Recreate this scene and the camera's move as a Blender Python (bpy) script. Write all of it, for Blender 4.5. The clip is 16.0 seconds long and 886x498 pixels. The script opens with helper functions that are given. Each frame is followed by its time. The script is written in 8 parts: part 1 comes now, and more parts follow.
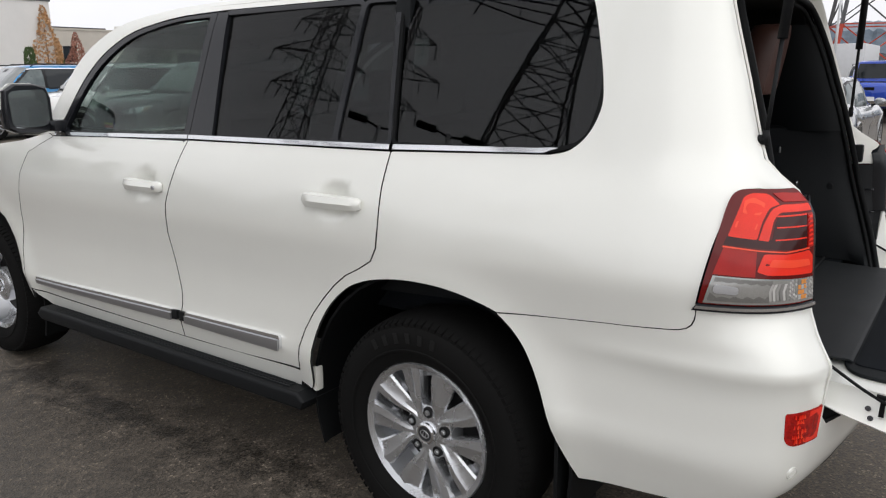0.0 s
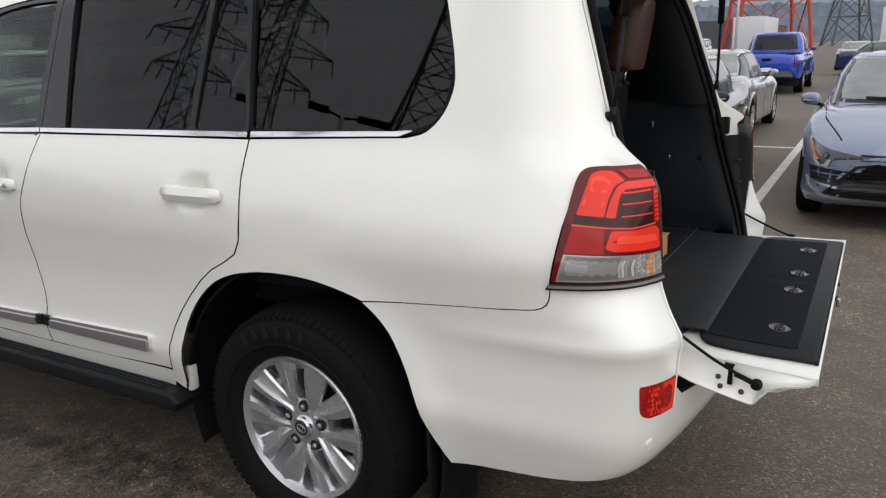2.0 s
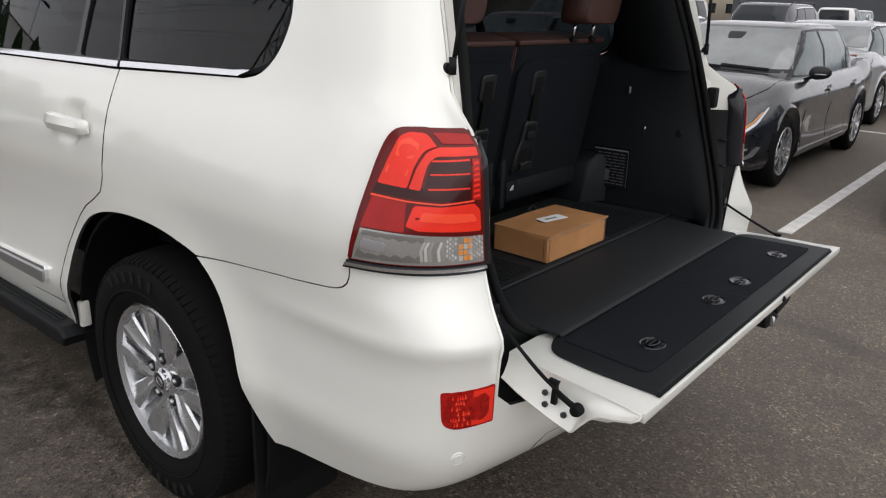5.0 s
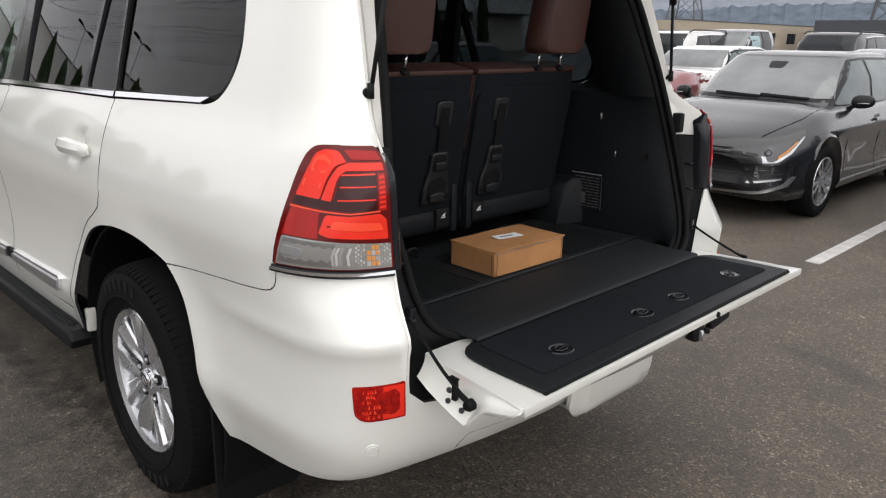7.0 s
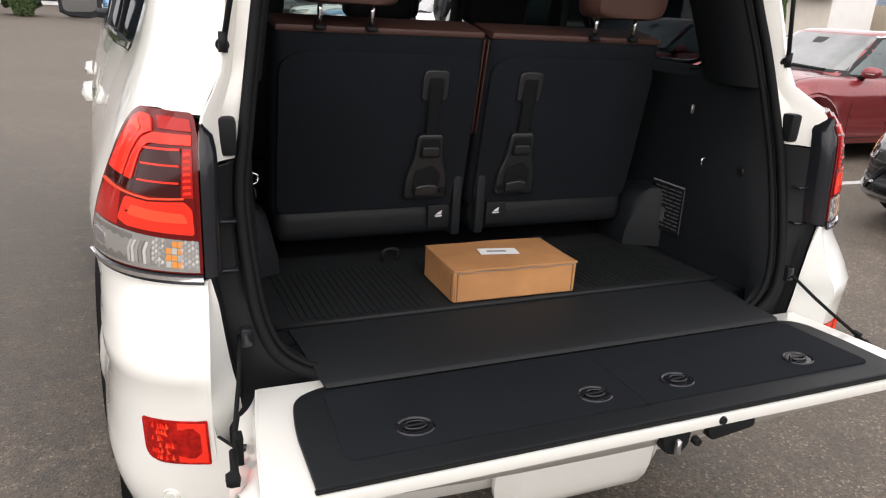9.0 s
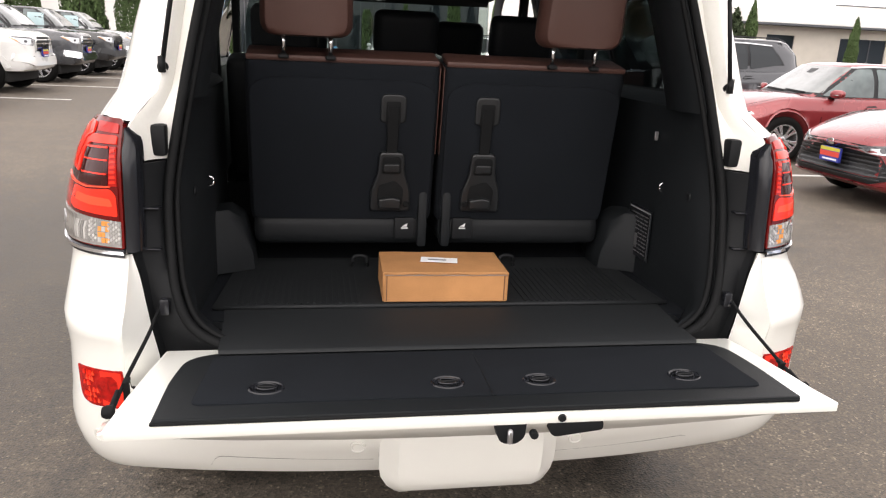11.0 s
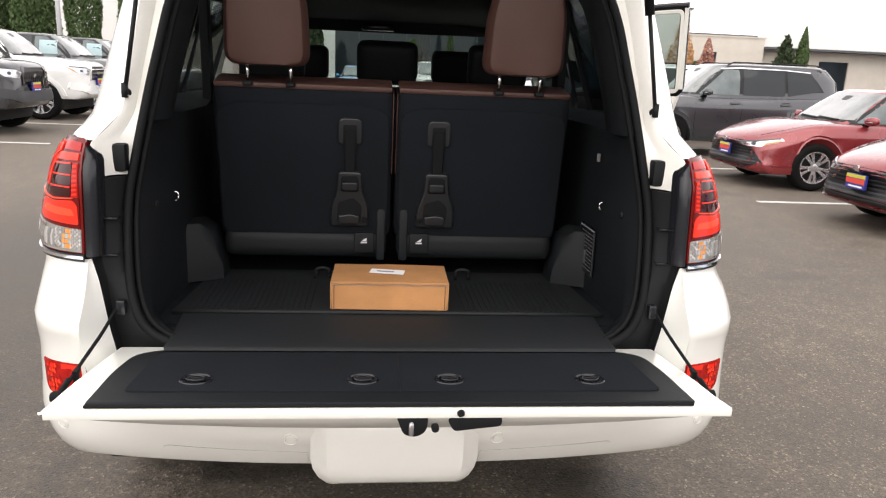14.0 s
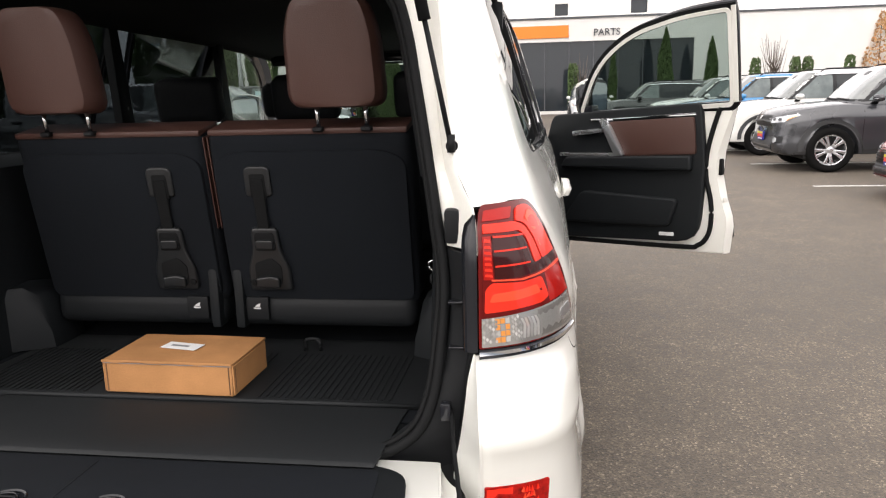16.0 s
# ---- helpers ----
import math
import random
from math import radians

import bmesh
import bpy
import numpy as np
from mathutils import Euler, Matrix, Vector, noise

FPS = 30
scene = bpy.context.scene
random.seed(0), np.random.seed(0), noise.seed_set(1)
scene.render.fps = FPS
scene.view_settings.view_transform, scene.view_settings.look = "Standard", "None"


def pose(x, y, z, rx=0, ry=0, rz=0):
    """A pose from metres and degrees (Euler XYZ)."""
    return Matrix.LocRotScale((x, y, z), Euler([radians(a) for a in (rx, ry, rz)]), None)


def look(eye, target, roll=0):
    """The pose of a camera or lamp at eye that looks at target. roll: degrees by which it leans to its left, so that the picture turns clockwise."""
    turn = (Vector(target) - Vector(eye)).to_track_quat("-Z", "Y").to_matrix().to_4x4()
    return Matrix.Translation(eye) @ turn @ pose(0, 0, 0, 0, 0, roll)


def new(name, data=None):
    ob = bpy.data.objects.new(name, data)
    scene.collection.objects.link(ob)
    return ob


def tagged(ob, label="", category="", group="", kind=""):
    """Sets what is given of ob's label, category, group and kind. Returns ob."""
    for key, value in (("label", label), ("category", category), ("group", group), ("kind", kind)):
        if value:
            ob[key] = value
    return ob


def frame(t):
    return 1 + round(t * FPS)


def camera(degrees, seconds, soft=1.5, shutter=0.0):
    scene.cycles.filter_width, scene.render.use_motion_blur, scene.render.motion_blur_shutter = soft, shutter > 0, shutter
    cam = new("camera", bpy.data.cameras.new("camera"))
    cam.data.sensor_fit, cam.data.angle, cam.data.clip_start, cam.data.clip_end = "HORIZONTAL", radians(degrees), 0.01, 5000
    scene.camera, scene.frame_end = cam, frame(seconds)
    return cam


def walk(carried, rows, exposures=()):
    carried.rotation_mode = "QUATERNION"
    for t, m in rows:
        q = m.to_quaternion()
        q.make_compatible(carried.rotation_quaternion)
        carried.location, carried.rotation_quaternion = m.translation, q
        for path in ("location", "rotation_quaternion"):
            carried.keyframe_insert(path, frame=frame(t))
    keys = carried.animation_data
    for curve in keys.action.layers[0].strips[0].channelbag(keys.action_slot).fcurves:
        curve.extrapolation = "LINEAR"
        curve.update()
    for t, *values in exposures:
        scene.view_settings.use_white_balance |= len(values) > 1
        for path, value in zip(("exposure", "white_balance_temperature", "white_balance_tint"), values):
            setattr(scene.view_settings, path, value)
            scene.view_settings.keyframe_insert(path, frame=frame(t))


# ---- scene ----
cam = camera(62.5, 16.0, 1.2)
PATH = [
    (0, (-2.663, -0.151, 1.555), (-1.102, 1.006, 1.085), -0.4),
    (0.5, (-2.654, -0.159, 1.568), (-1.02, 0.916, 1.154), 0.9),
    (1, (-2.642, -0.158, 1.561), (-1.026, 0.917, 1.079), 0.9),
    (1.5, (-2.621, -0.174, 1.549), (-0.944, 0.796, 1.05), 1.2),
    (2, (-2.519, -0.279, 1.558), (-0.86, 0.706, 1.033), -1.6),
    (2.5, (-2.339, -0.397, 1.565), (-0.725, 0.684, 1.089), 1.1),
    (3, (-2.159, -0.418, 1.539), (-0.501, 0.554, 0.984), -0.3),
    (3.5, (-2.01, -0.316, 1.539), (-0.359, 0.682, 1.011), -1.4),
    (4, (-1.955, -0.385, 1.525), (-0.372, 0.722, 1.009), 2.2),
    (4.5, (-1.918, -0.543, 1.516), (-0.429, 0.64, 0.897), 2.3),
    (6.8, (-1.849, -1.081, 1.513), (-0.499, 0.283, 0.949), 1.5),
    (7, (-1.77, -1.075, 1.512), (-0.435, 0.306, 0.956), 0.8),
    (7.5, (-1.539, -0.985, 1.497), (-0.188, 0.367, 0.906), 2.1),
    (8, (-1.333, -0.975, 1.498), (-0.166, 0.557, 0.957), -0.1),
    (8.5, (-1.059, -1.037, 1.49), (-0.157, 0.628, 0.844), 2.4),
    (11, (-0.338, -1.446, 1.465), (-0.006, 0.45, 0.92), 2.7),
    (11.5, (-0.152, -1.604, 1.468), (-0.089, 0.332, 0.971), 3.5),
    (12, (-0.069, -1.642, 1.492), (0.026, 0.3, 1.025), 0.7),
    (12.5, (-0.088, -1.632, 1.473), (0.095, 0.299, 0.986), 3.3),
    (13, (-0.106, -1.633, 1.473), (0.059, 0.302, 0.991), 2.2),
    (13.5, (-0.115, -1.631, 1.48), (0.044, 0.308, 1.016), 1.9),
    (14, (-0.077, -1.624, 1.476), (0.129, 0.307, 0.996), 2.5),
    (14.5, (0.164, -1.592, 1.474), (0.306, 0.368, 1.102), 1.5),
    (15, (0.422, -1.529, 1.489), (0.451, 0.438, 1.125), -2.2),
    (15.5, (0.639, -1.344, 1.471), (0.522, 0.602, 1.024), -0.2),
    (16, (0.876, -1.182, 1.487), (0.596, 0.754, 1.074), -1.5),
]
EXPOSURES = [(0.0, 0.45, 6400, 9), (4.5, 0.43, 6430, 10), (7.0, 0.63, 6500, 10), (8.5, 1.05, 6640, 12), (11.0, 1.48, 6850, 13), (12.5, 1.43, 6740, 12), (16.0, 1.40, 6820, 12)]
walk(cam, [(t, look(eye, target, roll)) for t, eye, target, roll in PATH], EXPOSURES)

# ---- light: an overcast sky with a broad, weak sun ----
world = bpy.data.worlds.new("overcast_sky")
scene.world = world
world.use_nodes = True
wt = world.node_tree
sky = wt.nodes.new("ShaderNodeTexSky")
sky.sky_type, sky.sun_disc = "NISHITA", False
sky.sun_elevation, sky.sun_rotation = radians(38), radians(205)
sky.air_density, sky.dust_density, sky.ozone_density = 1.0, 3.0, 1.0
grey = wt.nodes.new("ShaderNodeHueSaturation")
grey.inputs["Saturation"].default_value = 0.12
wt.links.new(sky.outputs[0], grey.inputs["Color"])
cloud_co = wt.nodes.new("ShaderNodeTexCoord")
cloud = wt.nodes.new("ShaderNodeTexNoise")
cloud.inputs["Scale"].default_value, cloud.inputs["Detail"].default_value = 2.2, 5.0
wt.links.new(cloud_co.outputs["Generated"], cloud.inputs["Vector"])
ramp = wt.nodes.new("ShaderNodeMapRange")
ramp.inputs["From Min"].default_value, ramp.inputs["From Max"].default_value = 0.3, 0.7
ramp.inputs["To Min"].default_value, ramp.inputs["To Max"].default_value = 8.6, 10.6
wt.links.new(cloud.outputs[0], ramp.inputs["Value"])
veil = wt.nodes.new("ShaderNodeMix")
veil.data_type = "RGBA"
veil.inputs["Factor"].default_value = 0.86
tone = wt.nodes.new("ShaderNodeMix")
tone.data_type, tone.blend_type = "RGBA", "MULTIPLY"
tone.inputs["Factor"].default_value = 1.0
tone.inputs["A"].default_value = (0.985, 0.97, 1.0, 1)
wt.links.new(ramp.outputs[0], tone.inputs["B"])
wt.links.new(grey.outputs[0], veil.inputs["A"])
wt.links.new(tone.outputs["Result"], veil.inputs["B"])
wt.links.new(veil.outputs["Result"], wt.nodes["Background"].inputs[0])
wt.nodes["Background"].inputs[1].default_value = 0.085

sun_data = bpy.data.lights.new("sun", "SUN")
sun_data.energy, sun_data.angle, sun_data.color = 0.75, radians(95), (1.0, 0.97, 0.93)
sun = new("sun", sun_data)
sun.matrix_world = look((-9, -14, 22), (0, 0, 0))

# ---- materials ----
def shade(name, colour, rough=0.5, metal=0.0, coat=0.0, grain=0.0, scale=40.0, bump=0.0, fine=300.0, vary=0.0, spec=0.5):
    """A principled surface: colour broken by a coarse and a fine noise, with bump from the fine one."""
    m = bpy.data.materials.new(name)
    m.use_nodes = True
    n, l = m.node_tree.nodes, m.node_tree.links
    b = n["Principled BSDF"]
    b.inputs["Base Color"].default_value = (*colour, 1)
    b.inputs["Roughness"].default_value, b.inputs["Metallic"].default_value = rough, metal
    b.inputs["Coat Weight"].default_value, b.inputs["Coat Roughness"].default_value = coat, 0.04
    b.inputs["Specular IOR Level"].default_value = spec
    if grain or bump or vary:
        co = n.new("ShaderNodeTexCoord")
        big, small = n.new("ShaderNodeTexNoise"), n.new("ShaderNodeTexNoise")
        big.inputs["Scale"].default_value, big.inputs["Detail"].default_value = scale * 0.08, 6.0
        small.inputs["Scale"].default_value, small.inputs["Detail"].default_value = fine, 3.0
        for tex in (big, small):
            l.new(co.outputs["Object"], tex.inputs["Vector"])
        add = n.new("ShaderNodeMath")
        add.operation = "MULTIPLY_ADD"
        l.new(small.outputs[0], add.inputs[0])
        add.inputs[1].default_value = 0.6
        l.new(big.outputs[0], add.inputs[2])
        mr = n.new("ShaderNodeMapRange")
        mr.inputs["From Min"].default_value, mr.inputs["From Max"].default_value = 0.45, 1.15
        mr.inputs["To Min"].default_value, mr.inputs["To Max"].default_value = 1 - grain, 1 + grain
        l.new(add.outputs[0], mr.inputs["Value"])
        mul = n.new("ShaderNodeVectorMath")
        mul.operation = "SCALE"
        mul.inputs[0].default_value = colour
        l.new(mr.outputs[0], mul.inputs["Scale"])
        last = mul.outputs[0]
        if vary:
            info, vr = n.new("ShaderNodeObjectInfo"), n.new("ShaderNodeMapRange")
            vr.inputs["To Min"].default_value, vr.inputs["To Max"].default_value = 1 - vary, 1 + vary
            l.new(info.outputs["Random"], vr.inputs["Value"])
            again = n.new("ShaderNodeVectorMath")
            again.operation = "SCALE"
            l.new(last, again.inputs[0])
            l.new(vr.outputs[0], again.inputs["Scale"])
            last = again.outputs[0]
        l.new(last, b.inputs["Base Color"])
        rr = n.new("ShaderNodeMapRange")
        rr.inputs["To Min"].default_value, rr.inputs["To Max"].default_value = max(rough - 0.12 * (grain > 0), 0.02), min(rough + 0.1 * (grain > 0), 1)
        l.new(big.outputs[0], rr.inputs["Value"])
        l.new(rr.outputs[0], b.inputs["Roughness"])
        if bump:
            bn = n.new("ShaderNodeBump")
            bn.inputs["Strength"].default_value, bn.inputs["Distance"].default_value = bump, 0.002
            l.new(small.outputs[0], bn.inputs["Height"])
            l.new(bn.outputs[0], b.inputs["Normal"])
    return m


def glassy(name, tint, strength=1.45, rough=0.0):
    """A thin pane: tinted straight-through light, with gloss that grows towards grazing."""
    m = bpy.data.materials.new(name)
    m.use_nodes = True
    n, l = m.node_tree.nodes, m.node_tree.links
    n.remove(n["Principled BSDF"])
    clear, gloss, mix, edge, power, fres = (n.new("ShaderNode" + k) for k in ("BsdfTransparent", "BsdfGlossy", "MixShader", "LayerWeight", "Math", "MapRange"))
    clear.inputs[0].default_value = (*tint, 1)
    gloss.inputs["Roughness"].default_value = rough
    edge.inputs["Blend"].default_value = 0.5
    power.operation = "POWER"
    power.inputs[1].default_value = 5.0
    fres.inputs["To Min"].default_value = ((strength - 1) / (strength + 1)) ** 2
    l.new(edge.outputs["Facing"], power.inputs[0])
    l.new(power.outputs[0], fres.inputs["Value"])
    l.new(fres.outputs[0], mix.inputs[0])
    l.new(clear.outputs[0], mix.inputs[1])
    l.new(gloss.outputs[0], mix.inputs[2])
    l.new(mix.outputs[0], n["Material Output"].inputs[0])
    return m


PAINT = shade("pearl_white_paint", (0.82, 0.822, 0.775), 0.36, 0.18, 1.0, 0.012, 60, 0.0, 900)
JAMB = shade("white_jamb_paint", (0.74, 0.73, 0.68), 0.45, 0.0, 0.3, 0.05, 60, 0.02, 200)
BLACK = shade("black_plastic", (0.008, 0.0088, 0.0098), 0.55, spec=0.18, grain=0.15, bump=0.12, fine=700)
GLOSS_BLACK = shade("gloss_black_trim", (0.012, 0.013, 0.016), 0.14, coat=0.1, spec=0.35)
SEAL = shade("black_rubber_seal", (0.0065, 0.007, 0.0075), 0.65, spec=0.12, grain=0.1, bump=0.05)
TYRE_MARK = shade("tyre_lettering_rubber", (0.014, 0.014, 0.0138), 0.75, spec=0.1)
MIRROR = shade("mirror_glass", (0.32, 0.34, 0.35), 0.03, 1.0)
TYRE = shade("tyre_rubber", (0.0075, 0.0074, 0.0073), 0.85, spec=0.08, grain=0.3, bump=0.3, fine=260)
ALLOY = shade("silver_alloy", (0.62, 0.63, 0.65), 0.28, 0.85, 0.4, 0.03, 60, 0.0)
DARK_ALLOY = shade("dark_cast_metal", (0.05, 0.05, 0.055), 0.5, 0.6, grain=0.2)
WHEEL_SHADE = shade("dark_wheel_back", (0.014, 0.014, 0.015), 0.7, 0.0, spec=0.2, grain=0.2)
CHROME = shade("chrome", (0.80, 0.81, 0.83), 0.08, 1.0)
STEEL = shade("zinc_plated_steel", (0.45, 0.45, 0.46), 0.35, 0.9, grain=0.1)
CARPET = shade("black_carpet", (0.0073, 0.0090, 0.0116), 0.95, grain=0.35, bump=0.6, fine=900, spec=0.15)
GUIDE = shade("satin_black_fittings", (0.0112, 0.0124, 0.0136), 0.40, grain=0.15, bump=0.1, fine=600, spec=0.45)
TRIM = shade("black_moulded_trim", (0.0068, 0.0084, 0.0098), 0.6, grain=0.2, bump=0.2, fine=800, spec=0.25)
MAT_RUBBER = shade("black_rubber_mat", (0.0092, 0.0108, 0.0122), 0.68, grain=0.2, bump=0.2, fine=500, spec=0.3)
LINER_GAP_SHADE = shade("dark_headliner", (0.02, 0.02, 0.021), 0.95, grain=0.1, bump=0.3, fine=600)
LEATHER = shade("brown_leather", (0.060, 0.026, 0.0195), 0.5, grain=0.15, bump=0.25, fine=420)
BLACK_LEATHER = shade("black_leather", (0.0084, 0.0096, 0.0108), 0.55, spec=0.2, grain=0.15, bump=0.25, fine=420)
RED_LENS = shade("bright_red_lens", (0.82, 0.032, 0.016), 0.16, coat=0.25, spec=0.25, grain=0.12, scale=220, fine=400)
HOT_RED = shade("hot_red_lens", (0.90, 0.075, 0.032), 0.16, coat=0.25, spec=0.25)
MID_RED = shade("mid_red_lens", (0.36, 0.009, 0.006), 0.12, coat=0.25, spec=0.25, grain=0.15, scale=220)
LAMP_BOWL = shade("grey_lamp_bowl", (0.20, 0.195, 0.185), 0.22, 0.4, 0.4, 0.25, 90)
DEEP_RED = shade("deep_red_lens", (0.115, 0.004, 0.0035), 0.10, coat=0.25, spec=0.25)
SMOKED = shade("smoked_red_lens", (0.036, 0.004, 0.004), 0.08, coat=0.15, spec=0.3)
CLEAR_LENS = shade("clear_lamp_lens", (0.42, 0.415, 0.40), 0.14, 0.6, 0.4, 0.2, 60)
PRISM = shade("prism_lens", (0.58, 0.575, 0.56), 0.1, 0.55, 0.4, vary=0.45)
REFLEX = shade("red_reflex_lens", (0.34, 0.007, 0.005), 0.15, coat=0.1, grain=0.55, scale=900, bump=1.5, fine=120, spec=0.3)
AMBER = shade("amber_lens", (0.62, 0.25, 0.06), 0.2, coat=0.3)
TINT = glassy("dark_tinted_glass", (0.19, 0.21, 0.22), 1.5)
PANE = glassy("green_window_glass", (0.60, 0.66, 0.64), 1.5)
CARDBOARD = shade("cardboard", (0.405, 0.20, 0.082), 0.85, grain=0.32, scale=90, bump=0.15, fine=350, spec=0.2)
SLIT = shade("cardboard_slit", (0.13, 0.062, 0.03), 0.9)
PAPER = shade("white_paper", (0.78, 0.78, 0.78), 0.7)
INK = shade("grey_print", (0.22, 0.22, 0.23), 0.7)
NOTICE_INK = shade("faded_grey_print", (0.07, 0.07, 0.072), 0.7)
WHITE_INK = shade("white_print", (0.6, 0.6, 0.6), 0.6)
LINE = shade("worn_white_road_paint", (0.52, 0.51, 0.49), 0.8, grain=0.3, scale=120, bump=0.3, fine=250)


def asphalt():
    """Old asphalt: aggregate at two sizes, broad stains, drips and darker patches at set places."""
    m = shade("asphalt", (0.1, 0.1, 0.1), 0.85)
    n, l = m.node_tree.nodes, m.node_tree.links
    b = n["Principled BSDF"]
    co = n.new("ShaderNodeTexCoord")

    def noise_at(scale, detail, rough=0.5):
        tex = n.new("ShaderNodeTexNoise")
        tex.inputs["Scale"].default_value, tex.inputs["Detail"].default_value, tex.inputs["Roughness"].default_value = scale, detail, rough
        l.new(co.outputs["Object"], tex.inputs["Vector"])
        return tex.outputs[0]

    def span(v, a, b2, c, d):
        r = n.new("ShaderNodeMapRange")
        for key, val in zip(("From Min", "From Max", "To Min", "To Max"), (a, b2, c, d)):
            r.inputs[key].default_value = val
        l.new(v, r.inputs["Value"])
        return r.outputs[0]

    def times(a, b2):
        r = n.new("ShaderNodeMath")
        r.operation = "MULTIPLY"
        l.new(a, r.inputs[0])
        l.new(b2, r.inputs[1])
        return r.outputs[0]

    vor = n.new("ShaderNodeTexVoronoi")
    vor.inputs["Scale"].default_value = 120
    l.new(co.outputs["Object"], vor.inputs["Vector"])
    sep = n.new("ShaderNodeSeparateColor")
    l.new(vor.outputs["Color"], sep.inputs[0])
    stones = span(sep.outputs[0], 0.0, 1.0, 0.42, 1.48)
    pale = span(sep.outputs[1], 0.80, 1.0, 0.95, 1.9)
    fac = times(times(stones, pale), span(noise_at(3.1, 8, 0.65), 0.3, 0.7, 0.74, 1.26))
    fac = times(fac, span(noise_at(0.35, 5), 0.3, 0.7, 0.8, 1.16))
    fac = times(fac, span(noise_at(330, 2), 0.3, 0.7, 0.7, 1.3))
    fac = times(fac, span(noise_at(24, 7, 0.7), 0.3, 0.7, 0.76, 1.24))
    # stains and darker patches, the last broad and left of the SUV: centre, half length, half width, turn in degrees,
    # depth
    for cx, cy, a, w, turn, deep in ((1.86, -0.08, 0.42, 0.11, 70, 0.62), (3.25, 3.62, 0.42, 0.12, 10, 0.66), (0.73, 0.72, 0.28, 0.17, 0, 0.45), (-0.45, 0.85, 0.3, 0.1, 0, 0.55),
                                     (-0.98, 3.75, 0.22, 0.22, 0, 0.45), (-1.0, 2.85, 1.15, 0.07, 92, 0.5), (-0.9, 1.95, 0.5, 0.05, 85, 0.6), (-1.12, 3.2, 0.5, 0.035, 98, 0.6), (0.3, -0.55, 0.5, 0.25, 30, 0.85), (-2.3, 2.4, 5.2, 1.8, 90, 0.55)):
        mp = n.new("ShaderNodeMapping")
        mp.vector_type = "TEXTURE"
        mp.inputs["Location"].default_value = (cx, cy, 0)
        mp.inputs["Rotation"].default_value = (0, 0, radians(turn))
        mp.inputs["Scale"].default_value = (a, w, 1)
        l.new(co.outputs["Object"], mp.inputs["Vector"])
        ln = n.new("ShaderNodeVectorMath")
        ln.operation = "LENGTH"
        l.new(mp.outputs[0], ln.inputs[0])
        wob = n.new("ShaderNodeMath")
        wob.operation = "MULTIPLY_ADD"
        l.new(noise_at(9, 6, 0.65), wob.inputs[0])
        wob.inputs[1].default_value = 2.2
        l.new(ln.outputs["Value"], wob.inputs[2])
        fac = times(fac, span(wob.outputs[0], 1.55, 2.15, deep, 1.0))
    sc = n.new("ShaderNodeVectorMath")
    sc.operation = "SCALE"
    sc.inputs[0].default_value = (0.107, 0.089, 0.0695)
    l.new(fac, sc.inputs["Scale"])
    l.new(sc.outputs[0], b.inputs["Base Color"])
    l.new(span(fac, 0.4, 1.3, 0.55, 0.95), b.inputs["Roughness"])
    bn = n.new("ShaderNodeBump")
    bn.inputs["Strength"].default_value, bn.inputs["Distance"].default_value = 0.5, 0.004
    l.new(vor.outputs["Distance"], bn.inputs["Height"])
    l.new(bn.outputs[0], b.inputs["Normal"])
    return m


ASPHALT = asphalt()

# ---- mesh tools ----
def part(name, bm, material, parent=None, label="", smooth=True, matrix=None, angle=38):
    """Links a bmesh as one mesh object under its thing or part."""
    me = bpy.data.meshes.new(name)
    if smooth:
        for f in bm.faces:
            f.smooth = True
        for e in bm.edges:
            if len(e.link_faces) == 2 and e.calc_face_angle(0) > radians(angle):
                e.smooth = False
    bm.to_mesh(me)
    bm.free()
    me.materials.append(material)
    ob = new(name, me)
    if parent:
        ob.parent = parent
    if matrix is not None:
        ob.matrix_local = matrix
    if label:
        ob["label"] = label
    return ob


def again(ob, matrix, parent=None):
    """One more object on the same mesh."""
    o = new(ob.name.split(".")[0], ob.data)
    o.parent = parent or ob.parent
    o.matrix_local = matrix
    if "label" in ob:
        o["label"] = ob["label"]
    return o


def thing(name, label, category, matrix=None, group="", kind=""):
    """An empty at the base of a thing, which parents its parts."""
    e = new(name)
    if matrix is not None:
        e.matrix_world = matrix
    return tagged(e, label, category, group, kind)


def block(lo, hi, bevel=0.0, seg=2, bm=None):
    bm = bm or bmesh.new()
    made = bmesh.ops.create_cube(bm, size=1)["verts"]
    for v in made:
        v.co = Vector([(l + h) / 2 + c * (h - l) for l, h, c in zip(lo, hi, v.co)])
    if bevel:
        edges = list({e for v in made for e in v.link_edges})
        bmesh.ops.bevel(bm, geom=edges, offset=bevel, segments=seg, profile=0.6, affect="EDGES")
    return bm


def lathe(profile, n=32, axis="x", bm=None, centre=(0, 0, 0), close=False):
    """Turns rows of (radius, along) about an axis."""
    bm = bm or bmesh.new()
    rings = []
    for r, a in profile:
        ring = []
        for k in range(n):
            c, s = math.cos(2 * math.pi * k / n) * r, math.sin(2 * math.pi * k / n) * r
            p = {"x": (a, c, s), "y": (c, a, s), "z": (c, s, a)}[axis]
            ring.append(bm.verts.new(Vector(p) + Vector(centre)))
        rings.append(ring)
    for q, w in zip(rings, rings[1:] + (rings[:1] if close else [])):
        for k in range(n):
            bm.faces.new((q[k], q[(k + 1) % n], w[(k + 1) % n], w[k]))
    if not close:
        for ring in (rings[0], rings[-1]):
            if (ring[0].co - ring[n // 2].co).length > 1e-5:
                bm.faces.new(ring)
    bmesh.ops.recalc_face_normals(bm, faces=bm.faces[:])
    return bm


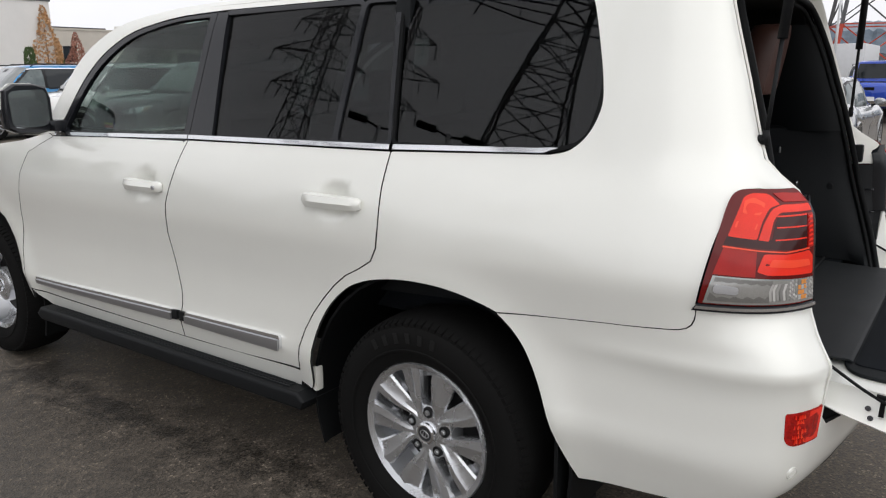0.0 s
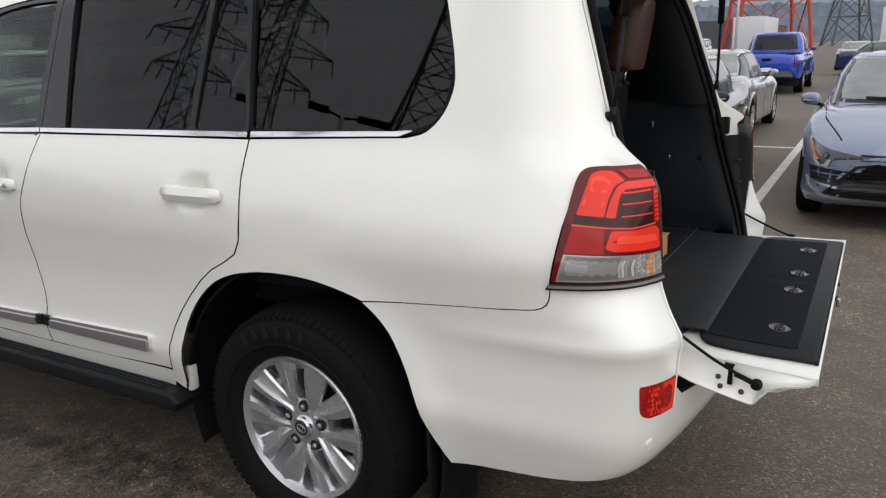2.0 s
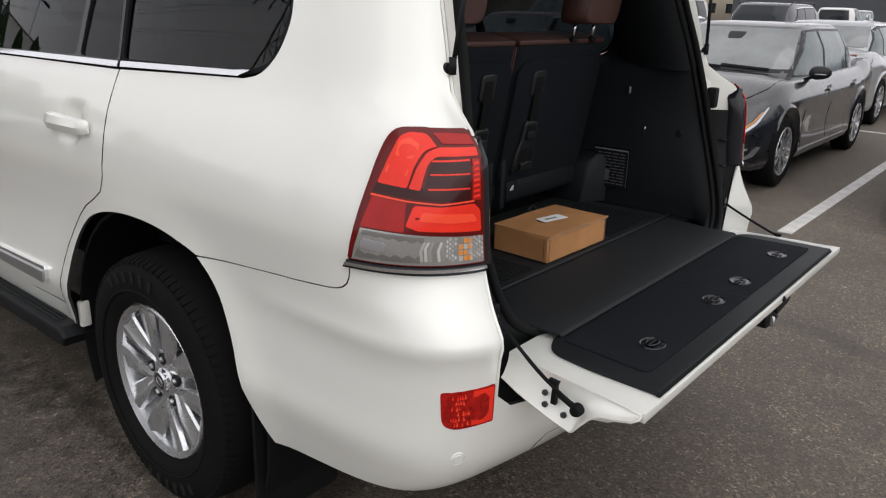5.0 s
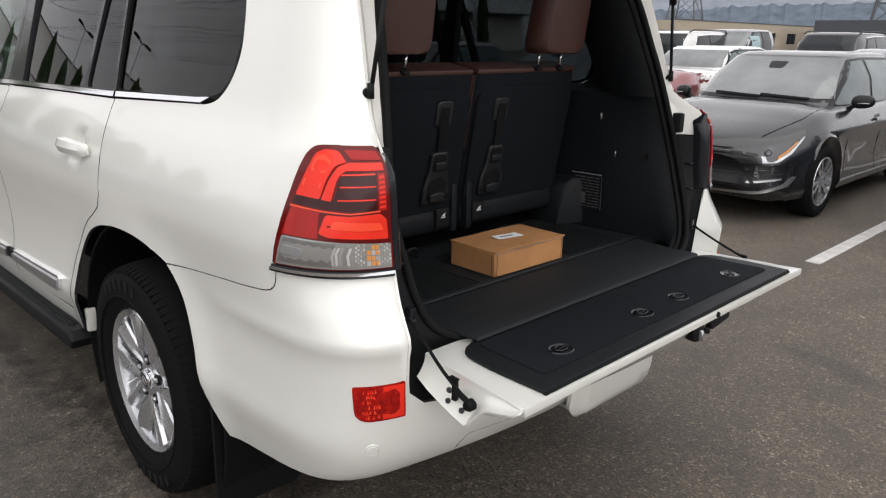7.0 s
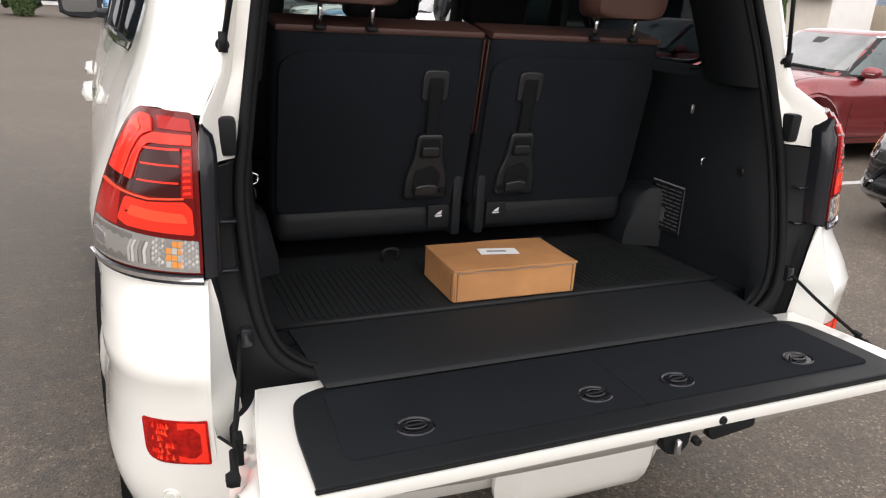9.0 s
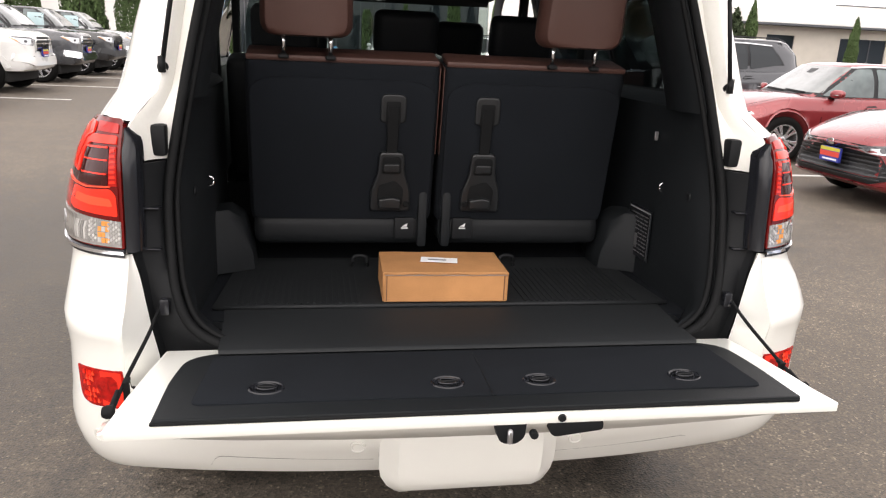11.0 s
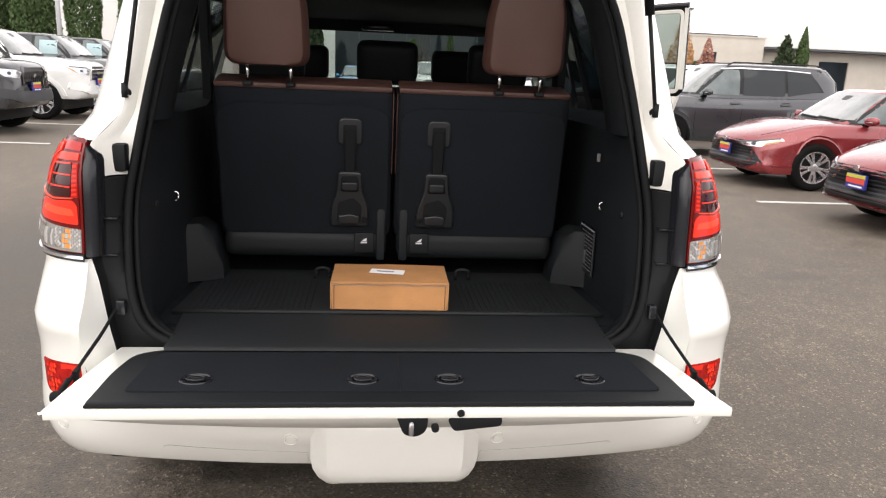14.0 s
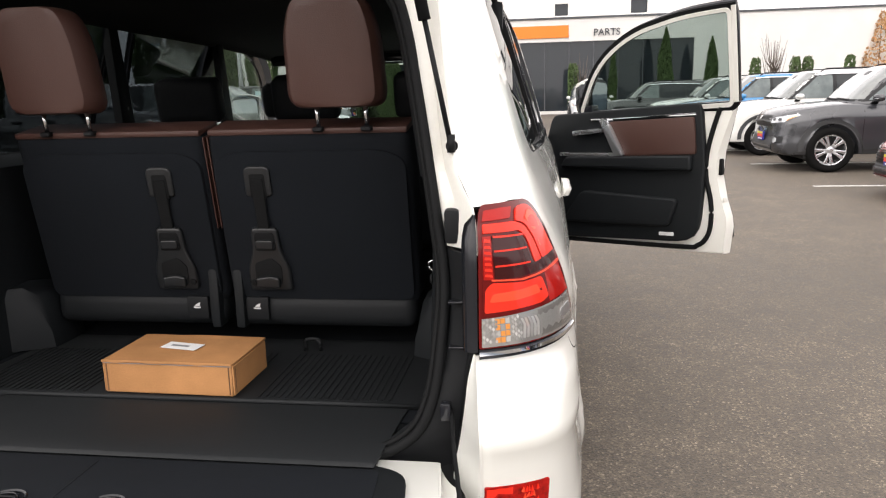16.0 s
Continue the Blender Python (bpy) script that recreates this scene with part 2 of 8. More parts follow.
def tube(points, r, n=8, bm=None, r_end=None):
    """A round bar along a line of points."""
    bm = bm or bmesh.new()
    pts = [Vector(p) for p in points]
    rings = []
    for k, p in enumerate(pts):
        d = (pts[min(k + 1, len(pts) - 1)] - pts[max(k - 1, 0)]).normalized()
        q = d.to_track_quat("Z", "Y")
        rad = r if r_end is None else r + (r_end - r) * k / (len(pts) - 1)
        rings.append([bm.verts.new(p + q @ Vector((math.cos(2 * math.pi * j / n) * rad, math.sin(2 * math.pi * j / n) * rad, 0))) for j in range(n)])
    for a, b in zip(rings, rings[1:]):
        for j in range(n):
            bm.faces.new((a[j], a[(j + 1) % n], b[(j + 1) % n], b[j]))
    bm.faces.new(rings[0][::-1])
    bm.faces.new(rings[-1])
    return bm


def slab(poly, axis, a, b, bevel=0.0, seg=2, bm=None):
    """A flat outline pushed from a to b along an axis; the outline gives the other two coordinates in order."""
    bm = bm or bmesh.new()

    def at(p, h):
        return {"x": (h, p[0], p[1]), "y": (p[0], h, p[1]), "z": (p[0], p[1], h)}[axis]
    lo = [bm.verts.new(at(p, a)) for p in poly]
    hi = [bm.verts.new(at(p, b)) for p in poly]
    faces = [bm.faces.new(lo), bm.faces.new(hi)]
    n = len(poly)
    for k in range(n):
        faces.append(bm.faces.new((lo[k], lo[(k + 1) % n], hi[(k + 1) % n], hi[k])))
    bmesh.ops.recalc_face_normals(bm, faces=faces)
    if bevel:
        rims = [e for f in faces[:2] for e in f.edges]
        bmesh.ops.bevel(bm, geom=list(set(rims)), offset=bevel, segments=seg, profile=0.6, affect="EDGES")
    return bm


def round_poly(poly, r, n=4):
    """Rounds the corners of an outline. r: one radius, or one for each corner."""
    out = []
    for k, p in enumerate(poly):
        p, a, b = Vector(p), Vector(poly[k - 1]), Vector(poly[(k + 1) % len(poly)])
        rad = r[k] if isinstance(r, (list, tuple)) else r
        da, db = (a - p), (b - p)
        q = min(rad, da.length * 0.48, db.length * 0.48)
        if q < 1e-4:
            out.append(tuple(p))
            continue
        s, e = p + da.normalized() * q, p + db.normalized() * q
        for j in range(n + 1):
            t = j / n
            out.append(tuple(s * (1 - t) ** 2 + p * 2 * t * (1 - t) + e * t * t))
    return out


def moved(bm, m):
    bm.transform(m)
    if m.determinant() < 0:
        bmesh.ops.reverse_faces(bm, faces=bm.faces[:])
    return bm


def loft(rings, close=False, caps=True, bm=None):
    """Joins rows of points into a skin. close: each row is a ring."""
    bm = bm or bmesh.new()
    rows = [[bm.verts.new(p) for p in r] for r in rings]
    n = len(rows[0])
    for a, b in zip(rows, rows[1:]):
        for k in range(n if close else n - 1):
            bm.faces.new((a[k], a[(k + 1) % n], b[(k + 1) % n], b[k]))
    if close and caps:
        bm.faces.new(rows[0][::-1])
        bm.faces.new(rows[-1])
    bmesh.ops.recalc_face_normals(bm, faces=bm.faces[:])
    return bm


def thicken(bm, t):
    """Gives an open skin thickness t along its inner side."""
    bmesh.ops.solidify(bm, geom=bm.faces[:], thickness=t)
    return bm


class Curve:
    """A smooth line through (x, y) pairs that does not overshoot."""

    def __init__(self, pairs):
        self.x, self.y = (np.array(v, float) for v in zip(*pairs))
        d = np.diff(self.y) / np.diff(self.x)
        self.m = np.zeros(len(self.x))
        self.m[0], self.m[-1] = d[0], d[-1]
        for k in range(1, len(self.x) - 1):
            self.m[k] = 0 if d[k - 1] * d[k] <= 0 else 2 * d[k - 1] * d[k] / (d[k - 1] + d[k])

    def __call__(self, v):
        v = min(max(v, self.x[0]), self.x[-1])
        k = min(int(np.searchsorted(self.x, v, side="right")) - 1, len(self.x) - 2)
        h = self.x[k + 1] - self.x[k]
        t = (v - self.x[k]) / h
        return float((1 + 2 * t) * (1 - t) ** 2 * self.y[k] + t * (1 - t) ** 2 * h * self.m[k] + t * t * (3 - 2 * t) * self.y[k + 1] + t * t * (t - 1) * h * self.m[k + 1])


def smooth01(v, a, b):
    t = min(max((v - a) / (b - a), 0.0), 1.0)
    return t * t * (3 - 2 * t)

from mathutils import geometry

# ---- the white off-road estate: its skin as a function of u (length, wrapping round the rear corner) and height ----
LEAN = pose(0, 1.215, 0) @ pose(0, 0, 0, -0.5) @ pose(0, -1.2, 0)  # it stands a little nose down
HALF = Curve([(0.30, 0.88), (0.40, 0.925), (0.50, 0.950), (0.58, 0.964), (0.67, 0.953), (0.80, 0.945), (0.92, 0.952), (1.02, 0.960), (1.09, 0.955), (1.18, 0.938), (1.26, 0.913), (1.32, 0.888), (1.46, 0.846), (1.60, 0.803), (1.72, 0.766), (1.80, 0.735), (1.84, 0.705), (1.87, 0.65)])
REAR_X = Curve([(0.40, 0.70), (0.47, 0.735), (0.54, 0.748), (0.65, 0.752), (0.74, 0.757), (0.83, 0.758), (0.88, 0.754), (1.00, 0.748), (1.20, 0.747), (1.265, 0.737), (1.316, 0.698), (1.38, 0.686), (1.5, 0.672), (1.73, 0.643), (1.82, 0.62)])
REAR_Y = Curve([(0.40, 0.20), (0.47, 0.12), (0.54, 0.085), (0.65, 0.072), (0.74, 0.066), (0.80, 0.061), (0.828, 0.055), (0.845, 0.060), (0.87, 0.075), (0.92, 0.100), (1.00, 0.124), (1.20, 0.140), (1.265, 0.180), (1.316, 0.258), (1.38, 0.283), (1.5, 0.318), (1.73, 0.388), (1.82, 0.412)])
# inner edge of the bumper corner, towards the load opening
INNER_X = Curve([(0.65, 0.690), (0.70, 0.694), (0.75, 0.700), (0.80, 0.711), (0.87, 0.722), (0.94, 0.730), (0.985, 0.738)])
INNER_Y = Curve([(0.65, 0.135), (0.85, 0.135), (0.92, 0.134), (0.985, 0.131)])
MID_Y = Curve([(0.40, 0.13), (0.48, 0.04), (0.53, 0.01), (0.58, -0.018), (0.63, -0.022), (0.68, -0.01), (0.74, 0.03), (0.80, 0.08)])


def side_x(y, z):
    taper = 0.06 * (min(max(2.6 - y, 0), 2.6) / 2.2) ** 1.6 * (0.32 + 0.68 * smooth01(z, 1.0, 1.32))
    nose = 0.05 * max(y - 3.3, 0) ** 2
    x = HALF(z) - taper - nose + 0.006 * smooth01(y, 0.7, 2.2)
    for hy, hz in ((1.19, 0.40), (4.25, 0.42)):
        r = math.hypot(y - hy, (z - hz) * 0.98)
        x += 0.016 * math.exp(-((r - 0.50) / 0.07) ** 2) * smooth01(1.1 - z, 0, 0.1)
    for hy, hz in ((2.627, 1.122), (1.558, 1.142)):
        x -= 0.020 * math.exp(-(((y - hy) / 0.064) ** 2 + ((z - hz) / 0.052) ** 2) ** 1.8)
    x += 0.006 * math.exp(-((z - 0.822) / 0.034) ** 2) * smooth01(0.78 - y, 0, 0.3)
    return x


def surf(u, z):
    """The left skin. u over 0.55 is the length; from 0.55 to 0 it rounds the rear corner; below 0 it runs across the tail to the middle at -1."""
    if u >= 0.55:
        return Vector((-side_x(u, z), u, z))
    x0, xr, yr = side_x(0.55, z), REAR_X(z), REAR_Y(z)
    if u >= 0:
        t = 1 - u / 0.55
        slope = (side_x(0.55, z) - side_x(0.60, z)) / 0.05
        full = 0.35 * smooth01(0.97 - z, 0, 0.12) + 0.65 * smooth01(1.32 - z, 0, 0.09)
        k1, k2 = 0.52 + 0.16 * full, 0.57 + 0.2 * full + 0.2 * smooth01(0.985 - z, 0, 0.12)
        p = [(-x0, 0.55), (-x0 - slope * k1 * (0.55 - yr), 0.55 - k1 * (0.55 - yr)), (-(xr + k2 * (x0 - xr)), yr + 0.1 * (0.55 - yr)), (-xr, yr)]
        w = ((1 - t) ** 3, 3 * t * (1 - t) ** 2, 3 * t * t * (1 - t), t ** 3)
        return Vector((sum(a * b[0] for a, b in zip(w, p)), sum(a * b[1] for a, b in zip(w, p)), z))
    k = 1 + u
    ym = MID_Y(z)
    return Vector((-xr * k, ym + (yr - ym) * abs(k) ** 2.4, z))


def surf_right(u, z):
    """The other flank, whose bumper corner stands out a little further."""
    return surf(u, z) - Vector((0.020 * smooth01(0.985 - z, 0, 0.10) * smooth01(u, 0.02, 0.22), 0, 0))


def glass_surf(middle):
    """The side glass: one even sheet with a slight crown, bowed about its middle."""
    def at(u, z):
        p, k = surf(u, 1.55), z - 1.55
        return Vector((p.x + 0.318 * k + 0.06 * k * k + (u - middle) ** 2 / 18, p.y, z))
    return at


def at_y(y, z):
    """The u at which the skin at height z has that length."""
    if y >= 0.55:
        return y
    lo, hi = 0.0, 0.55
    for _ in range(24):
        mid = (lo + hi) / 2
        lo, hi = (mid, hi) if surf(mid, z).y < y else (lo, mid)
    return lo


def outward(fn, u, z):
    e = 1e-3
    n = (fn(u + e, z) - fn(u - e, z)).cross(fn(u, z + e) - fn(u, z - e))
    p = fn(u, z)
    n.normalize()
    return -n if n.dot(p - Vector((0, max(p.y, 1.0), p.z))) < 0 else n


def skin_mesh(name, verts, normals, faces, thick, material, parent, sx, label, matrix, roll):
    """A sheet-metal piece with thickness, rolled edges and true normals."""
    count = {}
    for f in faces:
        for a, b in zip(f, f[1:] + f[:1]):
            count.setdefault((min(a, b), max(a, b)), []).append((a, b))
    rim = [e[0] for e in count.values() if len(e) == 1]
    onrim = {v for e in rim for v in e}
    pts, nrm, out = [], [], []
    for k, (p, n) in enumerate(zip(verts, normals)):
        pts.append(p - n * (roll if k in onrim else 0))
        nrm.append(n)
    base = len(verts)
    for p, n in zip(verts, normals):
        pts.append(p - n * thick)
        nrm.append(-n)
    for f in faces:
        newell = sum(((verts[a] - verts[f[0]]).cross(verts[b] - verts[f[0]]) for a, b in zip(f[1:], f[2:])), Vector())
        f = f if newell.dot(normals[f[0]]) > 0 else f[::-1]
        out.append(list(f))
        out.append([v + base for v in f[::-1]])
    for a, b in rim:
        k = len(pts)
        q = [pts[a], pts[b], pts[b + base], pts[a + base]]
        n = (q[1] - q[0]).cross(q[3] - q[0])
        n = n.normalized() if n.length > 1e-9 else Vector((0, 0, 1))
        pts += q
        nrm += [n] * 4
        out.append([k, k + 1, k + 2, k + 3])
    if sx > 0:
        pts = [Vector((-p.x, p.y, p.z)) for p in pts]
        nrm = [Vector((-p.x, p.y, p.z)) for p in nrm]
        out = [f[::-1] for f in out]
    me = bpy.data.meshes.new(name)
    me.from_pydata([tuple(p) for p in pts], [], out)
    for poly in me.polygons:
        poly.use_smooth = True
    me.normals_split_custom_set_from_vertices([tuple(n) for n in nrm])
    me.materials.append(material)
    # backs and rims darkened: shade inside the panel gaps put into colour
    if material is PAINT:
        me.materials.append(LINER_GAP_SHADE)
        for k in range(len(faces)):
            me.polygons[2 * k + 1].material_index = 1
        for k in range(2 * len(faces), len(me.polygons)):
            me.polygons[k].material_index = 1
    ob = new(name, me)
    if parent:
        ob.parent = parent
    if matrix is not None:
        ob.matrix_local = matrix
    if label:
        ob["label"] = label
    return ob


def panel(name, poly, material, parent, sx=-1, off=0.0, thick=0.012, step=0.05, label="", roll=0.0025, matrix=None, fn=surf):
    """A piece of the skin inside an outline in (u, height)."""
    rim = fine(poly, step)
    lo_u, hi_u, lo_z, hi_z = min(p[0] for p in poly), max(p[0] for p in poly), min(p[1] for p in poly), max(p[1] for p in poly)
    nu, nz = max(int((hi_u - lo_u) / step), 1), max(int((hi_z - lo_z) / step), 1)
    inside = []
    for i in range(1, nu):
        for j in range(1, nz):
            u, z = lo_u + (hi_u - lo_u) * i / nu, lo_z + (hi_z - lo_z) * j / nz
            odd, close = False, False
            for (ax, ay), (bx, by) in zip(rim, rim[1:] + rim[:1]):
                if (ay > z) != (by > z) and u < (bx - ax) * (z - ay) / (by - ay) + ax:
                    odd = not odd
                close = close or (ax - u) ** 2 + (ay - z) ** 2 < (0.3 * step) ** 2
            if odd and not close:
                inside.append((u, z))
    pts = [Vector(p) for p in rim + inside]
    flat, _, faces, _, _, _ = geometry.delaunay_2d_cdt(pts, [(k, (k + 1) % len(rim)) for k in range(len(rim))], [], 1, 1e-7)
    normals = [outward(fn, *p) for p in flat]
    verts = [fn(*p) + n * off for p, n in zip(flat, normals)]
    faces = [list(f) for f in faces]
    return skin_mesh(name, verts, normals, faces, thick, material, parent, sx, label, matrix, roll)


def fine(poly, step=0.04):
    out = []
    for a, b in zip(poly, poly[1:] + poly[:1]):
        n = max(int(math.hypot(b[0] - a[0], b[1] - a[1]) / step), 1)
        out += [(a[0] + (b[0] - a[0]) * k / n, a[1] + (b[1] - a[1]) * k / n) for k in range(n)]
    return out


def grown(poly, w):
    """An outline moved outwards by w."""
    area = sum(a[0] * b[1] - b[0] * a[1] for a, b in zip(poly, poly[1:] + poly[:1]))
    s, out = (1 if area > 0 else -1), []
    for k, p in enumerate(poly):
        a, b = Vector(poly[k - 1]), Vector(poly[(k + 1) % len(poly)])
        d = (b - a).normalized()
        out.append((p[0] + d.y * w * s, p[1] - d.x * w * s))
    return out


def ring(name, inner, outer, material, parent, sx=-1, off=0.0, thick=0.01, label="", matrix=None, fn=surf, roll=0.001):
    """A frame between two outlines with as many points."""
    n = len(inner)
    uv = list(inner) + list(outer)
    normals = [outward(fn, *p) for p in uv]
    verts = [fn(*p) + q * off for p, q in zip(uv, normals)]
    faces = [[k, (k + 1) % n, n + (k + 1) % n, n + k] for k in range(n)]
    return skin_mesh(name, verts, normals, faces, thick, material, parent, sx, label, matrix, roll)


def squared(outer, w):
    """The front door's frame comes to a sharp corner at the top of its rear edge."""
    return [(2.376 - w, 1.786 + w) if a < 2.372 and b > 1.772 else (a, b) for a, b in outer]


suv = thing("off_road_suv", "pearl white off-road SUV with open tailgate and brown leather seats", "car", LEAN)

def eased(points, per=3):
    """A smooth line through points in the plane."""
    out = []
    for k in range(len(points) - 1):
        a, b, c, d = (Vector(points[min(max(k + j, 0), len(points) - 1)]) for j in (-1, 0, 1, 2))
        for j in range(per):
            t = j / per
            out.append(tuple(0.5 * (2 * b + (c - a) * t + (2 * a - 5 * b + 4 * c - d) * t * t + (3 * b - a - 3 * c + d) * t ** 3)))
    return out + [tuple(points[-1])]


DOOR_B = [(2.392, 1.310), (2.432, 1.207), (2.485, 1.06), (2.496, 0.93), (2.470, 0.80), (2.442, 0.70), (2.438, 0.64), (2.452, 0.56), (2.455, 0.495)]
DOOR_C = [(1.362, 1.311), (1.366, 1.2), (1.361, 1.088), (1.366, 1.01), (1.391, 0.963), (1.445, 0.930), (1.508, 0.898), (1.565, 0.855), (1.622, 0.799), (1.675, 0.735), (1.715, 0.670), (1.742, 0.60), (1.756, 0.51)]
DOOR_A = [(3.44, 1.292), (3.66, 1.21), (3.735, 1.105), (3.795, 0.90), (3.806, 0.714), (3.776, 0.50)]
ARCH = eased([(0.908, 0.871), (0.951, 0.886), (1.04, 0.908), (1.134, 0.919), (1.25, 0.919), (1.358, 0.905), (1.44, 0.882), (1.507, 0.848), (1.58, 0.785), (1.636, 0.70), (1.668, 0.60), (1.685, 0.47)])
LAMP_LO, LAMP_HI = at_y(0.340, 0.996), at_y(0.328, 1.262)
CORNER = [(LAMP_LO + 0.0065, 0.982), (LAMP_LO + 0.009, 0.966), (LAMP_LO + 0.014, 0.950), (LAMP_LO + 0.023, 0.936), (LAMP_LO + 0.036, 0.926), (LAMP_LO + 0.053, 0.9195), (LAMP_LO + 0.075, 0.9155)]
QUARTER = [(1.352, 1.312)] + eased([(0.80, 1.326), (0.74, 1.342), (0.692, 1.39), (0.668, 1.46), (0.676, 1.53), (0.694, 1.60), (0.72, 1.69), (0.745, 1.752), (0.79, 1.795), (0.86, 1.806), (0.95, 1.808)], 4) + [(0.95, 1.815), (0.55, 1.82), (0.30, 1.822), (0.0, 1.822), (0.0, 1.72), (0.0, 1.6), (0.0, 1.5), (0.0, 1.4), (0.0, 1.33), (0.0, 1.266), (LAMP_HI * 0.5, 1.269), (LAMP_HI - 0.075, 1.268), (LAMP_HI - 0.04, 1.260), (LAMP_HI - 0.012, 1.243), (LAMP_HI + 0.004, 1.215),
           (LAMP_LO * 0.5 + LAMP_HI * 0.5 + 0.006, 1.13), (LAMP_LO + 0.006, 0.995)] + CORNER + [(0.529, 0.905), (0.72, 0.888)] + [(a, b + 0.002) for a, b in ARCH] + [(1.70, 0.44), (1.76, 0.455)] + [(a - 0.0052, b - 0.002) for a, b in DOOR_C[::-1]]
BUMPER = [(0.906, 0.869), (0.72, 0.8855), (0.529, 0.9025)] + [(a - 0.0022, b - 0.0022) for a, b in CORNER[::-1]] + [(LAMP_LO - 0.002, 0.985), (LAMP_LO * 0.5, 0.982), (0.0, 0.985), (-0.004, 0.80), (-0.012, 0.70), (-0.06, 0.665), (-0.25, 0.652), (-0.6, 0.648), (-1.0, 0.648),
          (-1.0, 0.478), (-0.3, 0.472), (0.0, 0.466), (0.15, 0.455), (0.35, 0.44), (0.55, 0.425)] + eased([(0.642, 0.415), (0.70, 0.53), (0.74, 0.627), (0.775, 0.71), (0.816, 0.782), (0.86, 0.832), (0.906, 0.869)], 3)[:-1]
GLASS_F = round_poly([(3.352, 1.322), (3.19, 1.575), (2.95, 1.722), (2.62, 1.782), (2.376, 1.786), (2.418, 1.332)], [0.03, 0.25, 0.25, 0.2, 0.02, 0.015], 5)
GLASS_R = round_poly([(2.263, 1.334), (2.288, 1.788), (1.588, 1.788), (1.625, 1.338)], 0.018, 3)
GLASS_V = round_poly([(1.600, 1.338), (1.564, 1.788), (1.436, 1.788), (1.380, 1.338)], 0.018, 3)
GLASS_Q = round_poly([(1.352, 1.342), (1.404, 1.796), (0.735, 1.790), (0.672, 1.50), (0.70, 1.37), (0.80, 1.342)], [0.012, 0.012, 0.07, 0.12, 0.08, 0.05], 6)
swing = Matrix.Translation((0.885, 3.70, 0.047)) @ pose(0, 0, 0, -2.6, 0, 53) @ Matrix.Translation((-0.885, -3.70, 0))

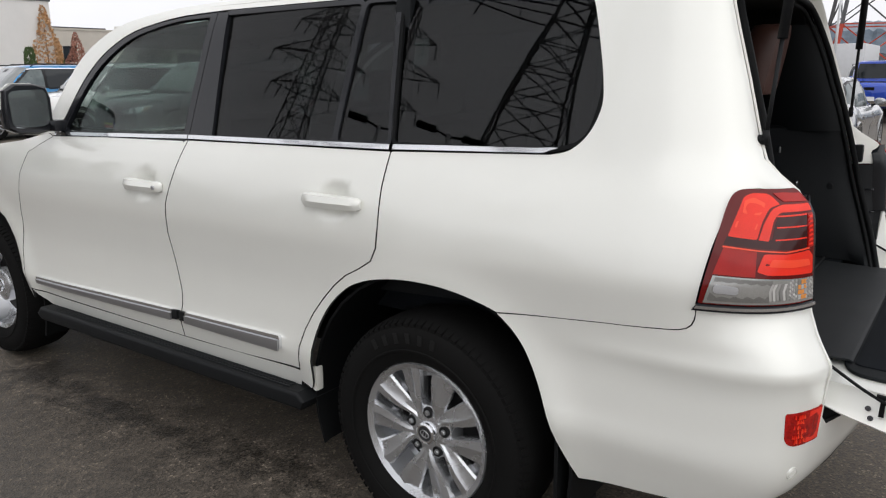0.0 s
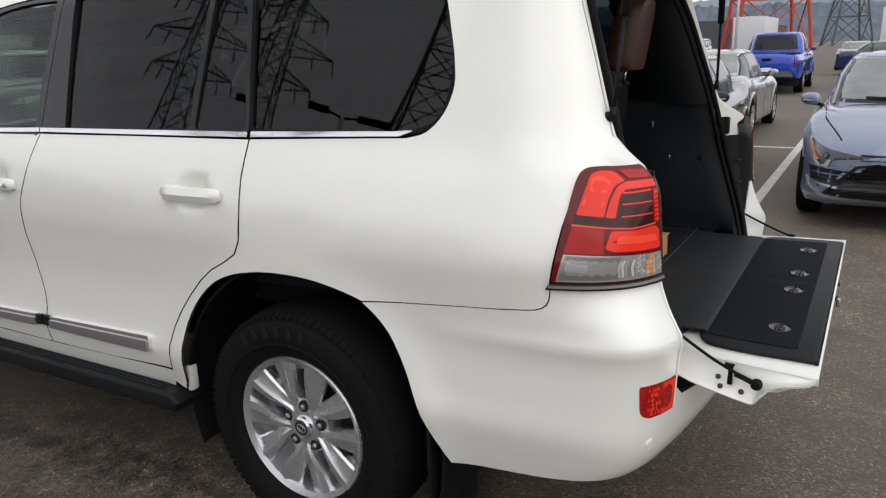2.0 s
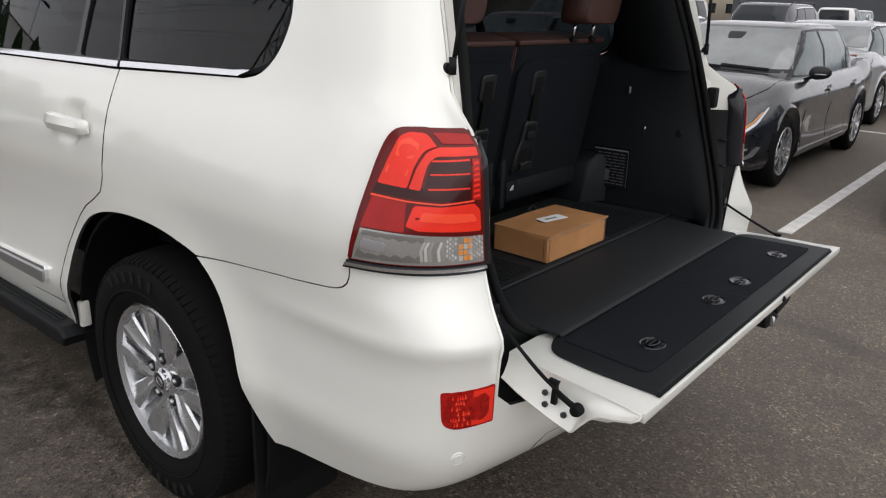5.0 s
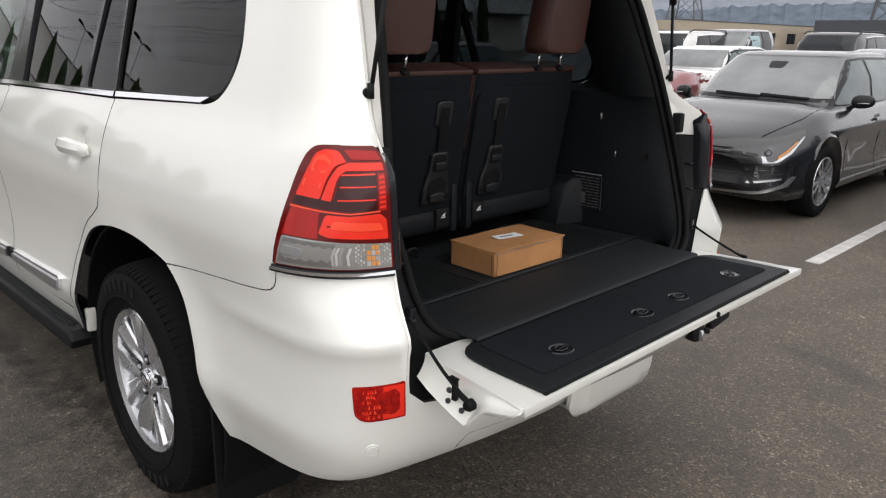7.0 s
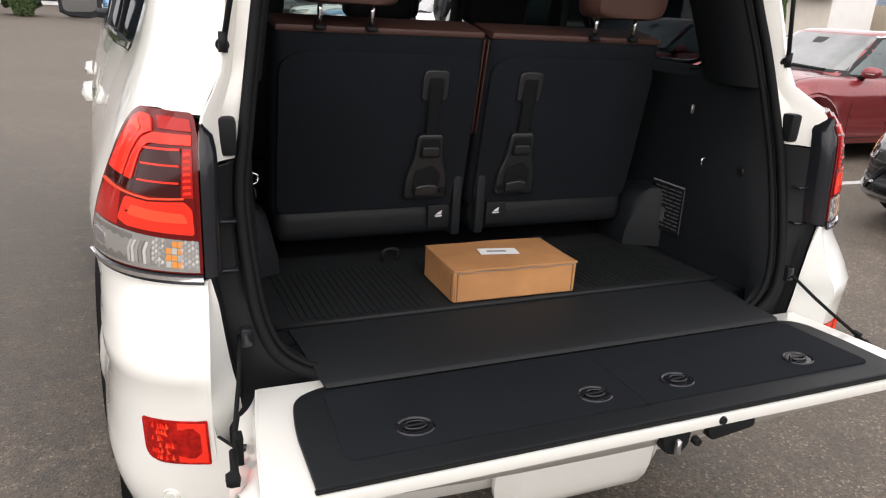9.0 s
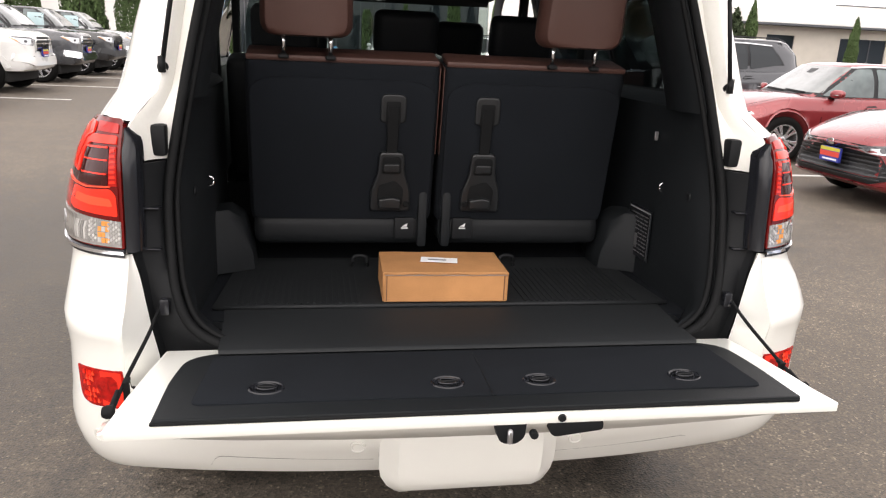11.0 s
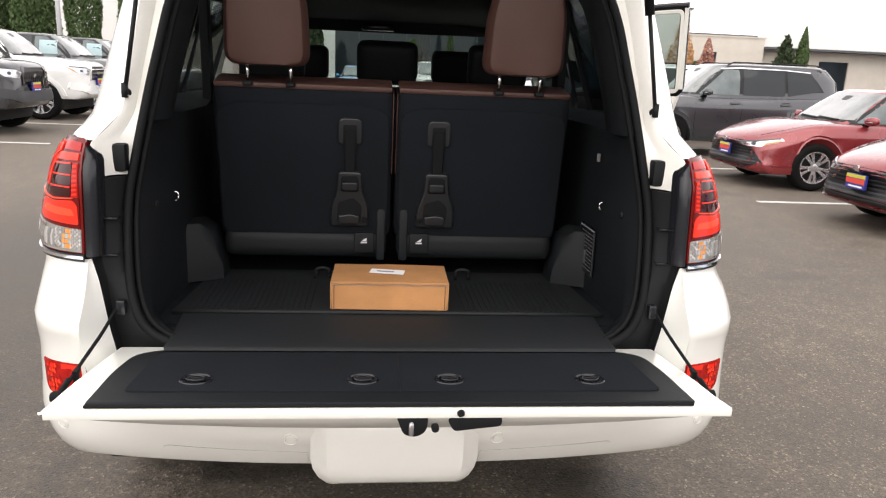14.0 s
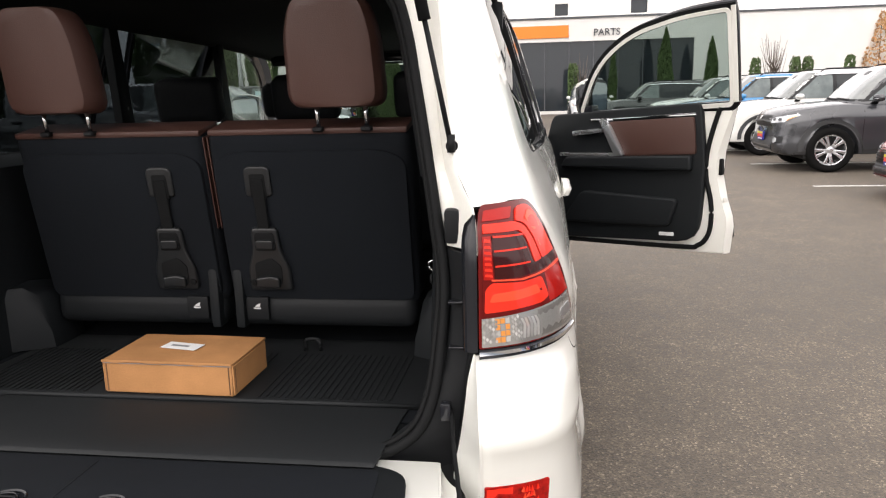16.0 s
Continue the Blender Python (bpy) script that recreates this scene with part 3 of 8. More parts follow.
for sx, side in ((-1, "left"), (1, "right")):
    open_door = swing if sx > 0 else None
    flank = surf_right if sx > 0 else surf
    quarter = panel("quarter_panel", QUARTER, PAINT, suv, sx, step=0.045, fn=flank)
    panel("rear_bumper", BUMPER, PAINT, suv, sx, step=0.035, thick=0.014, label="pearl white plastic rear bumper", fn=flank)
    front = panel("front_door", [(a + 0.0028, b) for a, b in DOOR_B] + [(3.1, 0.497)] + [(a - 0.003, b) for a, b in DOOR_A[::-1]] + [(3.0, 1.303)], PAINT, suv, sx, step=0.03, matrix=open_door, label="open pearl white front door" if sx > 0 else "")
    rear = panel("rear_door", DOOR_C + [(2.1, 0.497)] + [(a - 0.0028, b) for a, b in DOOR_B[::-1]] + [(1.9, 1.312)], PAINT, suv, sx, step=0.03)
    panel("front_fender", [(a + 0.003, b) for a, b in DOOR_A] + [(3.79, 0.44), (3.812, 0.52), (3.84, 0.64), (3.89, 0.75), (3.98, 0.85), (4.11, 0.908), (4.26, 0.925), (4.42, 0.905), (4.58, 0.82), (4.68, 0.68), (4.73, 0.5), (4.82, 0.48), (5.0, 0.60), (5.0, 1.05), (4.6, 1.17), (3.75, 1.262), (3.50, 1.306)], PAINT, suv, sx)
    panel("sill", [(1.745, 0.497), (2.4, 0.488), (3.1, 0.488), (3.78, 0.490), (3.55, 0.40), (1.79, 0.40)], PAINT, suv, sx, off=-0.004)
    # chrome belt and lower mouldings
    panel("chrome_belt_strip", [(3.42, 1.297), (2.394, 1.316), (2.394, 1.331), (3.42, 1.311)], CHROME, front, sx, 0.006, 0.01, label="chrome strip")
    panel("chrome_belt_strip", [(2.388, 1.316), (1.366, 1.317), (1.366, 1.333), (2.388, 1.331)], CHROME, rear, sx, 0.006, 0.01, label="chrome strip")
    panel("chrome_belt_strip", [(1.352, 1.318), (0.82, 1.329), (0.775, 1.345), (0.80, 1.345), (0.84, 1.342), (1.352, 1.334)], CHROME, quarter, sx, 0.006, 0.01, label="chrome strip")
    panel("door_moulding", [(3.655, 0.556), (3.66, 0.583), (2.49, 0.612), (2.49, 0.575)], CHROME, front, sx, 0.020, 0.03, roll=0.006, label="chrome and grey door moulding")
    panel("door_moulding", [(2.40, 0.578), (2.40, 0.613), (1.838, 0.622), (1.832, 0.612), (1.832, 0.574)], CHROME, rear, sx, 0.020, 0.03, roll=0.006, label="chrome and grey door moulding")
    panel("moulding_face", [(3.652, 0.552), (3.655, 0.570), (2.492, 0.598), (2.492, 0.570)], STEEL, front, sx, 0.0225, 0.01)
    panel("moulding_face", [(2.398, 0.573), (2.398, 0.600), (1.836, 0.606), (1.836, 0.569)], STEEL, rear, sx, 0.0225, 0.01)
    panel("moulding_end", [(2.487, 0.575), (2.487, 0.612), (2.452, 0.613), (2.452, 0.577)], BLACK, front, sx, 0.019, 0.03)
    panel("moulding_end", [(2.436, 0.577), (2.436, 0.613), (2.404, 0.613), (2.404, 0.578)], BLACK, rear, sx, 0.019, 0.03)
    # glass and its black frames
    for owner, glass, mat, tops in ((front, GLASS_F, PANE, 0.045), (rear, GLASS_R, TINT, 0.018), (rear, GLASS_V, TINT, 0.018), (quarter, GLASS_Q, TINT, 0.012)):
        pane = panel("window_pane", glass, mat, owner, sx, -0.007, 0.004, 0.06, roll=0.0, label="clear green glass" if mat is PANE else "dark tinted glass", fn=glass_surf({id(GLASS_F): 2.85, id(GLASS_Q): 1.05}.get(id(glass), 1.9)))
        pane.visible_shadow = False
        ring("window_frame", fine(glass), squared(grown(fine(glass), tops), tops) if glass is GLASS_F else grown(fine(glass), tops), GLOSS_BLACK if glass is not GLASS_Q else SEAL, owner, sx, -0.002, 0.02)
    panel("pillar_cover", [(2.428, 1.333), (2.392, 1.333), (2.345, 1.80), (2.383, 1.795)], GLOSS_BLACK, front, sx, 0.001, 0.03)
    panel("pillar_cover", [(2.388, 1.333), (2.25, 1.333), (2.278, 1.80), (2.341, 1.80)], GLOSS_BLACK, rear, sx, 0.001, 0.03)
    panel("pillar_cover", [(1.376, 1.336), (1.366, 1.336), (1.414, 1.80), (1.434, 1.80)], GLOSS_BLACK, rear, sx, 0.001, 0.03)
    # white rail along the roof and front pillar
    panel("roof_rail", round_poly([(0.955, 1.810), (1.5, 1.807), (2.30, 1.808), (2.62, 1.800), (2.96, 1.748), (3.21, 1.612), (3.39, 1.34), (3.50, 1.315), (3.52, 1.36), (3.31, 1.66), (3.05, 1.785), (2.65, 1.84), (2.2, 1.845), (0.955, 1.838)], [0, 0, 0, 0.14, 0.16, 0.16, 0.06, 0, 0, 0.2, 0.18, 0.2, 0.1, 0], 4), PAINT, suv, sx, 0.002)
    # pull handles in their hollows
    for y0, hz, owner in ((2.497, 1.122, front), (1.428, 1.142, rear)):
        x = side_x(y0 + 0.13, hz) + 0.019
        grip = loft([[(x + d, y0 + yy, hz + zz) for d, zz in ((0.006, -h), (w, -h * 0.9), (w + 0.008, 0), (w, h * 0.9), (0.006, h))] for yy, w, h in ((0, 0.008, 0.014), (0.012, 0.020, 0.021), (0.04, 0.028, 0.0225), (0.12, 0.033, 0.0235), (0.2, 0.032, 0.025), (0.24, 0.026, 0.025), (0.262, 0.014, 0.020))], close=True)
        if sx < 0:
            moved(grip, Matrix.Diagonal((-1, 1, 1, 1)))
        handle = part("door_handle", grip, PAINT, owner, "white pull handle")
        if sx < 0 and y0 > 2:
            lock = lathe([(0.001, 0.004), (0.008, 0.004), (0.009, 0.0), (0.009, -0.004)], 14, centre=(0, 0, 0))
            part("key_barrel", moved(lock, Matrix.Translation((-(x + 0.031), y0 + 0.028, hz)) @ Matrix.Diagonal((-1, 1, 1, 1))), STEEL, owner)
    # step board
    board = slab([(1.735, 0.43), (1.70, 0.40), (1.72, 0.365), (3.62, 0.365), (3.66, 0.395), (3.62, 0.43)], "x", sx * 0.80, sx * 1.0, 0.016, 3)
    step_board = part("step_board", board, BLACK, suv, "black ribbed step board")
    for k in range(9):
        part("rib", block((min(sx * (0.845 + 0.015 * k), sx * (0.852 + 0.015 * k)), 1.80, 0.43), (max(sx * (0.845 + 0.015 * k), sx * (0.852 + 0.015 * k)), 3.52, 0.436), 0.002, 1), MAT_RUBBER, step_board)
    # lining of the rear wheel house, mud flap
    arch = [(1.19 + 0.53 * math.cos(a) * (1.0 if math.cos(a) < 0 else 0.99), 0.40 + 0.525 * math.sin(a)) for a in [math.pi * k / 20 * 1.24 - 0.12 * math.pi for k in range(21)]]
    part("wheel_house", thicken(loft([[(sx * 0.925, a, b + 0.012) for a, b in arch], [(sx * 0.90, a, b + 0.02) for a, b in arch], [(sx * 0.55, a, b + 0.02) for a, b in arch] ]), 0.01), SEAL, suv)
    arch2 = [(a + 3.06, b + 0.02) for a, b in arch]
    part("wheel_house", thicken(loft([[(sx * 0.925, a, b) for a, b in arch2], [(sx * 0.55, a, b + 0.02) for a, b in arch2]]), 0.01), SEAL, suv)
    flap = slab(round_poly([(0.66, 0.14), (0.945, 0.14), (0.94, 0.55), (0.70, 0.60)], 0.03), "y", 0.70, 0.712)
    moved(flap, Matrix.Diagonal((sx, 1, 1, 1)))
    part("mud_flap", flap, SEAL, suv, "black rubber mud flap")
    part("arch_guard", block((min(sx * 0.90, sx * 0.938), 1.688, 0.425), (max(sx * 0.90, sx * 0.938), 1.712, 0.52), 0.010, 2), JAMB, suv)

    # ---- tail lamp in bands ----
    def lamp(a, b):
        return ((LAMP_LO + (LAMP_HI - LAMP_LO) * b) * (1 - a), 0.998 + 0.266 * b)

    def band(name, poly, mat, off, label="", owner=None, thick=0.006):
        return panel(name, fine([lamp(*p) for p in poly], 0.03), mat, owner or suv, sx, off, thick, 0.03, label, 0.0015)

    tail = band("tail_lamp", round_poly([(0.0, 0.0), (1.0, 0.0), (1.0, 0.90), (0.94, 1.0), (0.0, 1.0)], [0.02, 0.01, 0.06, 0.06, 0.27], 8), DEEP_RED, 0.010, "red, amber and clear tail lamp", thick=0.04)
    band("reversing_lens", [(0.03, 0.012), (0.985, 0.012), (0.985, 0.222), (0.05, 0.258)], CLEAR_LENS, 0.0122, "clear ribbed lens over a grey bowl", tail)
    band("lamp_bowl", [(0.05, 0.035), (0.50, 0.030), (0.52, 0.225), (0.07, 0.245)], LAMP_BOWL, 0.0132, "", tail)
    band("reflex_oval", round_poly([(0.075, 0.105), (0.25, 0.095), (0.25, 0.165), (0.075, 0.185)], 0.03, 5), STEEL, 0.0145, "", tail)
    for k in range(6):
        band("reflector_wave", round_poly([(0.50 + 0.032 * k, 0.045), (0.522 + 0.032 * k, 0.045), (0.512 + 0.032 * k, 0.125 + 0.02 * (k % 2)), (0.535 + 0.032 * k, 0.195), (0.513 + 0.032 * k, 0.195), (0.49 + 0.032 * k, 0.125 + 0.02 * (k % 2))], 0.006, 2), PRISM, 0.0145, "", tail, 0.003)
    for k in range(3):
        for q in range(4):
            band("turn_lens", [(0.785 + 0.037 * k, 0.040 + 0.046 * q), (0.817 + 0.037 * k, 0.040 + 0.046 * q), (0.817 + 0.037 * k, 0.078 + 0.046 * q), (0.785 + 0.037 * k, 0.078 + 0.046 * q)], AMBER if (k + q) % 3 else PRISM, 0.0142, "amber lens" if k + q == 1 else "", tail, 0.003)
    for k in range(9):
        for q in range(5):
            c, h = (0.695 + 0.0215 * k if k < 4 else 0.80 + 0.0215 * k), 0.052 + 0.036 * q + 0.018 * (k % 2)
            band("prism", [(c - 0.011, h), (c, h - 0.016), (c + 0.011, h), (c, h + 0.016)], PRISM, 0.0145, "", tail, 0.003)
    band("brake_lens", [(0.045, 0.270), (0.36, 0.258), (0.335, 0.485), (0.07, 0.515)], MID_RED, 0.0125, "", tail)
    band("brake_base", [(0.36, 0.258), (0.975, 0.236), (0.975, 0.50), (0.62, 0.470), (0.335, 0.485)], DEEP_RED, 0.0125, "", tail)
    band("brake_core", round_poly([(0.365, 0.305), (0.46, 0.275), (0.965, 0.262), (0.955, 0.43), (0.90, 0.478), (0.62, 0.455), (0.40, 0.462)], [0.02, 0.02, 0.02, 0.02, 0.02, 0.0, 0.03], 3), RED_LENS, 0.0142, "bright red lens", tail)
    # brighter red patch: gloss on the brake lens put into colour
    band("core_gloss", round_poly([(0.46, 0.35), (0.70, 0.335), (0.93, 0.34), (0.90, 0.40), (0.66, 0.405), (0.48, 0.415)], 0.02, 3), HOT_RED, 0.0150, "", tail)
    band("smoked_core", round_poly([(0.45, 0.500), (0.62, 0.492), (0.87, 0.50), (0.87, 0.80), (0.52, 0.80), (0.47, 0.74)], [0.02, 0.0, 0.01, 0.01, 0.05, 0.05], 3), SMOKED, 0.0125, "smoked lens", tail)
    band("smoked_base", [(0.06, 0.528), (0.45, 0.498), (0.46, 0.585), (0.07, 0.60)], SMOKED, 0.0123, "", tail)
    band("side_column", [(0.885, 0.50), (0.965, 0.505), (0.965, 0.80), (0.885, 0.80)], MID_RED, 0.0135, "", tail)
    for q in range(7):
        band("column_facet", [(0.892, 0.52 + 0.04 * q), (0.955, 0.528 + 0.04 * q), (0.95, 0.546 + 0.04 * q), (0.90, 0.54 + 0.04 * q)], RED_LENS, 0.0146, "", tail, 0.003)
    band("brake_line", [(0.06, 0.505), (0.35, 0.481), (0.62, 0.468), (0.90, 0.492), (0.90, 0.504), (0.62, 0.480), (0.35, 0.493), (0.06, 0.520)], HOT_RED, 0.0150, "", tail)
    band("light_guide", round_poly([(0.075, 0.60), (0.315, 0.580), (0.335, 0.74), (0.40, 0.845), (0.54, 0.875), (0.46, 0.955), (0.28, 0.962), (0.17, 0.925), (0.105, 0.80)], [0.02, 0.02, 0.05, 0.06, 0.01, 0.04, 0.05, 0.05, 0.05], 4), RED_LENS, 0.0142, "bright red lens", tail)
    band("guide_facet", round_poly([(0.11, 0.68), (0.29, 0.665), (0.30, 0.715), (0.115, 0.735)], 0.012, 3), HOT_RED, 0.0150, "", tail)
    band("guide_facet", round_poly([(0.15, 0.80), (0.31, 0.785), (0.38, 0.88), (0.28, 0.925), (0.18, 0.90)], 0.02, 3), HOT_RED, 0.0150, "", tail)
    band("inner_guide", round_poly([(0.33, 0.578), (0.425, 0.570), (0.45, 0.76), (0.52, 0.812), (0.96, 0.818), (0.955, 0.872), (0.56, 0.872), (0.43, 0.835), (0.36, 0.74)], [0.01, 0.01, 0.04, 0.04, 0.01, 0.01, 0.03, 0.04, 0.05], 4), RED_LENS, 0.0136, "", tail)
    for b in (0.575, 0.682, 0.775):
        band("light_line", [(0.49, b), (0.86, b + 0.012), (0.86, b + 0.024), (0.49, b + 0.012)], RED_LENS, 0.0145, "", tail)
    band("upper_cap", round_poly([(0.60, 0.895), (0.955, 0.89), (0.92, 0.955), (0.66, 0.965), (0.52, 0.962)], 0.01, 2), MID_RED, 0.0128, "", tail)
    band("lamp_trim", [(-0.03, -0.075), (1.0, -0.075), (1.0, -0.005), (-0.005, -0.005)], GLOSS_BLACK, 0.011, "", tail)
    band("chrome_rim", [(-0.015, -0.050), (1.0, -0.050), (1.0, -0.022), (-0.01, -0.022)], CHROME, 0.0155, "", tail)
    # red reflector low in the bumper
    fog = panel("bumper_reflector", fine(round_poly([(at_y(0.130, 0.73), 0.735), (at_y(0.128, 0.66), 0.658), (at_y(0.112, 0.645), 0.644), (0.004, 0.644), (0.004, 0.738)], [0.008, 0.02, 0.02, 0.004, 0.004]), 0.02), REFLEX, suv, sx, 0.004, 0.02, 0.03, "red bumper reflector", fn=flank)
    panel("reflector_end", fine([(0.066, 0.649), (0.008, 0.649), (0.008, 0.733), (0.066, 0.733)], 0.02), RED_LENS, fog, sx, 0.0055, 0.004, 0.03, fn=flank)
    # sparkle of the reflector put into colour as random brighter facets
    spark = random.Random(61)
    for k in range(7):
        for q in range(6):
            if spark.random() < 0.62:
                u0, z0 = 0.074 + 0.0075 * k + 0.004 * (q % 2), 0.652 + 0.0132 * q
                panel("reflex_facet", [(u0, z0 + spark.uniform(0, 0.004)), (u0 + 0.0065, z0 + spark.uniform(0, 0.004)), (u0 + spark.uniform(0.003, 0.0085), z0 + 0.0125)], HOT_RED if spark.random() < 0.4 else RED_LENS, fog, sx, 0.0058, 0.003, 0.03, roll=0.0, fn=flank)
    # parking sensors
    for u, z in ((0.09, 0.565), (-0.66, 0.575)):
        p, n = flank(u, z), outward(flank, u, z)
        disc = lathe([(0.001, 0.003), (0.011, 0.003), (0.012, 0.0015), (0.0125, 0.0), (0.0155, 0.0), (0.0155, 0.002), (0.017, 0.002), (0.0175, -0.004)], 20, "z")
        moved(disc, Matrix.Translation(p) @ n.to_track_quat("Z", "Y").to_matrix().to_4x4())
        if sx > 0:
            moved(disc, Matrix.Diagonal((-1, 1, 1, 1)))
        part("parking_sensor", disc, PAINT, suv)
    # inner face of the bumper corner, lamp housing, door jamb
    zs = [0.655 + 0.33 * k / 14 for k in range(15)]
    part("bumper_return", thicken(loft([[(sx * (REAR_X(z) * (1 - d) + INNER_X(z) * d), (REAR_Y(z) + 0.001) * (1 - d) + INNER_Y(z) * d + 0.004 * math.sin(math.pi * d), z) for z in zs] for d in (0, 0.12, 0.35, 0.7, 1)]), 0.006), PAINT, suv)

# door seal: a fat rubber lip round the load opening (half outline: x, y, height)
SEAL_LINE = [(0.0, 0.105, 0.770), (0.45, 0.105, 0.770), (0.545, 0.110, 0.778), (0.618, 0.128, 0.815), (0.652, 0.150, 0.880), (0.667, 0.182, 0.98), (0.673, 0.222, 1.105), (0.656, 0.252, 1.231), (0.630, 0.293, 1.386), (0.609, 0.329, 1.50), (0.588, 0.362, 1.606), (0.560, 0.392, 1.69), (0.515, 0.415, 1.752), (0.445, 0.43, 1.787), (0.206, 0.44, 1.806), (0.0, 0.442, 1.810)]


def spline3(points, per=5):
    out = []
    pts = [Vector(p) for p in points]
    for k in range(len(pts) - 1):
        a, b, c, d = pts[max(k - 1, 0)], pts[k], pts[k + 1], pts[min(k + 2, len(pts) - 1)]
        for j in range(per):
            t = j / per
            out.append(0.5 * (2 * b + (c - a) * t + (2 * a - 5 * b + 4 * c - d) * t * t + (3 * b - a - 3 * c + d) * t ** 3))
    return out + [pts[-1]]


line = spline3(SEAL_LINE)
SEAL_X = Curve([(p[2], p[0]) for p in SEAL_LINE if 0.776 < p[2] < 1.76])
SEAL_Y = Curve([(p[2], p[1]) for p in SEAL_LINE if 0.776 < p[2] < 1.76])
whole = [Vector((-p.x, p.y, p.z)) for p in line] + line[::-1][1:]
part("door_seal", tube([p + Vector((0, -0.008, 0)) for p in whole], 0.011, 8), SEAL, suv, "black rubber door seal")
part("seal_lip", tube([Vector((p.x * 0.978, p.y + 0.012, 1.29 + (p.z - 1.29) * (0.97 if p.z > 1.29 else 0.995))) for p in whole], 0.008, 8), SEAL, suv)
for sx in (-1, 1):
    up = [p for p in line if p.z > 1.165]
    rows = []
    for p in up:
        if p.z < 1.72:
            q = Vector((REAR_X(p.z), REAR_Y(p.z), p.z))
        else:
            f = (p.z - 1.72) / (1.81 - 1.72)
            ang = min(f, 1) * math.pi / 2
            q = Vector((p.x + 0.01 + 0.09 * (1 - min(f, 1)), 0.385 + 0.03 * f, 1.72 + 0.125 * math.sin(ang)))
            if p.x < 0.45:
                q = Vector((p.x * 1.02, 0.415, 1.845))
        step_in = q.lerp(p, 0.45) + Vector((0, 0.028, 0))
        near = q.lerp(p, 0.16) + Vector((0, 0.004, 0))
        rows.append([(sx * v.x, v.y, v.z) for v in (q, near, step_in, p + Vector((0.006, 0.006, 0)))])
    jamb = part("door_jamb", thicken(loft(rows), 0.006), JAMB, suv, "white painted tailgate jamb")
    part("rubber_stop", block((min(sx * 0.673, sx * 0.706), 0.212, 1.185), (max(sx * 0.673, sx * 0.706), 0.262, 1.255), 0.009, 2), BLACK, jamb, "black rubber stop")
    part("strut_mount", lathe([(0.001, -0.02), (0.008, -0.02), (0.009, -0.010), (0.0125, -0.010), (0.0125, 0.012), (0.001, 0.014)], 14, "y", centre=(sx * 0.684, 0.29, 1.376)), BLACK, jamb)
    foot, head = Vector((sx * 0.684, 0.272, 1.376)), Vector((sx * 0.575, 0.25, 1.965))
    waist = foot.lerp(head, 0.42)
    strut = part("gas_strut", tube([waist, head], 0.0125, 14), BLACK, suv, "black gas strut")
    part("strut_rod", tube([foot, waist], 0.0055, 10), BLACK, strut)
    part("strut_socket", tube([foot + Vector((0, 0, -0.012)), foot + Vector((0, 0, 0.024))], 0.0085, 12), BLACK, strut)
    # black corner below the lamp housing, with latch and loom
    low = [p for p in line if 0.765 < p.z < 1.30 and p.x > 0.5]
    rows = []
    for k in range(22):
        z = 0.70 + 0.475 * k / 21
        a = max([p for p in low if p.z <= max(z, low[0].z)], key=lambda p: p.z)
        b = min([p for p in low if p.z >= max(z, low[0].z)], key=lambda p: p.z)
        f = 0 if b.z - a.z < 1e-6 else (max(z, low[0].z) - a.z) / (b.z - a.z)
        p = a.lerp(b, f)
        qx, qy = (INNER_X(z) + 0.001, INNER_Y(z) + 0.004) if z < 0.985 else (REAR_X(min(z, 1.2)) - 0.010, REAR_Y(min(z, 1.2)) + 0.012)
        rows.append([(sx * u, v, z) for u, v in ((qx, qy), (qx - 0.006, qy + 0.020), (qx - 0.012, qy + 0.026), (qx * 0.45 + p.x * 0.55, qy * 0.5 + p.y * 0.5 + 0.010), (p.x + 0.014, p.y + 0.006), (p.x - 0.004, p.y + 0.004))])
    corner = part("corner_panel", thicken(loft(rows), 0.008), BLACK, suv, "black plastic corner panel beside the load opening")
    rows = []
    for k in range(13):
        z = 0.992 + 0.262 * k / 12
        full = math.sqrt(max(1 - (max(z - 1.19, 0) / 0.066) ** 2, 0.0))
        qx, qy = REAR_X(min(z, 1.235)), REAR_Y(min(z, 1.235))
        rows.append([(sx * (qx - 0.001), qy - 0.006, z), (sx * (qx - 0.013 * full), qy - 0.009, z), (sx * (qx - 0.026 * full), qy - 0.002, z), (sx * (qx - 0.033 * full), qy + 0.016, z), (sx * (qx - 0.035 * full), qy + 0.04, z)])
    part("lamp_side", thicken(loft(rows), 0.004), GLOSS_BLACK, suv, "glossy black side of the lamp housing", angle=70)
    for z, h in ((1.075, 0.006), (0.985, 0.006)):
        part("panel_step", block((min(sx * 0.685, sx * 0.732), REAR_Y(z) + 0.030, z), (max(sx * 0.685, sx * 0.732), REAR_Y(z) + 0.060, z + h), 0.002, 1), GLOSS_BLACK, corner)
    part("panel_clip", block((min(sx * 0.668, sx * 0.690), 0.128, 0.842), (max(sx * 0.668, sx * 0.690), 0.165, 0.880), 0.006, 2), GLOSS_BLACK, corner, "black clip")

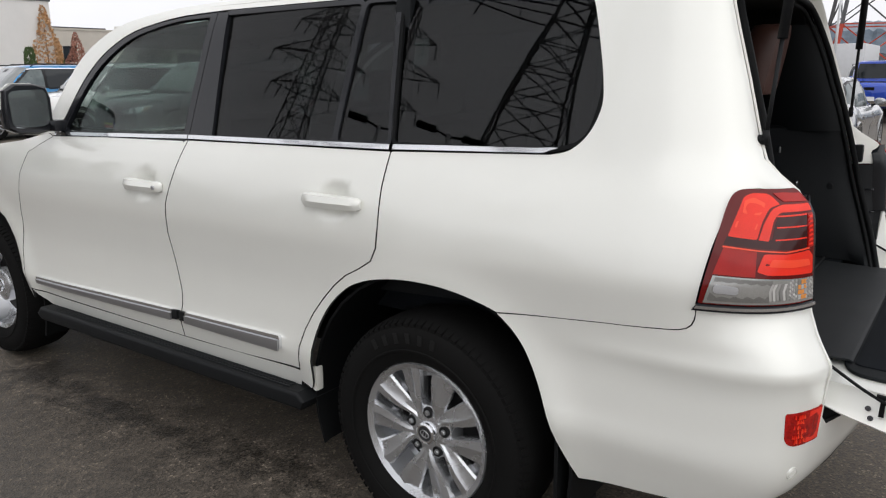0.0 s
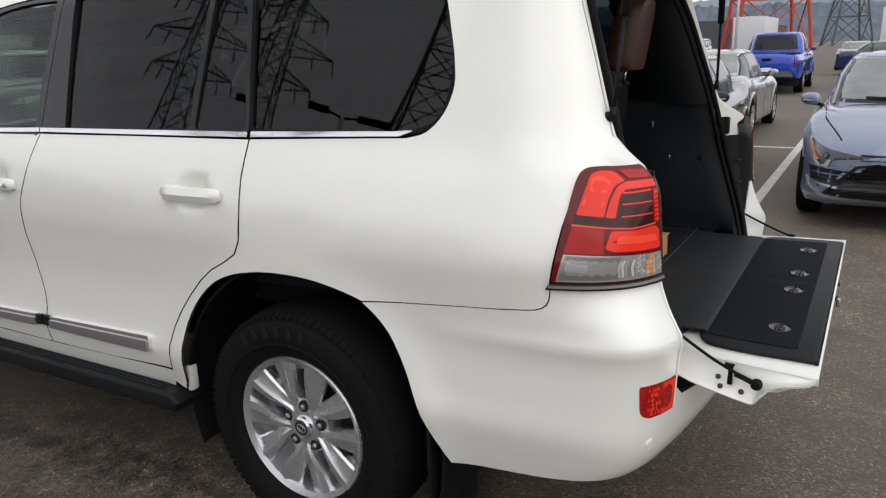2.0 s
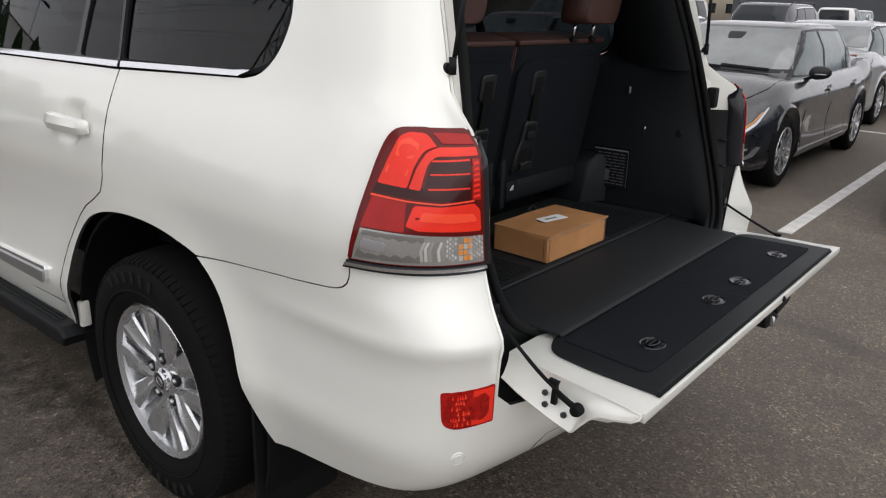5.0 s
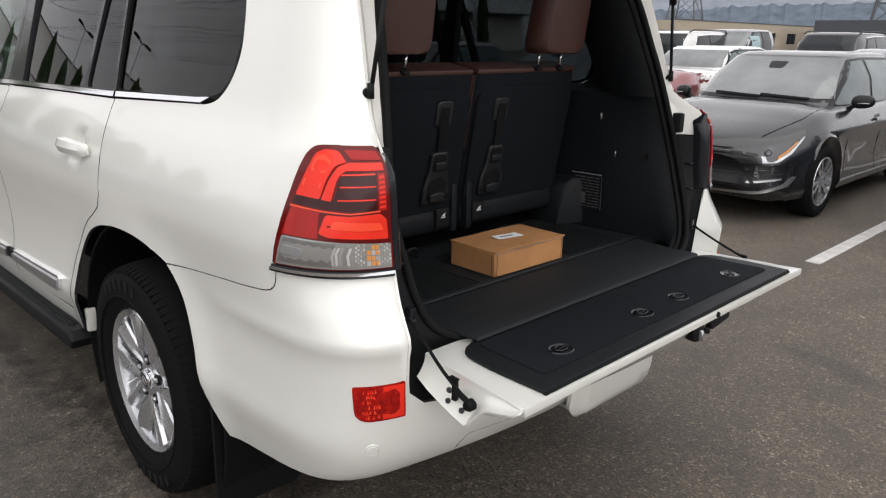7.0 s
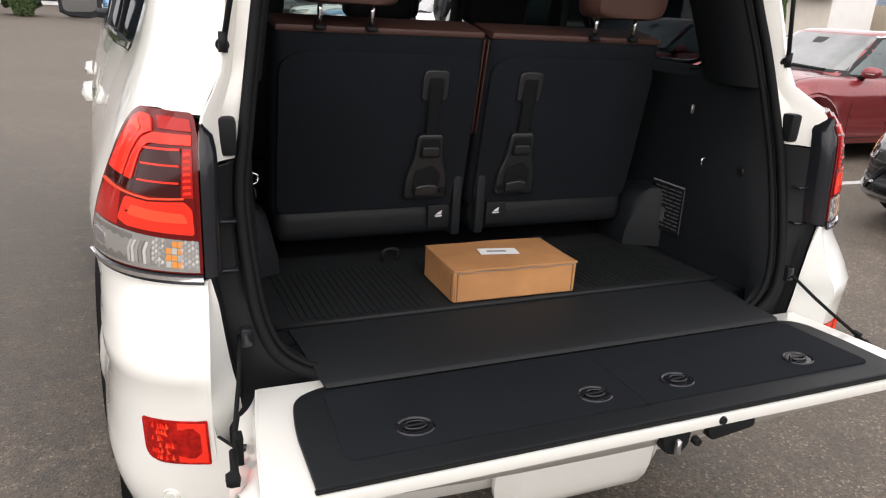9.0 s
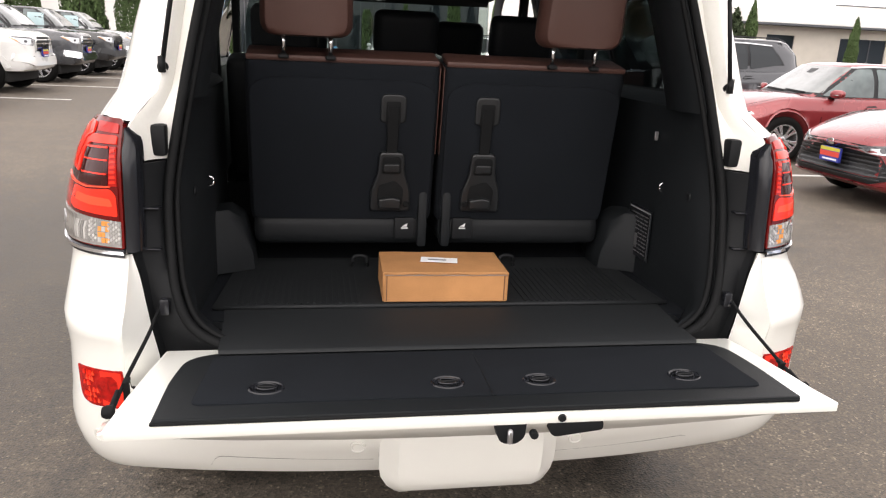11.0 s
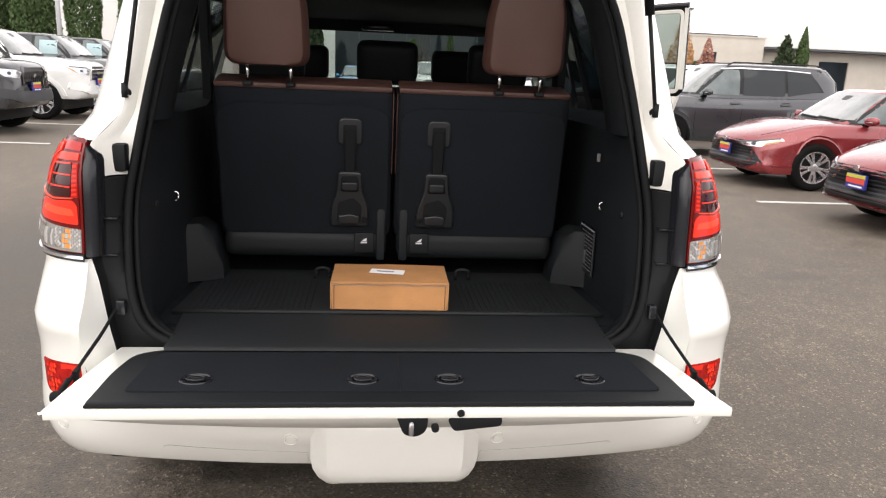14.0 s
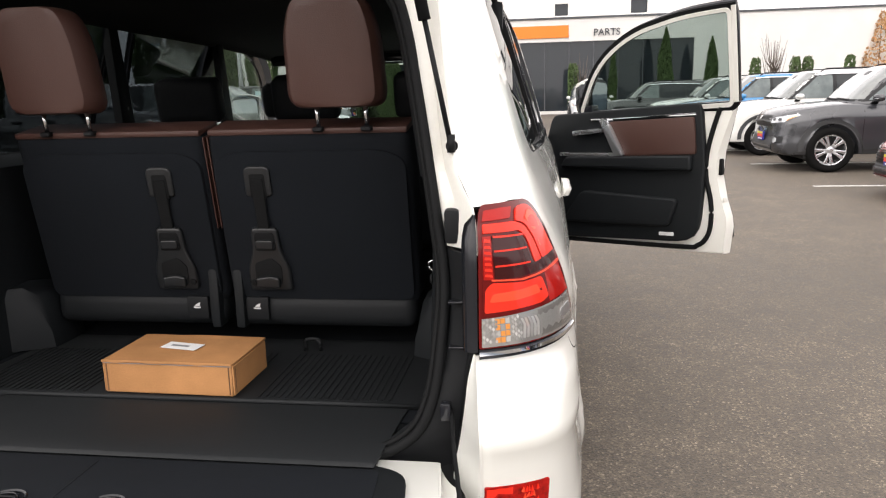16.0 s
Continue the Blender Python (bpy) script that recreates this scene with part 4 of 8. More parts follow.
# roof skin
rows = []
for k in range(33):
    y = 0.395 + 2.75 * k / 32
    fall = max(y - 2.35, 0)
    xe, ze, zc = side_x(max(y, 0.55), 1.828) - 0.002 + 0.02 * min(y - 0.9, 0), 1.828 - 0.115 * fall ** 1.7, 1.902 - 0.055 * fall ** 2 - 0.05 * max(0.8 - y, 0) ** 1.5
    rows.append([(-xe * math.cos(math.pi * j / 24), y, ze + (zc - ze) * (1 - abs(math.cos(math.pi * j / 24)) ** 3.2)) for j in range(25)])
part("roof", thicken(loft(rows), 0.012), PAINT, suv)
rows = [[(x, 0.44, z) for x, z in ((-0.60, 1.62), (-0.57, 1.70), (-0.52, 1.755), (-0.44, 1.79), (-0.2, 1.805), (0, 1.808), (0.2, 1.805), (0.44, 1.79), (0.52, 1.755), (0.57, 1.70), (0.60, 1.62))]]
for y in (0.66, 0.95, 1.4, 1.9, 2.4, 2.8, 3.08):
    hw, drop = side_x(y, 1.79) - 0.018 - 0.05 * max(y - 2.5, 0), 0.05 * max(y - 2.3, 0) ** 1.4
    rows.append([(hw * f, y, z - drop) for f, z in ((-1, 1.762), (-0.98, 1.776), (-0.94, 1.787), (-0.8, 1.797), (-0.4, 1.803), (0, 1.805), (0.4, 1.803), (0.8, 1.797), (0.94, 1.787), (0.98, 1.776), (1, 1.762))])
part("headliner", thicken(loft(rows), 0.01), LINER_GAP_SHADE, suv)
for sx in (-1, 1):
    rail = part("roof_rack_bar", tube(spline3([(sx * 0.63, 0.62, 1.885), (sx * 0.645, 0.72, 1.925), (sx * 0.65, 1.4, 1.945), (sx * 0.65, 2.05, 1.94), (sx * 0.645, 2.3, 1.915), (sx * 0.64, 2.45, 1.875)], 5), 0.016, 10), BLACK, suv, "black and silver roof bar")

# bonnet, front end and windscreen that close the car
part("bonnet", thicken(loft([[(x * w, y, z - 0.05 * abs(x) ** 3) for x in (-1, -0.8, -0.4, 0, 0.4, 0.8, 1)] for y, w, z in ((3.5, 0.80, 1.29), (3.8, 0.875, 1.275), (4.4, 0.875, 1.215), (4.85, 0.82, 1.12), (5.0, 0.78, 1.04))]), 0.012), PAINT, suv)
part("front_bumper", thicken(loft([[(x * w, y - 0.12 * abs(x) ** 3, z) for x in (-1, -0.8, -0.4, 0, 0.4, 0.8, 1)] for y, w, z in ((5.02, 0.80, 1.05), (5.08, 0.84, 0.85), (5.1, 0.86, 0.65), (5.05, 0.86, 0.42))]), 0.012), PAINT, suv)
screen = part("windscreen", thicken(loft([[(x * w, y - 0.10 * abs(x) ** 2, z) for x in (-1, -0.66, -0.33, 0, 0.33, 0.66, 1)] for y, w, z in ((3.60, 0.79, 1.27), (3.36, 0.745, 1.53), (3.10, 0.68, 1.765))]), 0.005), PANE, suv)
screen.visible_shadow = False
part("screen_header", thicken(loft([[(x * 0.69, y - 0.08 * x * x, z) for x in (-1, -0.5, 0, 0.5, 1)] for y, z in ((3.16, 1.70), (3.10, 1.77), (2.98, 1.80))]), 0.012), LINER_GAP_SHADE, suv)

# door mirrors
for sx in (-1, 1):
    dm = swing @ Matrix.Translation((-0.02, -0.16, -0.015)) if sx > 0 else Matrix.Translation((0.028, -0.045, 0))
    shell = loft([[(sx * (1.04 + dx * w), 3.46 + dy, 1.425 + h * dz) for dx, dz in ((-1, -0.55), (-0.85, -0.95), (-0.3, -1.05), (0.5, -1), (0.95, -0.8), (1, 0), (0.92, 0.75), (0.5, 1), (-0.3, 1.0), (-0.85, 0.85), (-1, 0.4))] for dy, w, h in ((-0.012, 0.098, 0.104), (0.0, 0.106, 0.112), (0.06, 0.102, 0.108), (0.11, 0.075, 0.09), (0.13, 0.04, 0.05))], close=True)
    mirror = part("door_mirror", moved(shell, dm), GLOSS_BLACK, suv, "black door mirror with white cap")
    cap = loft([[(sx * (1.04 + dx * w), 3.46 + dy, 1.425 + h * dz) for dx, dz in ((-0.85, 0.2), (1.0, 0.0), (0.92, 0.75), (0.5, 1), (-0.3, 1.0), (-0.85, 0.85))] for dy, w, h in ((0.03, 0.110, 0.115), (0.06, 0.107, 0.112), (0.11, 0.080, 0.096), (0.138, 0.04, 0.05))], close=True)
    part("mirror_cap", moved(cap, dm), PAINT, mirror)
    part("mirror_glass", moved(slab(round_poly([(sx * 0.957, 1.345), (sx * 1.122, 1.338), (sx * 1.128, 1.505), (sx * 0.957, 1.512)], 0.035), "y", 3.443, 3.4475), dm), MIRROR, mirror)
    part("mirror_foot", moved(block((min(sx * 0.88, sx * 0.96), 3.40, 1.315), (max(sx * 0.88, sx * 0.96), 3.50, 1.37), 0.012, 2), dm), GLOSS_BLACK, mirror)

# ---- wheels ----
tyre_bm = lathe([(0.243, -0.11), (0.262, -0.128), (0.30, -0.143), (0.340, -0.140), (0.364, -0.130), (0.380, -0.115), (0.391, -0.093), (0.3975, -0.05), (0.40, 0), (0.3975, 0.05), (0.391, 0.093), (0.380, 0.115), (0.364, 0.130), (0.340, 0.140), (0.30, 0.143), (0.262, 0.128), (0.243, 0.11)], 72, close=True)
rim_bm = lathe([(0.196, -0.02), (0.218, -0.06), (0.224, -0.112), (0.243, -0.122), (0.2475, -0.116), (0.244, -0.105), (0.232, -0.098), (0.230, 0.08), (0.243, 0.10), (0.238, 0.11), (0.20, 0.09), (0.19, 0.02)], 72)
wheel = part("wheel", rim_bm, ALLOY, suv, "silver twin-spoke alloy wheel", matrix=pose(-0.826, 1.19, 0.40, 20))
tyre = part("tyre", tyre_bm, TYRE, wheel, "black road tyre")


def spoke_mesh(s):
    """One of a pair of broad spokes that part from one root; s is the side to which it leans."""
    rows = []
    for r, w, x, turn in ((0.050, 0.016, -0.094, 34), (0.075, 0.019, -0.101, 31), (0.10, 0.024, -0.106, 25.5), (0.13, 0.031, -0.1095, 21), (0.165, 0.038, -0.112, 18.6), (0.20, 0.0435, -0.1135, 17.6), (0.226, 0.047, -0.1145, 17.6), (0.2385, 0.049, -0.114, 17.8)):
        a = radians(s * turn)
        c, sn = math.cos(a), math.sin(a)
        rows.append([(x + dx, c * r - sn * w * dw * s, sn * r + c * w * dw * s) for dx, dw in ((0.016, -1), (0.003, -0.86), (0.0, -0.25), (0.007, 0.12), (0.011, 0.85), (0.018, 1), (0.046, 0.80), (0.046, -0.80))])
    return loft(rows, close=True)


for s in (-1, 1):
    spoke = part("spoke", spoke_mesh(s), ALLOY, wheel, angle=24)
    for k in range(1, 5):
        again(spoke, pose(0, 0, 0, 72 * k))
part("hub", lathe([(0.001, -0.096), (0.046, -0.098), (0.074, -0.094), (0.092, -0.086), (0.098, -0.07), (0.099, -0.02)], 40), ALLOY, wheel)
# brake disc widened and blackened: shade between the spokes put into colour
part("brake_disc", lathe([(0.001, -0.03), (0.12, -0.03), (0.15, -0.022), (0.19, -0.018), (0.205, -0.022), (0.2195, -0.045), (0.2195, 0.06), (0.001, 0.06)], 40), WHEEL_SHADE, wheel)
cap = part("hub_cap", lathe([(0.026, -0.1125), (0.031, -0.114), (0.037, -0.110), (0.040, -0.098), (0.041, -0.07), (0.001, -0.07), (0.001, -0.1095), (0.026, -0.1095)], 32, close=True), CHROME, wheel, "chrome cap with a dark centre")
part("cap_centre", lathe([(0.001, -0.112), (0.02, -0.1118), (0.0265, -0.1105), (0.0265, -0.105)], 28), DARK_ALLOY, wheel)
part("badge", tube([(-0.1125, math.cos(a) * 0.017, math.sin(a) * 0.012) for a in [math.pi * 2 * k / 20 for k in range(21)]], 0.0016, 6), STEEL, wheel)
part("badge", tube([(-0.1128, math.cos(a) * 0.006, math.sin(a) * 0.0115) for a in [math.pi * 2 * k / 16 for k in range(17)]], 0.0014, 6), STEEL, wheel)
nut_bm = lathe([(0.001, -0.106), (0.006, -0.106), (0.0085, -0.103), (0.0095, -0.098), (0.0095, -0.07)], 6)
seat_bm = lathe([(0.0096, -0.0975), (0.0175, -0.0985), (0.0190, -0.0965), (0.0190, -0.08), (0.0096, -0.08)], 20, close=True)
nut = part("lug_nut", nut_bm, STEEL, wheel, matrix=pose(0, 0.070, 0))
# dark rings carry the shade of the nut recesses
pit = part("nut_seat", seat_bm, WHEEL_SHADE, wheel, matrix=pose(0, 0.070, 0))
for k in range(1, 5):
    again(nut, pose(0, 0, 0, 72 * k) @ pose(0, 0.070, 0))
    again(pit, pose(0, 0, 0, 72 * k) @ pose(0, 0.070, 0))
tread = bmesh.new()
for k in range(88):  # shoulder blocks, both sides
    for side in (-1, 1):
        lug = block((min(side * 0.096, side * 0.127), -0.0095, 0.372), (max(side * 0.096, side * 0.127), 0.0095, 0.391), 0.0)
        for v in lug.verts:
            v.co.z -= 0.012 * max(abs(v.co.x) - 0.10, 0) / 0.027
        lug.transform(pose(0, 0, 0, 360 / 88 * k + (2.2 if side > 0 else 0)))
        scrap = bpy.data.meshes.new("lug")
        lug.to_mesh(scrap)
        lug.free()
        tread.from_mesh(scrap)
        bpy.data.meshes.remove(scrap)
part("tread", tread, TYRE, tyre, "worn black tread blocks", smooth=False)["kind"] = "stuff"
part("sidewall_rib", lathe([(0.290, -0.1425), (0.293, -0.1455), (0.297, -0.1455), (0.300, -0.142)], 72, close=True), TYRE, tyre)
first = None
for k in range(6):  # raised marks on the tyre wall, unreadable bars
    for base in (150, 330):
        m = pose(0, 0, 0, base - 22 + 8.5 * k)
        if first is None:
            first = part("tyre_marking", block((-0.1445, -0.009, 0.318), (-0.1405, 0.009, 0.352), 0.001, 1), TYRE_MARK, wheel, matrix=m)
        else:
            again(first, m)
for m in (pose(-0.815, 4.25, 0.43, 30), pose(0.826, 1.19, 0.40, 20, 0, 180), pose(0.815, 4.25, 0.43, 50, 0, 180)):
    w2 = again(wheel, m)
    for child in list(wheel.children):
        c2 = again(child, child.matrix_local.copy(), w2)
        for sub in list(child.children):
            again(sub, sub.matrix_local.copy(), c2)

# underbody, so that no light comes from below
part("underbody", block((-0.62, 0.25, 0.46), (0.62, 4.6, 0.60), 0.05, 2), SEAL, suv)
part("spare_carrier", block((-0.35, 0.18, 0.40), (0.2, 0.9, 0.52), 0.06, 3), SEAL, suv)
part("exhaust_pipe", tube([(0.36, 1.2, 0.42), (0.40, 0.7, 0.42), (0.42, 0.45, 0.42)], 0.035, 14), SEAL, suv)

# centre cover of the bumper, over the tow bar
cover = loft([[(x * w, y, z) for x in (-1, -0.94, -0.8, -0.4, 0, 0.4, 0.8, 0.94, 1)] for w, y, z in ((0.205, 0.06, 0.652), (0.205, -0.035, 0.645), (0.206, -0.048, 0.62), (0.207, -0.047, 0.56), (0.207, -0.042, 0.52), (0.202, -0.034, 0.49), (0.188, -0.022, 0.465), (0.168, -0.002, 0.449), (0.140, 0.04, 0.441), (0.12, 0.12, 0.440))])
for v in cover.verts:
    v.co.y += 0.035 * smooth01(abs(v.co.x), 0.155, 0.207)
part("tow_cover", thicken(cover, 0.012), PAINT, suv, "white tow bar cover")
# shelf blackened: shade of the gap below the tailgate put into colour
part("bumper_shelf", thicken(loft([[(x, -0.005 + 0.09 * abs(x / 0.75) ** 2.4, 0.648) for x in (-0.72, -0.5, -0.25, 0, 0.25, 0.5, 0.72)], [(x, 0.05 + 0.06 * abs(x / 0.75) ** 2.4, 0.70) for x in (-0.72, -0.5, -0.25, 0, 0.25, 0.5, 0.72)], [(x, 0.16, 0.74) for x in (-0.72, -0.5, -0.25, 0, 0.25, 0.5, 0.72)]]), 0.01), SEAL, suv)

for sx in (-1, 1):
    panel("bumper_ridge", round_poly([(-0.24, 0.535), (-0.71, 0.528), (-0.71, 0.486), (-0.20, 0.482)], [0.02, 0.004, 0.004, 0.02], 4), PAINT, suv, sx, 0.006, 0.014, 0.05, roll=0.005)

# ---- lower tailgate, let down flat ----
TG_Z, TG_EDGE = 0.772, -0.252
outline = [(-0.668, 0.098), (-0.690, -0.05), (-0.702, -0.15), (-0.713, TG_EDGE), (0.722, TG_EDGE), (0.702, -0.15), (0.690, -0.05), (0.668, 0.098)]
gate = part("tailgate", slab(outline, "z", TG_Z - 0.022, TG_Z, 0.004), PAINT, suv, "lowered white tailgate with black carpet")
# outer skin underneath, bowed
rows = []
for y, w, z in ((TG_EDGE + 0.002, 0.714, TG_Z - 0.004), (TG_EDGE + 0.006, 0.712, TG_Z - 0.016), (TG_EDGE + 0.030, 0.702, TG_Z - 0.040), (TG_EDGE + 0.066, 0.694, TG_Z - 0.062), (-0.12, 0.69, TG_Z - 0.078), (-0.05, 0.68, TG_Z - 0.076), (0.06, 0.66, TG_Z - 0.06)):
    rows.append([(w * s, y + 0.02 * abs(s) ** 4, z - (0.018 * (1 - s * s) if y < -0.2 and z < TG_Z - 0.02 else 0)) for s in (-1, -0.9, -0.7, -0.4, -0.15, 0, 0.15, 0.4, 0.7, 0.9, 1)])
part("outer_skin", thicken(loft(rows), 0.006), PAINT, gate, angle=80)
# flared end plates: length, top x, foot x, foot height
CHEEK = [(0.095, 0.667, 0.694, 0.716), (0.04, 0.676, 0.708, 0.703), (-0.02, 0.685, 0.722, 0.695), (-0.07, 0.691, 0.733, 0.689), (-0.112, 0.697, 0.741, 0.686), (-0.118, 0.698, 0.740, 0.690), (-0.132, 0.699, 0.736, 0.708), (-0.148, 0.701, 0.734, 0.727), (-0.168, 0.703, 0.732, 0.738), (-0.20, 0.706, 0.729, 0.744), (-0.232, 0.711, 0.725, 0.751), (-0.246, 0.713, 0.720, 0.760)]
for sx in (-1, 1):
    rows = []
    for y, top_x, foot_x, foot_z in CHEEK:
        rows.append([(sx * (top_x + (foot_x - top_x) * (f ** 1.25) - 0.005 * math.sin(math.pi * f) + 0.004 * max(f - 0.9, 0) * 10), y, TG_Z - 0.001 + (foot_z - TG_Z + 0.001) * f) for f in (0, 0.06, 0.2, 0.4, 0.6, 0.8, 0.93, 1)])
    part("end_cheek", thicken(loft(rows), 0.005), PAINT, gate, "pressed white end plate with bolts", angle=70)
    for y, z in ((-0.026, 0.040), (-0.034, 0.060), (-0.085, 0.062)):
        bolt = lathe([(0.001, 0.003), (0.0034, 0.003), (0.004, 0.0015), (0.0062, 0.0015), (0.007, -0.003)], 14, centre=(0, 0, 0))
        moved(bolt, Matrix.Translation((sx * (0.690 + z * 0.55 + (0.006 if y < -0.08 else -0.001)), y, TG_Z - z)) @ pose(0, 0, 0, 0, -22 if sx > 0 else 202))
        part("bolt", bolt, DARK_ALLOY, gate)
    cable = part("support_cable", tube(spline3([(sx * 0.690, 0.145, 0.862), (sx * 0.702, 0.07, 0.822), (sx * 0.722, -0.02, 0.778), (sx * 0.735, -0.112, 0.742)], 4), 0.0042, 8), SEAL, gate, "black coated support cable")
    part("cable_end", lathe([(0.001, -0.014), (0.010, -0.013), (0.0135, -0.006), (0.0135, 0.007), (0.001, 0.010)], 18, centre=(sx * 0.738, -0.120, 0.740)), SEAL, cable)
    part("cable_sleeve", tube([(sx * 0.733, -0.068, 0.757), (sx * 0.737, -0.120, 0.740)], 0.0068, 10), SEAL, cable)
    part("cable_clip", slab([(-0.066, 0.775), (-0.042, 0.777), (-0.042, 0.770), (-0.052, 0.766), (-0.050, 0.722), (-0.062, 0.722), (-0.062, 0.766)], "x", sx * 0.715, sx * 0.727, 0.002), SEAL, gate)
border = round_poly([(-0.555, 0.055), (-0.618, 0.025), (-0.634, -0.08), (-0.636, TG_EDGE + 0.010), (0.642, TG_EDGE + 0.010), (0.634, -0.08), (0.618, 0.025), (0.555, 0.055)], [0.03, 0.05, 0.04, 0.006, 0.006, 0.04, 0.05, 0.03])
edge = part("border", slab(border, "z", TG_Z + 0.001, TG_Z + 0.011, 0.004), TRIM, gate, "black moulded border")
pad = part("carpet", slab(round_poly([(-0.562, 0.030), (-0.578, -0.192), (0.586, -0.192), (0.566, 0.030)], 0.022), "z", TG_Z + 0.008, TG_Z + 0.0145, 0.003), CARPET, gate, "black carpet")
part("lip", block((-0.638, TG_EDGE + 0.006, TG_Z + 0.0005), (0.638, TG_EDGE + 0.016, TG_Z + 0.007), 0.002, 1), SEAL, gate)
for x in (-0.442, -0.082, 0.112, 0.435):
    o = Matrix.Translation((x, -0.135, TG_Z + 0.0145)) @ Matrix.Diagonal((1.15, 0.95, 1, 1))
    eye = part("tie_down", moved(lathe([(0.012, 0.0005), (0.026, 0.0005), (0.029, 0.003), (0.031, 0.001), (0.031, -0.002)], 28, "z"), o), GLOSS_BLACK, gate, "glossy black tie-down cup")
    part("tie_ring", moved(tube([(math.cos(a) * 0.017, math.sin(a) * 0.013, 0.004) for a in [math.pi * 2 * k / 18 for k in range(19)]], 0.0022, 6), o), GLOSS_BLACK, eye)
    part("tie_bar", moved(block((-0.018, -0.003, 0.002), (0.018, 0.003, 0.006), 0.0015, 1), o), BLACK, eye)
part("seam", block((-0.0015, -0.20, TG_Z + 0.0142), (0.0015, 0.015, TG_Z + 0.0152)), TRIM, gate)
latch = part("latch", slab(round_poly([(-0.015, 0.765), (0.058, 0.765), (0.055, 0.72), (0.035, 0.705), (0.005, 0.71)], 0.012), "y", TG_EDGE + 0.002, TG_EDGE + 0.03, 0.004), BLACK, gate, "black tailgate latch")
part("latch_tongue", block((0.016, TG_EDGE - 0.014, 0.715), (0.026, TG_EDGE - 0.002, 0.745), 0.003, 1), STEEL, latch)
part("release_lever", slab(round_poly([(0.098, 0.742), (0.12, 0.756), (0.215, 0.752), (0.216, 0.728), (0.16, 0.722), (0.112, 0.716)], 0.01), "y", TG_EDGE + 0.004, TG_EDGE + 0.05, 0.006), BLACK, gate, "black release lever")
for x, z in ((0.072, 0.727), (0.125, 0.762)):
    part("bolt", lathe([(0.001, -0.004), (0.007, -0.004), (0.0085, -0.001), (0.0085, 0.01)], 12, "y", centre=(x, TG_EDGE - 0.001, z)), BLACK, gate)

# ---- load sill and floor ----
flap_rows = [[(x * w, y, z) for x in (-1, -0.985, -0.5, 0, 0.5, 0.985, 1)] for y, w, z in ((0.034, 0.552, 0.7875), (0.038, 0.555, 0.7925), (0.044, 0.556, 0.7945), (0.10, 0.558, 0.7935), (0.16, 0.562, 0.793), (0.23, 0.566, 0.7935), (0.292, 0.572, 0.794))]
part("hinge_flap", thicken(loft(flap_rows), 0.006), MAT_RUBBER, suv, "smooth black hinge flap over the sill")
part("sill_plate", block((-0.60, 0.20, 0.74), (0.60, 0.26, 0.784), 0.012, 2), TRIM, suv)
floor = part("load_floor", block((-0.66, 0.235, 0.70), (0.66, 2.6, 0.788)), CARPET, suv)
mat_part = part("load_mat", slab(round_poly([(-0.605, 0.296), (-0.575, 0.75), (0.575, 0.75), (0.605, 0.296)], 0.03), "z", 0.7885, 0.796, 0.002), MAT_RUBBER, suv, "black rubber load mat")
part("mat_lip", tube([(-0.602, 0.300, 0.797), (-0.3, 0.299, 0.7975), (0, 0.298, 0.798), (0.3, 0.299, 0.7975), (0.602, 0.300, 0.797)], 0.006, 8), MAT_RUBBER, mat_part)
for k in range(70):
    x = -0.57 + 0.0165 * k
    if -0.04 < x % 0.38 - 0.19 < 0.005:
        continue
    part("mat_rib", block((x, 0.325, 0.796), (x + 0.006, 0.62, 0.7985)), MAT_RUBBER, mat_part)
for x, y in ((-0.22, 0.655), (0.235, 0.655)):
    part("anchor_loop", tube(spline3([(x - 0.022, y, 0.796), (x - 0.018, y, 0.826), (x + 0.018, y, 0.826), (x + 0.022, y, 0.796)], 4), 0.006, 8), BLACK, mat_part)

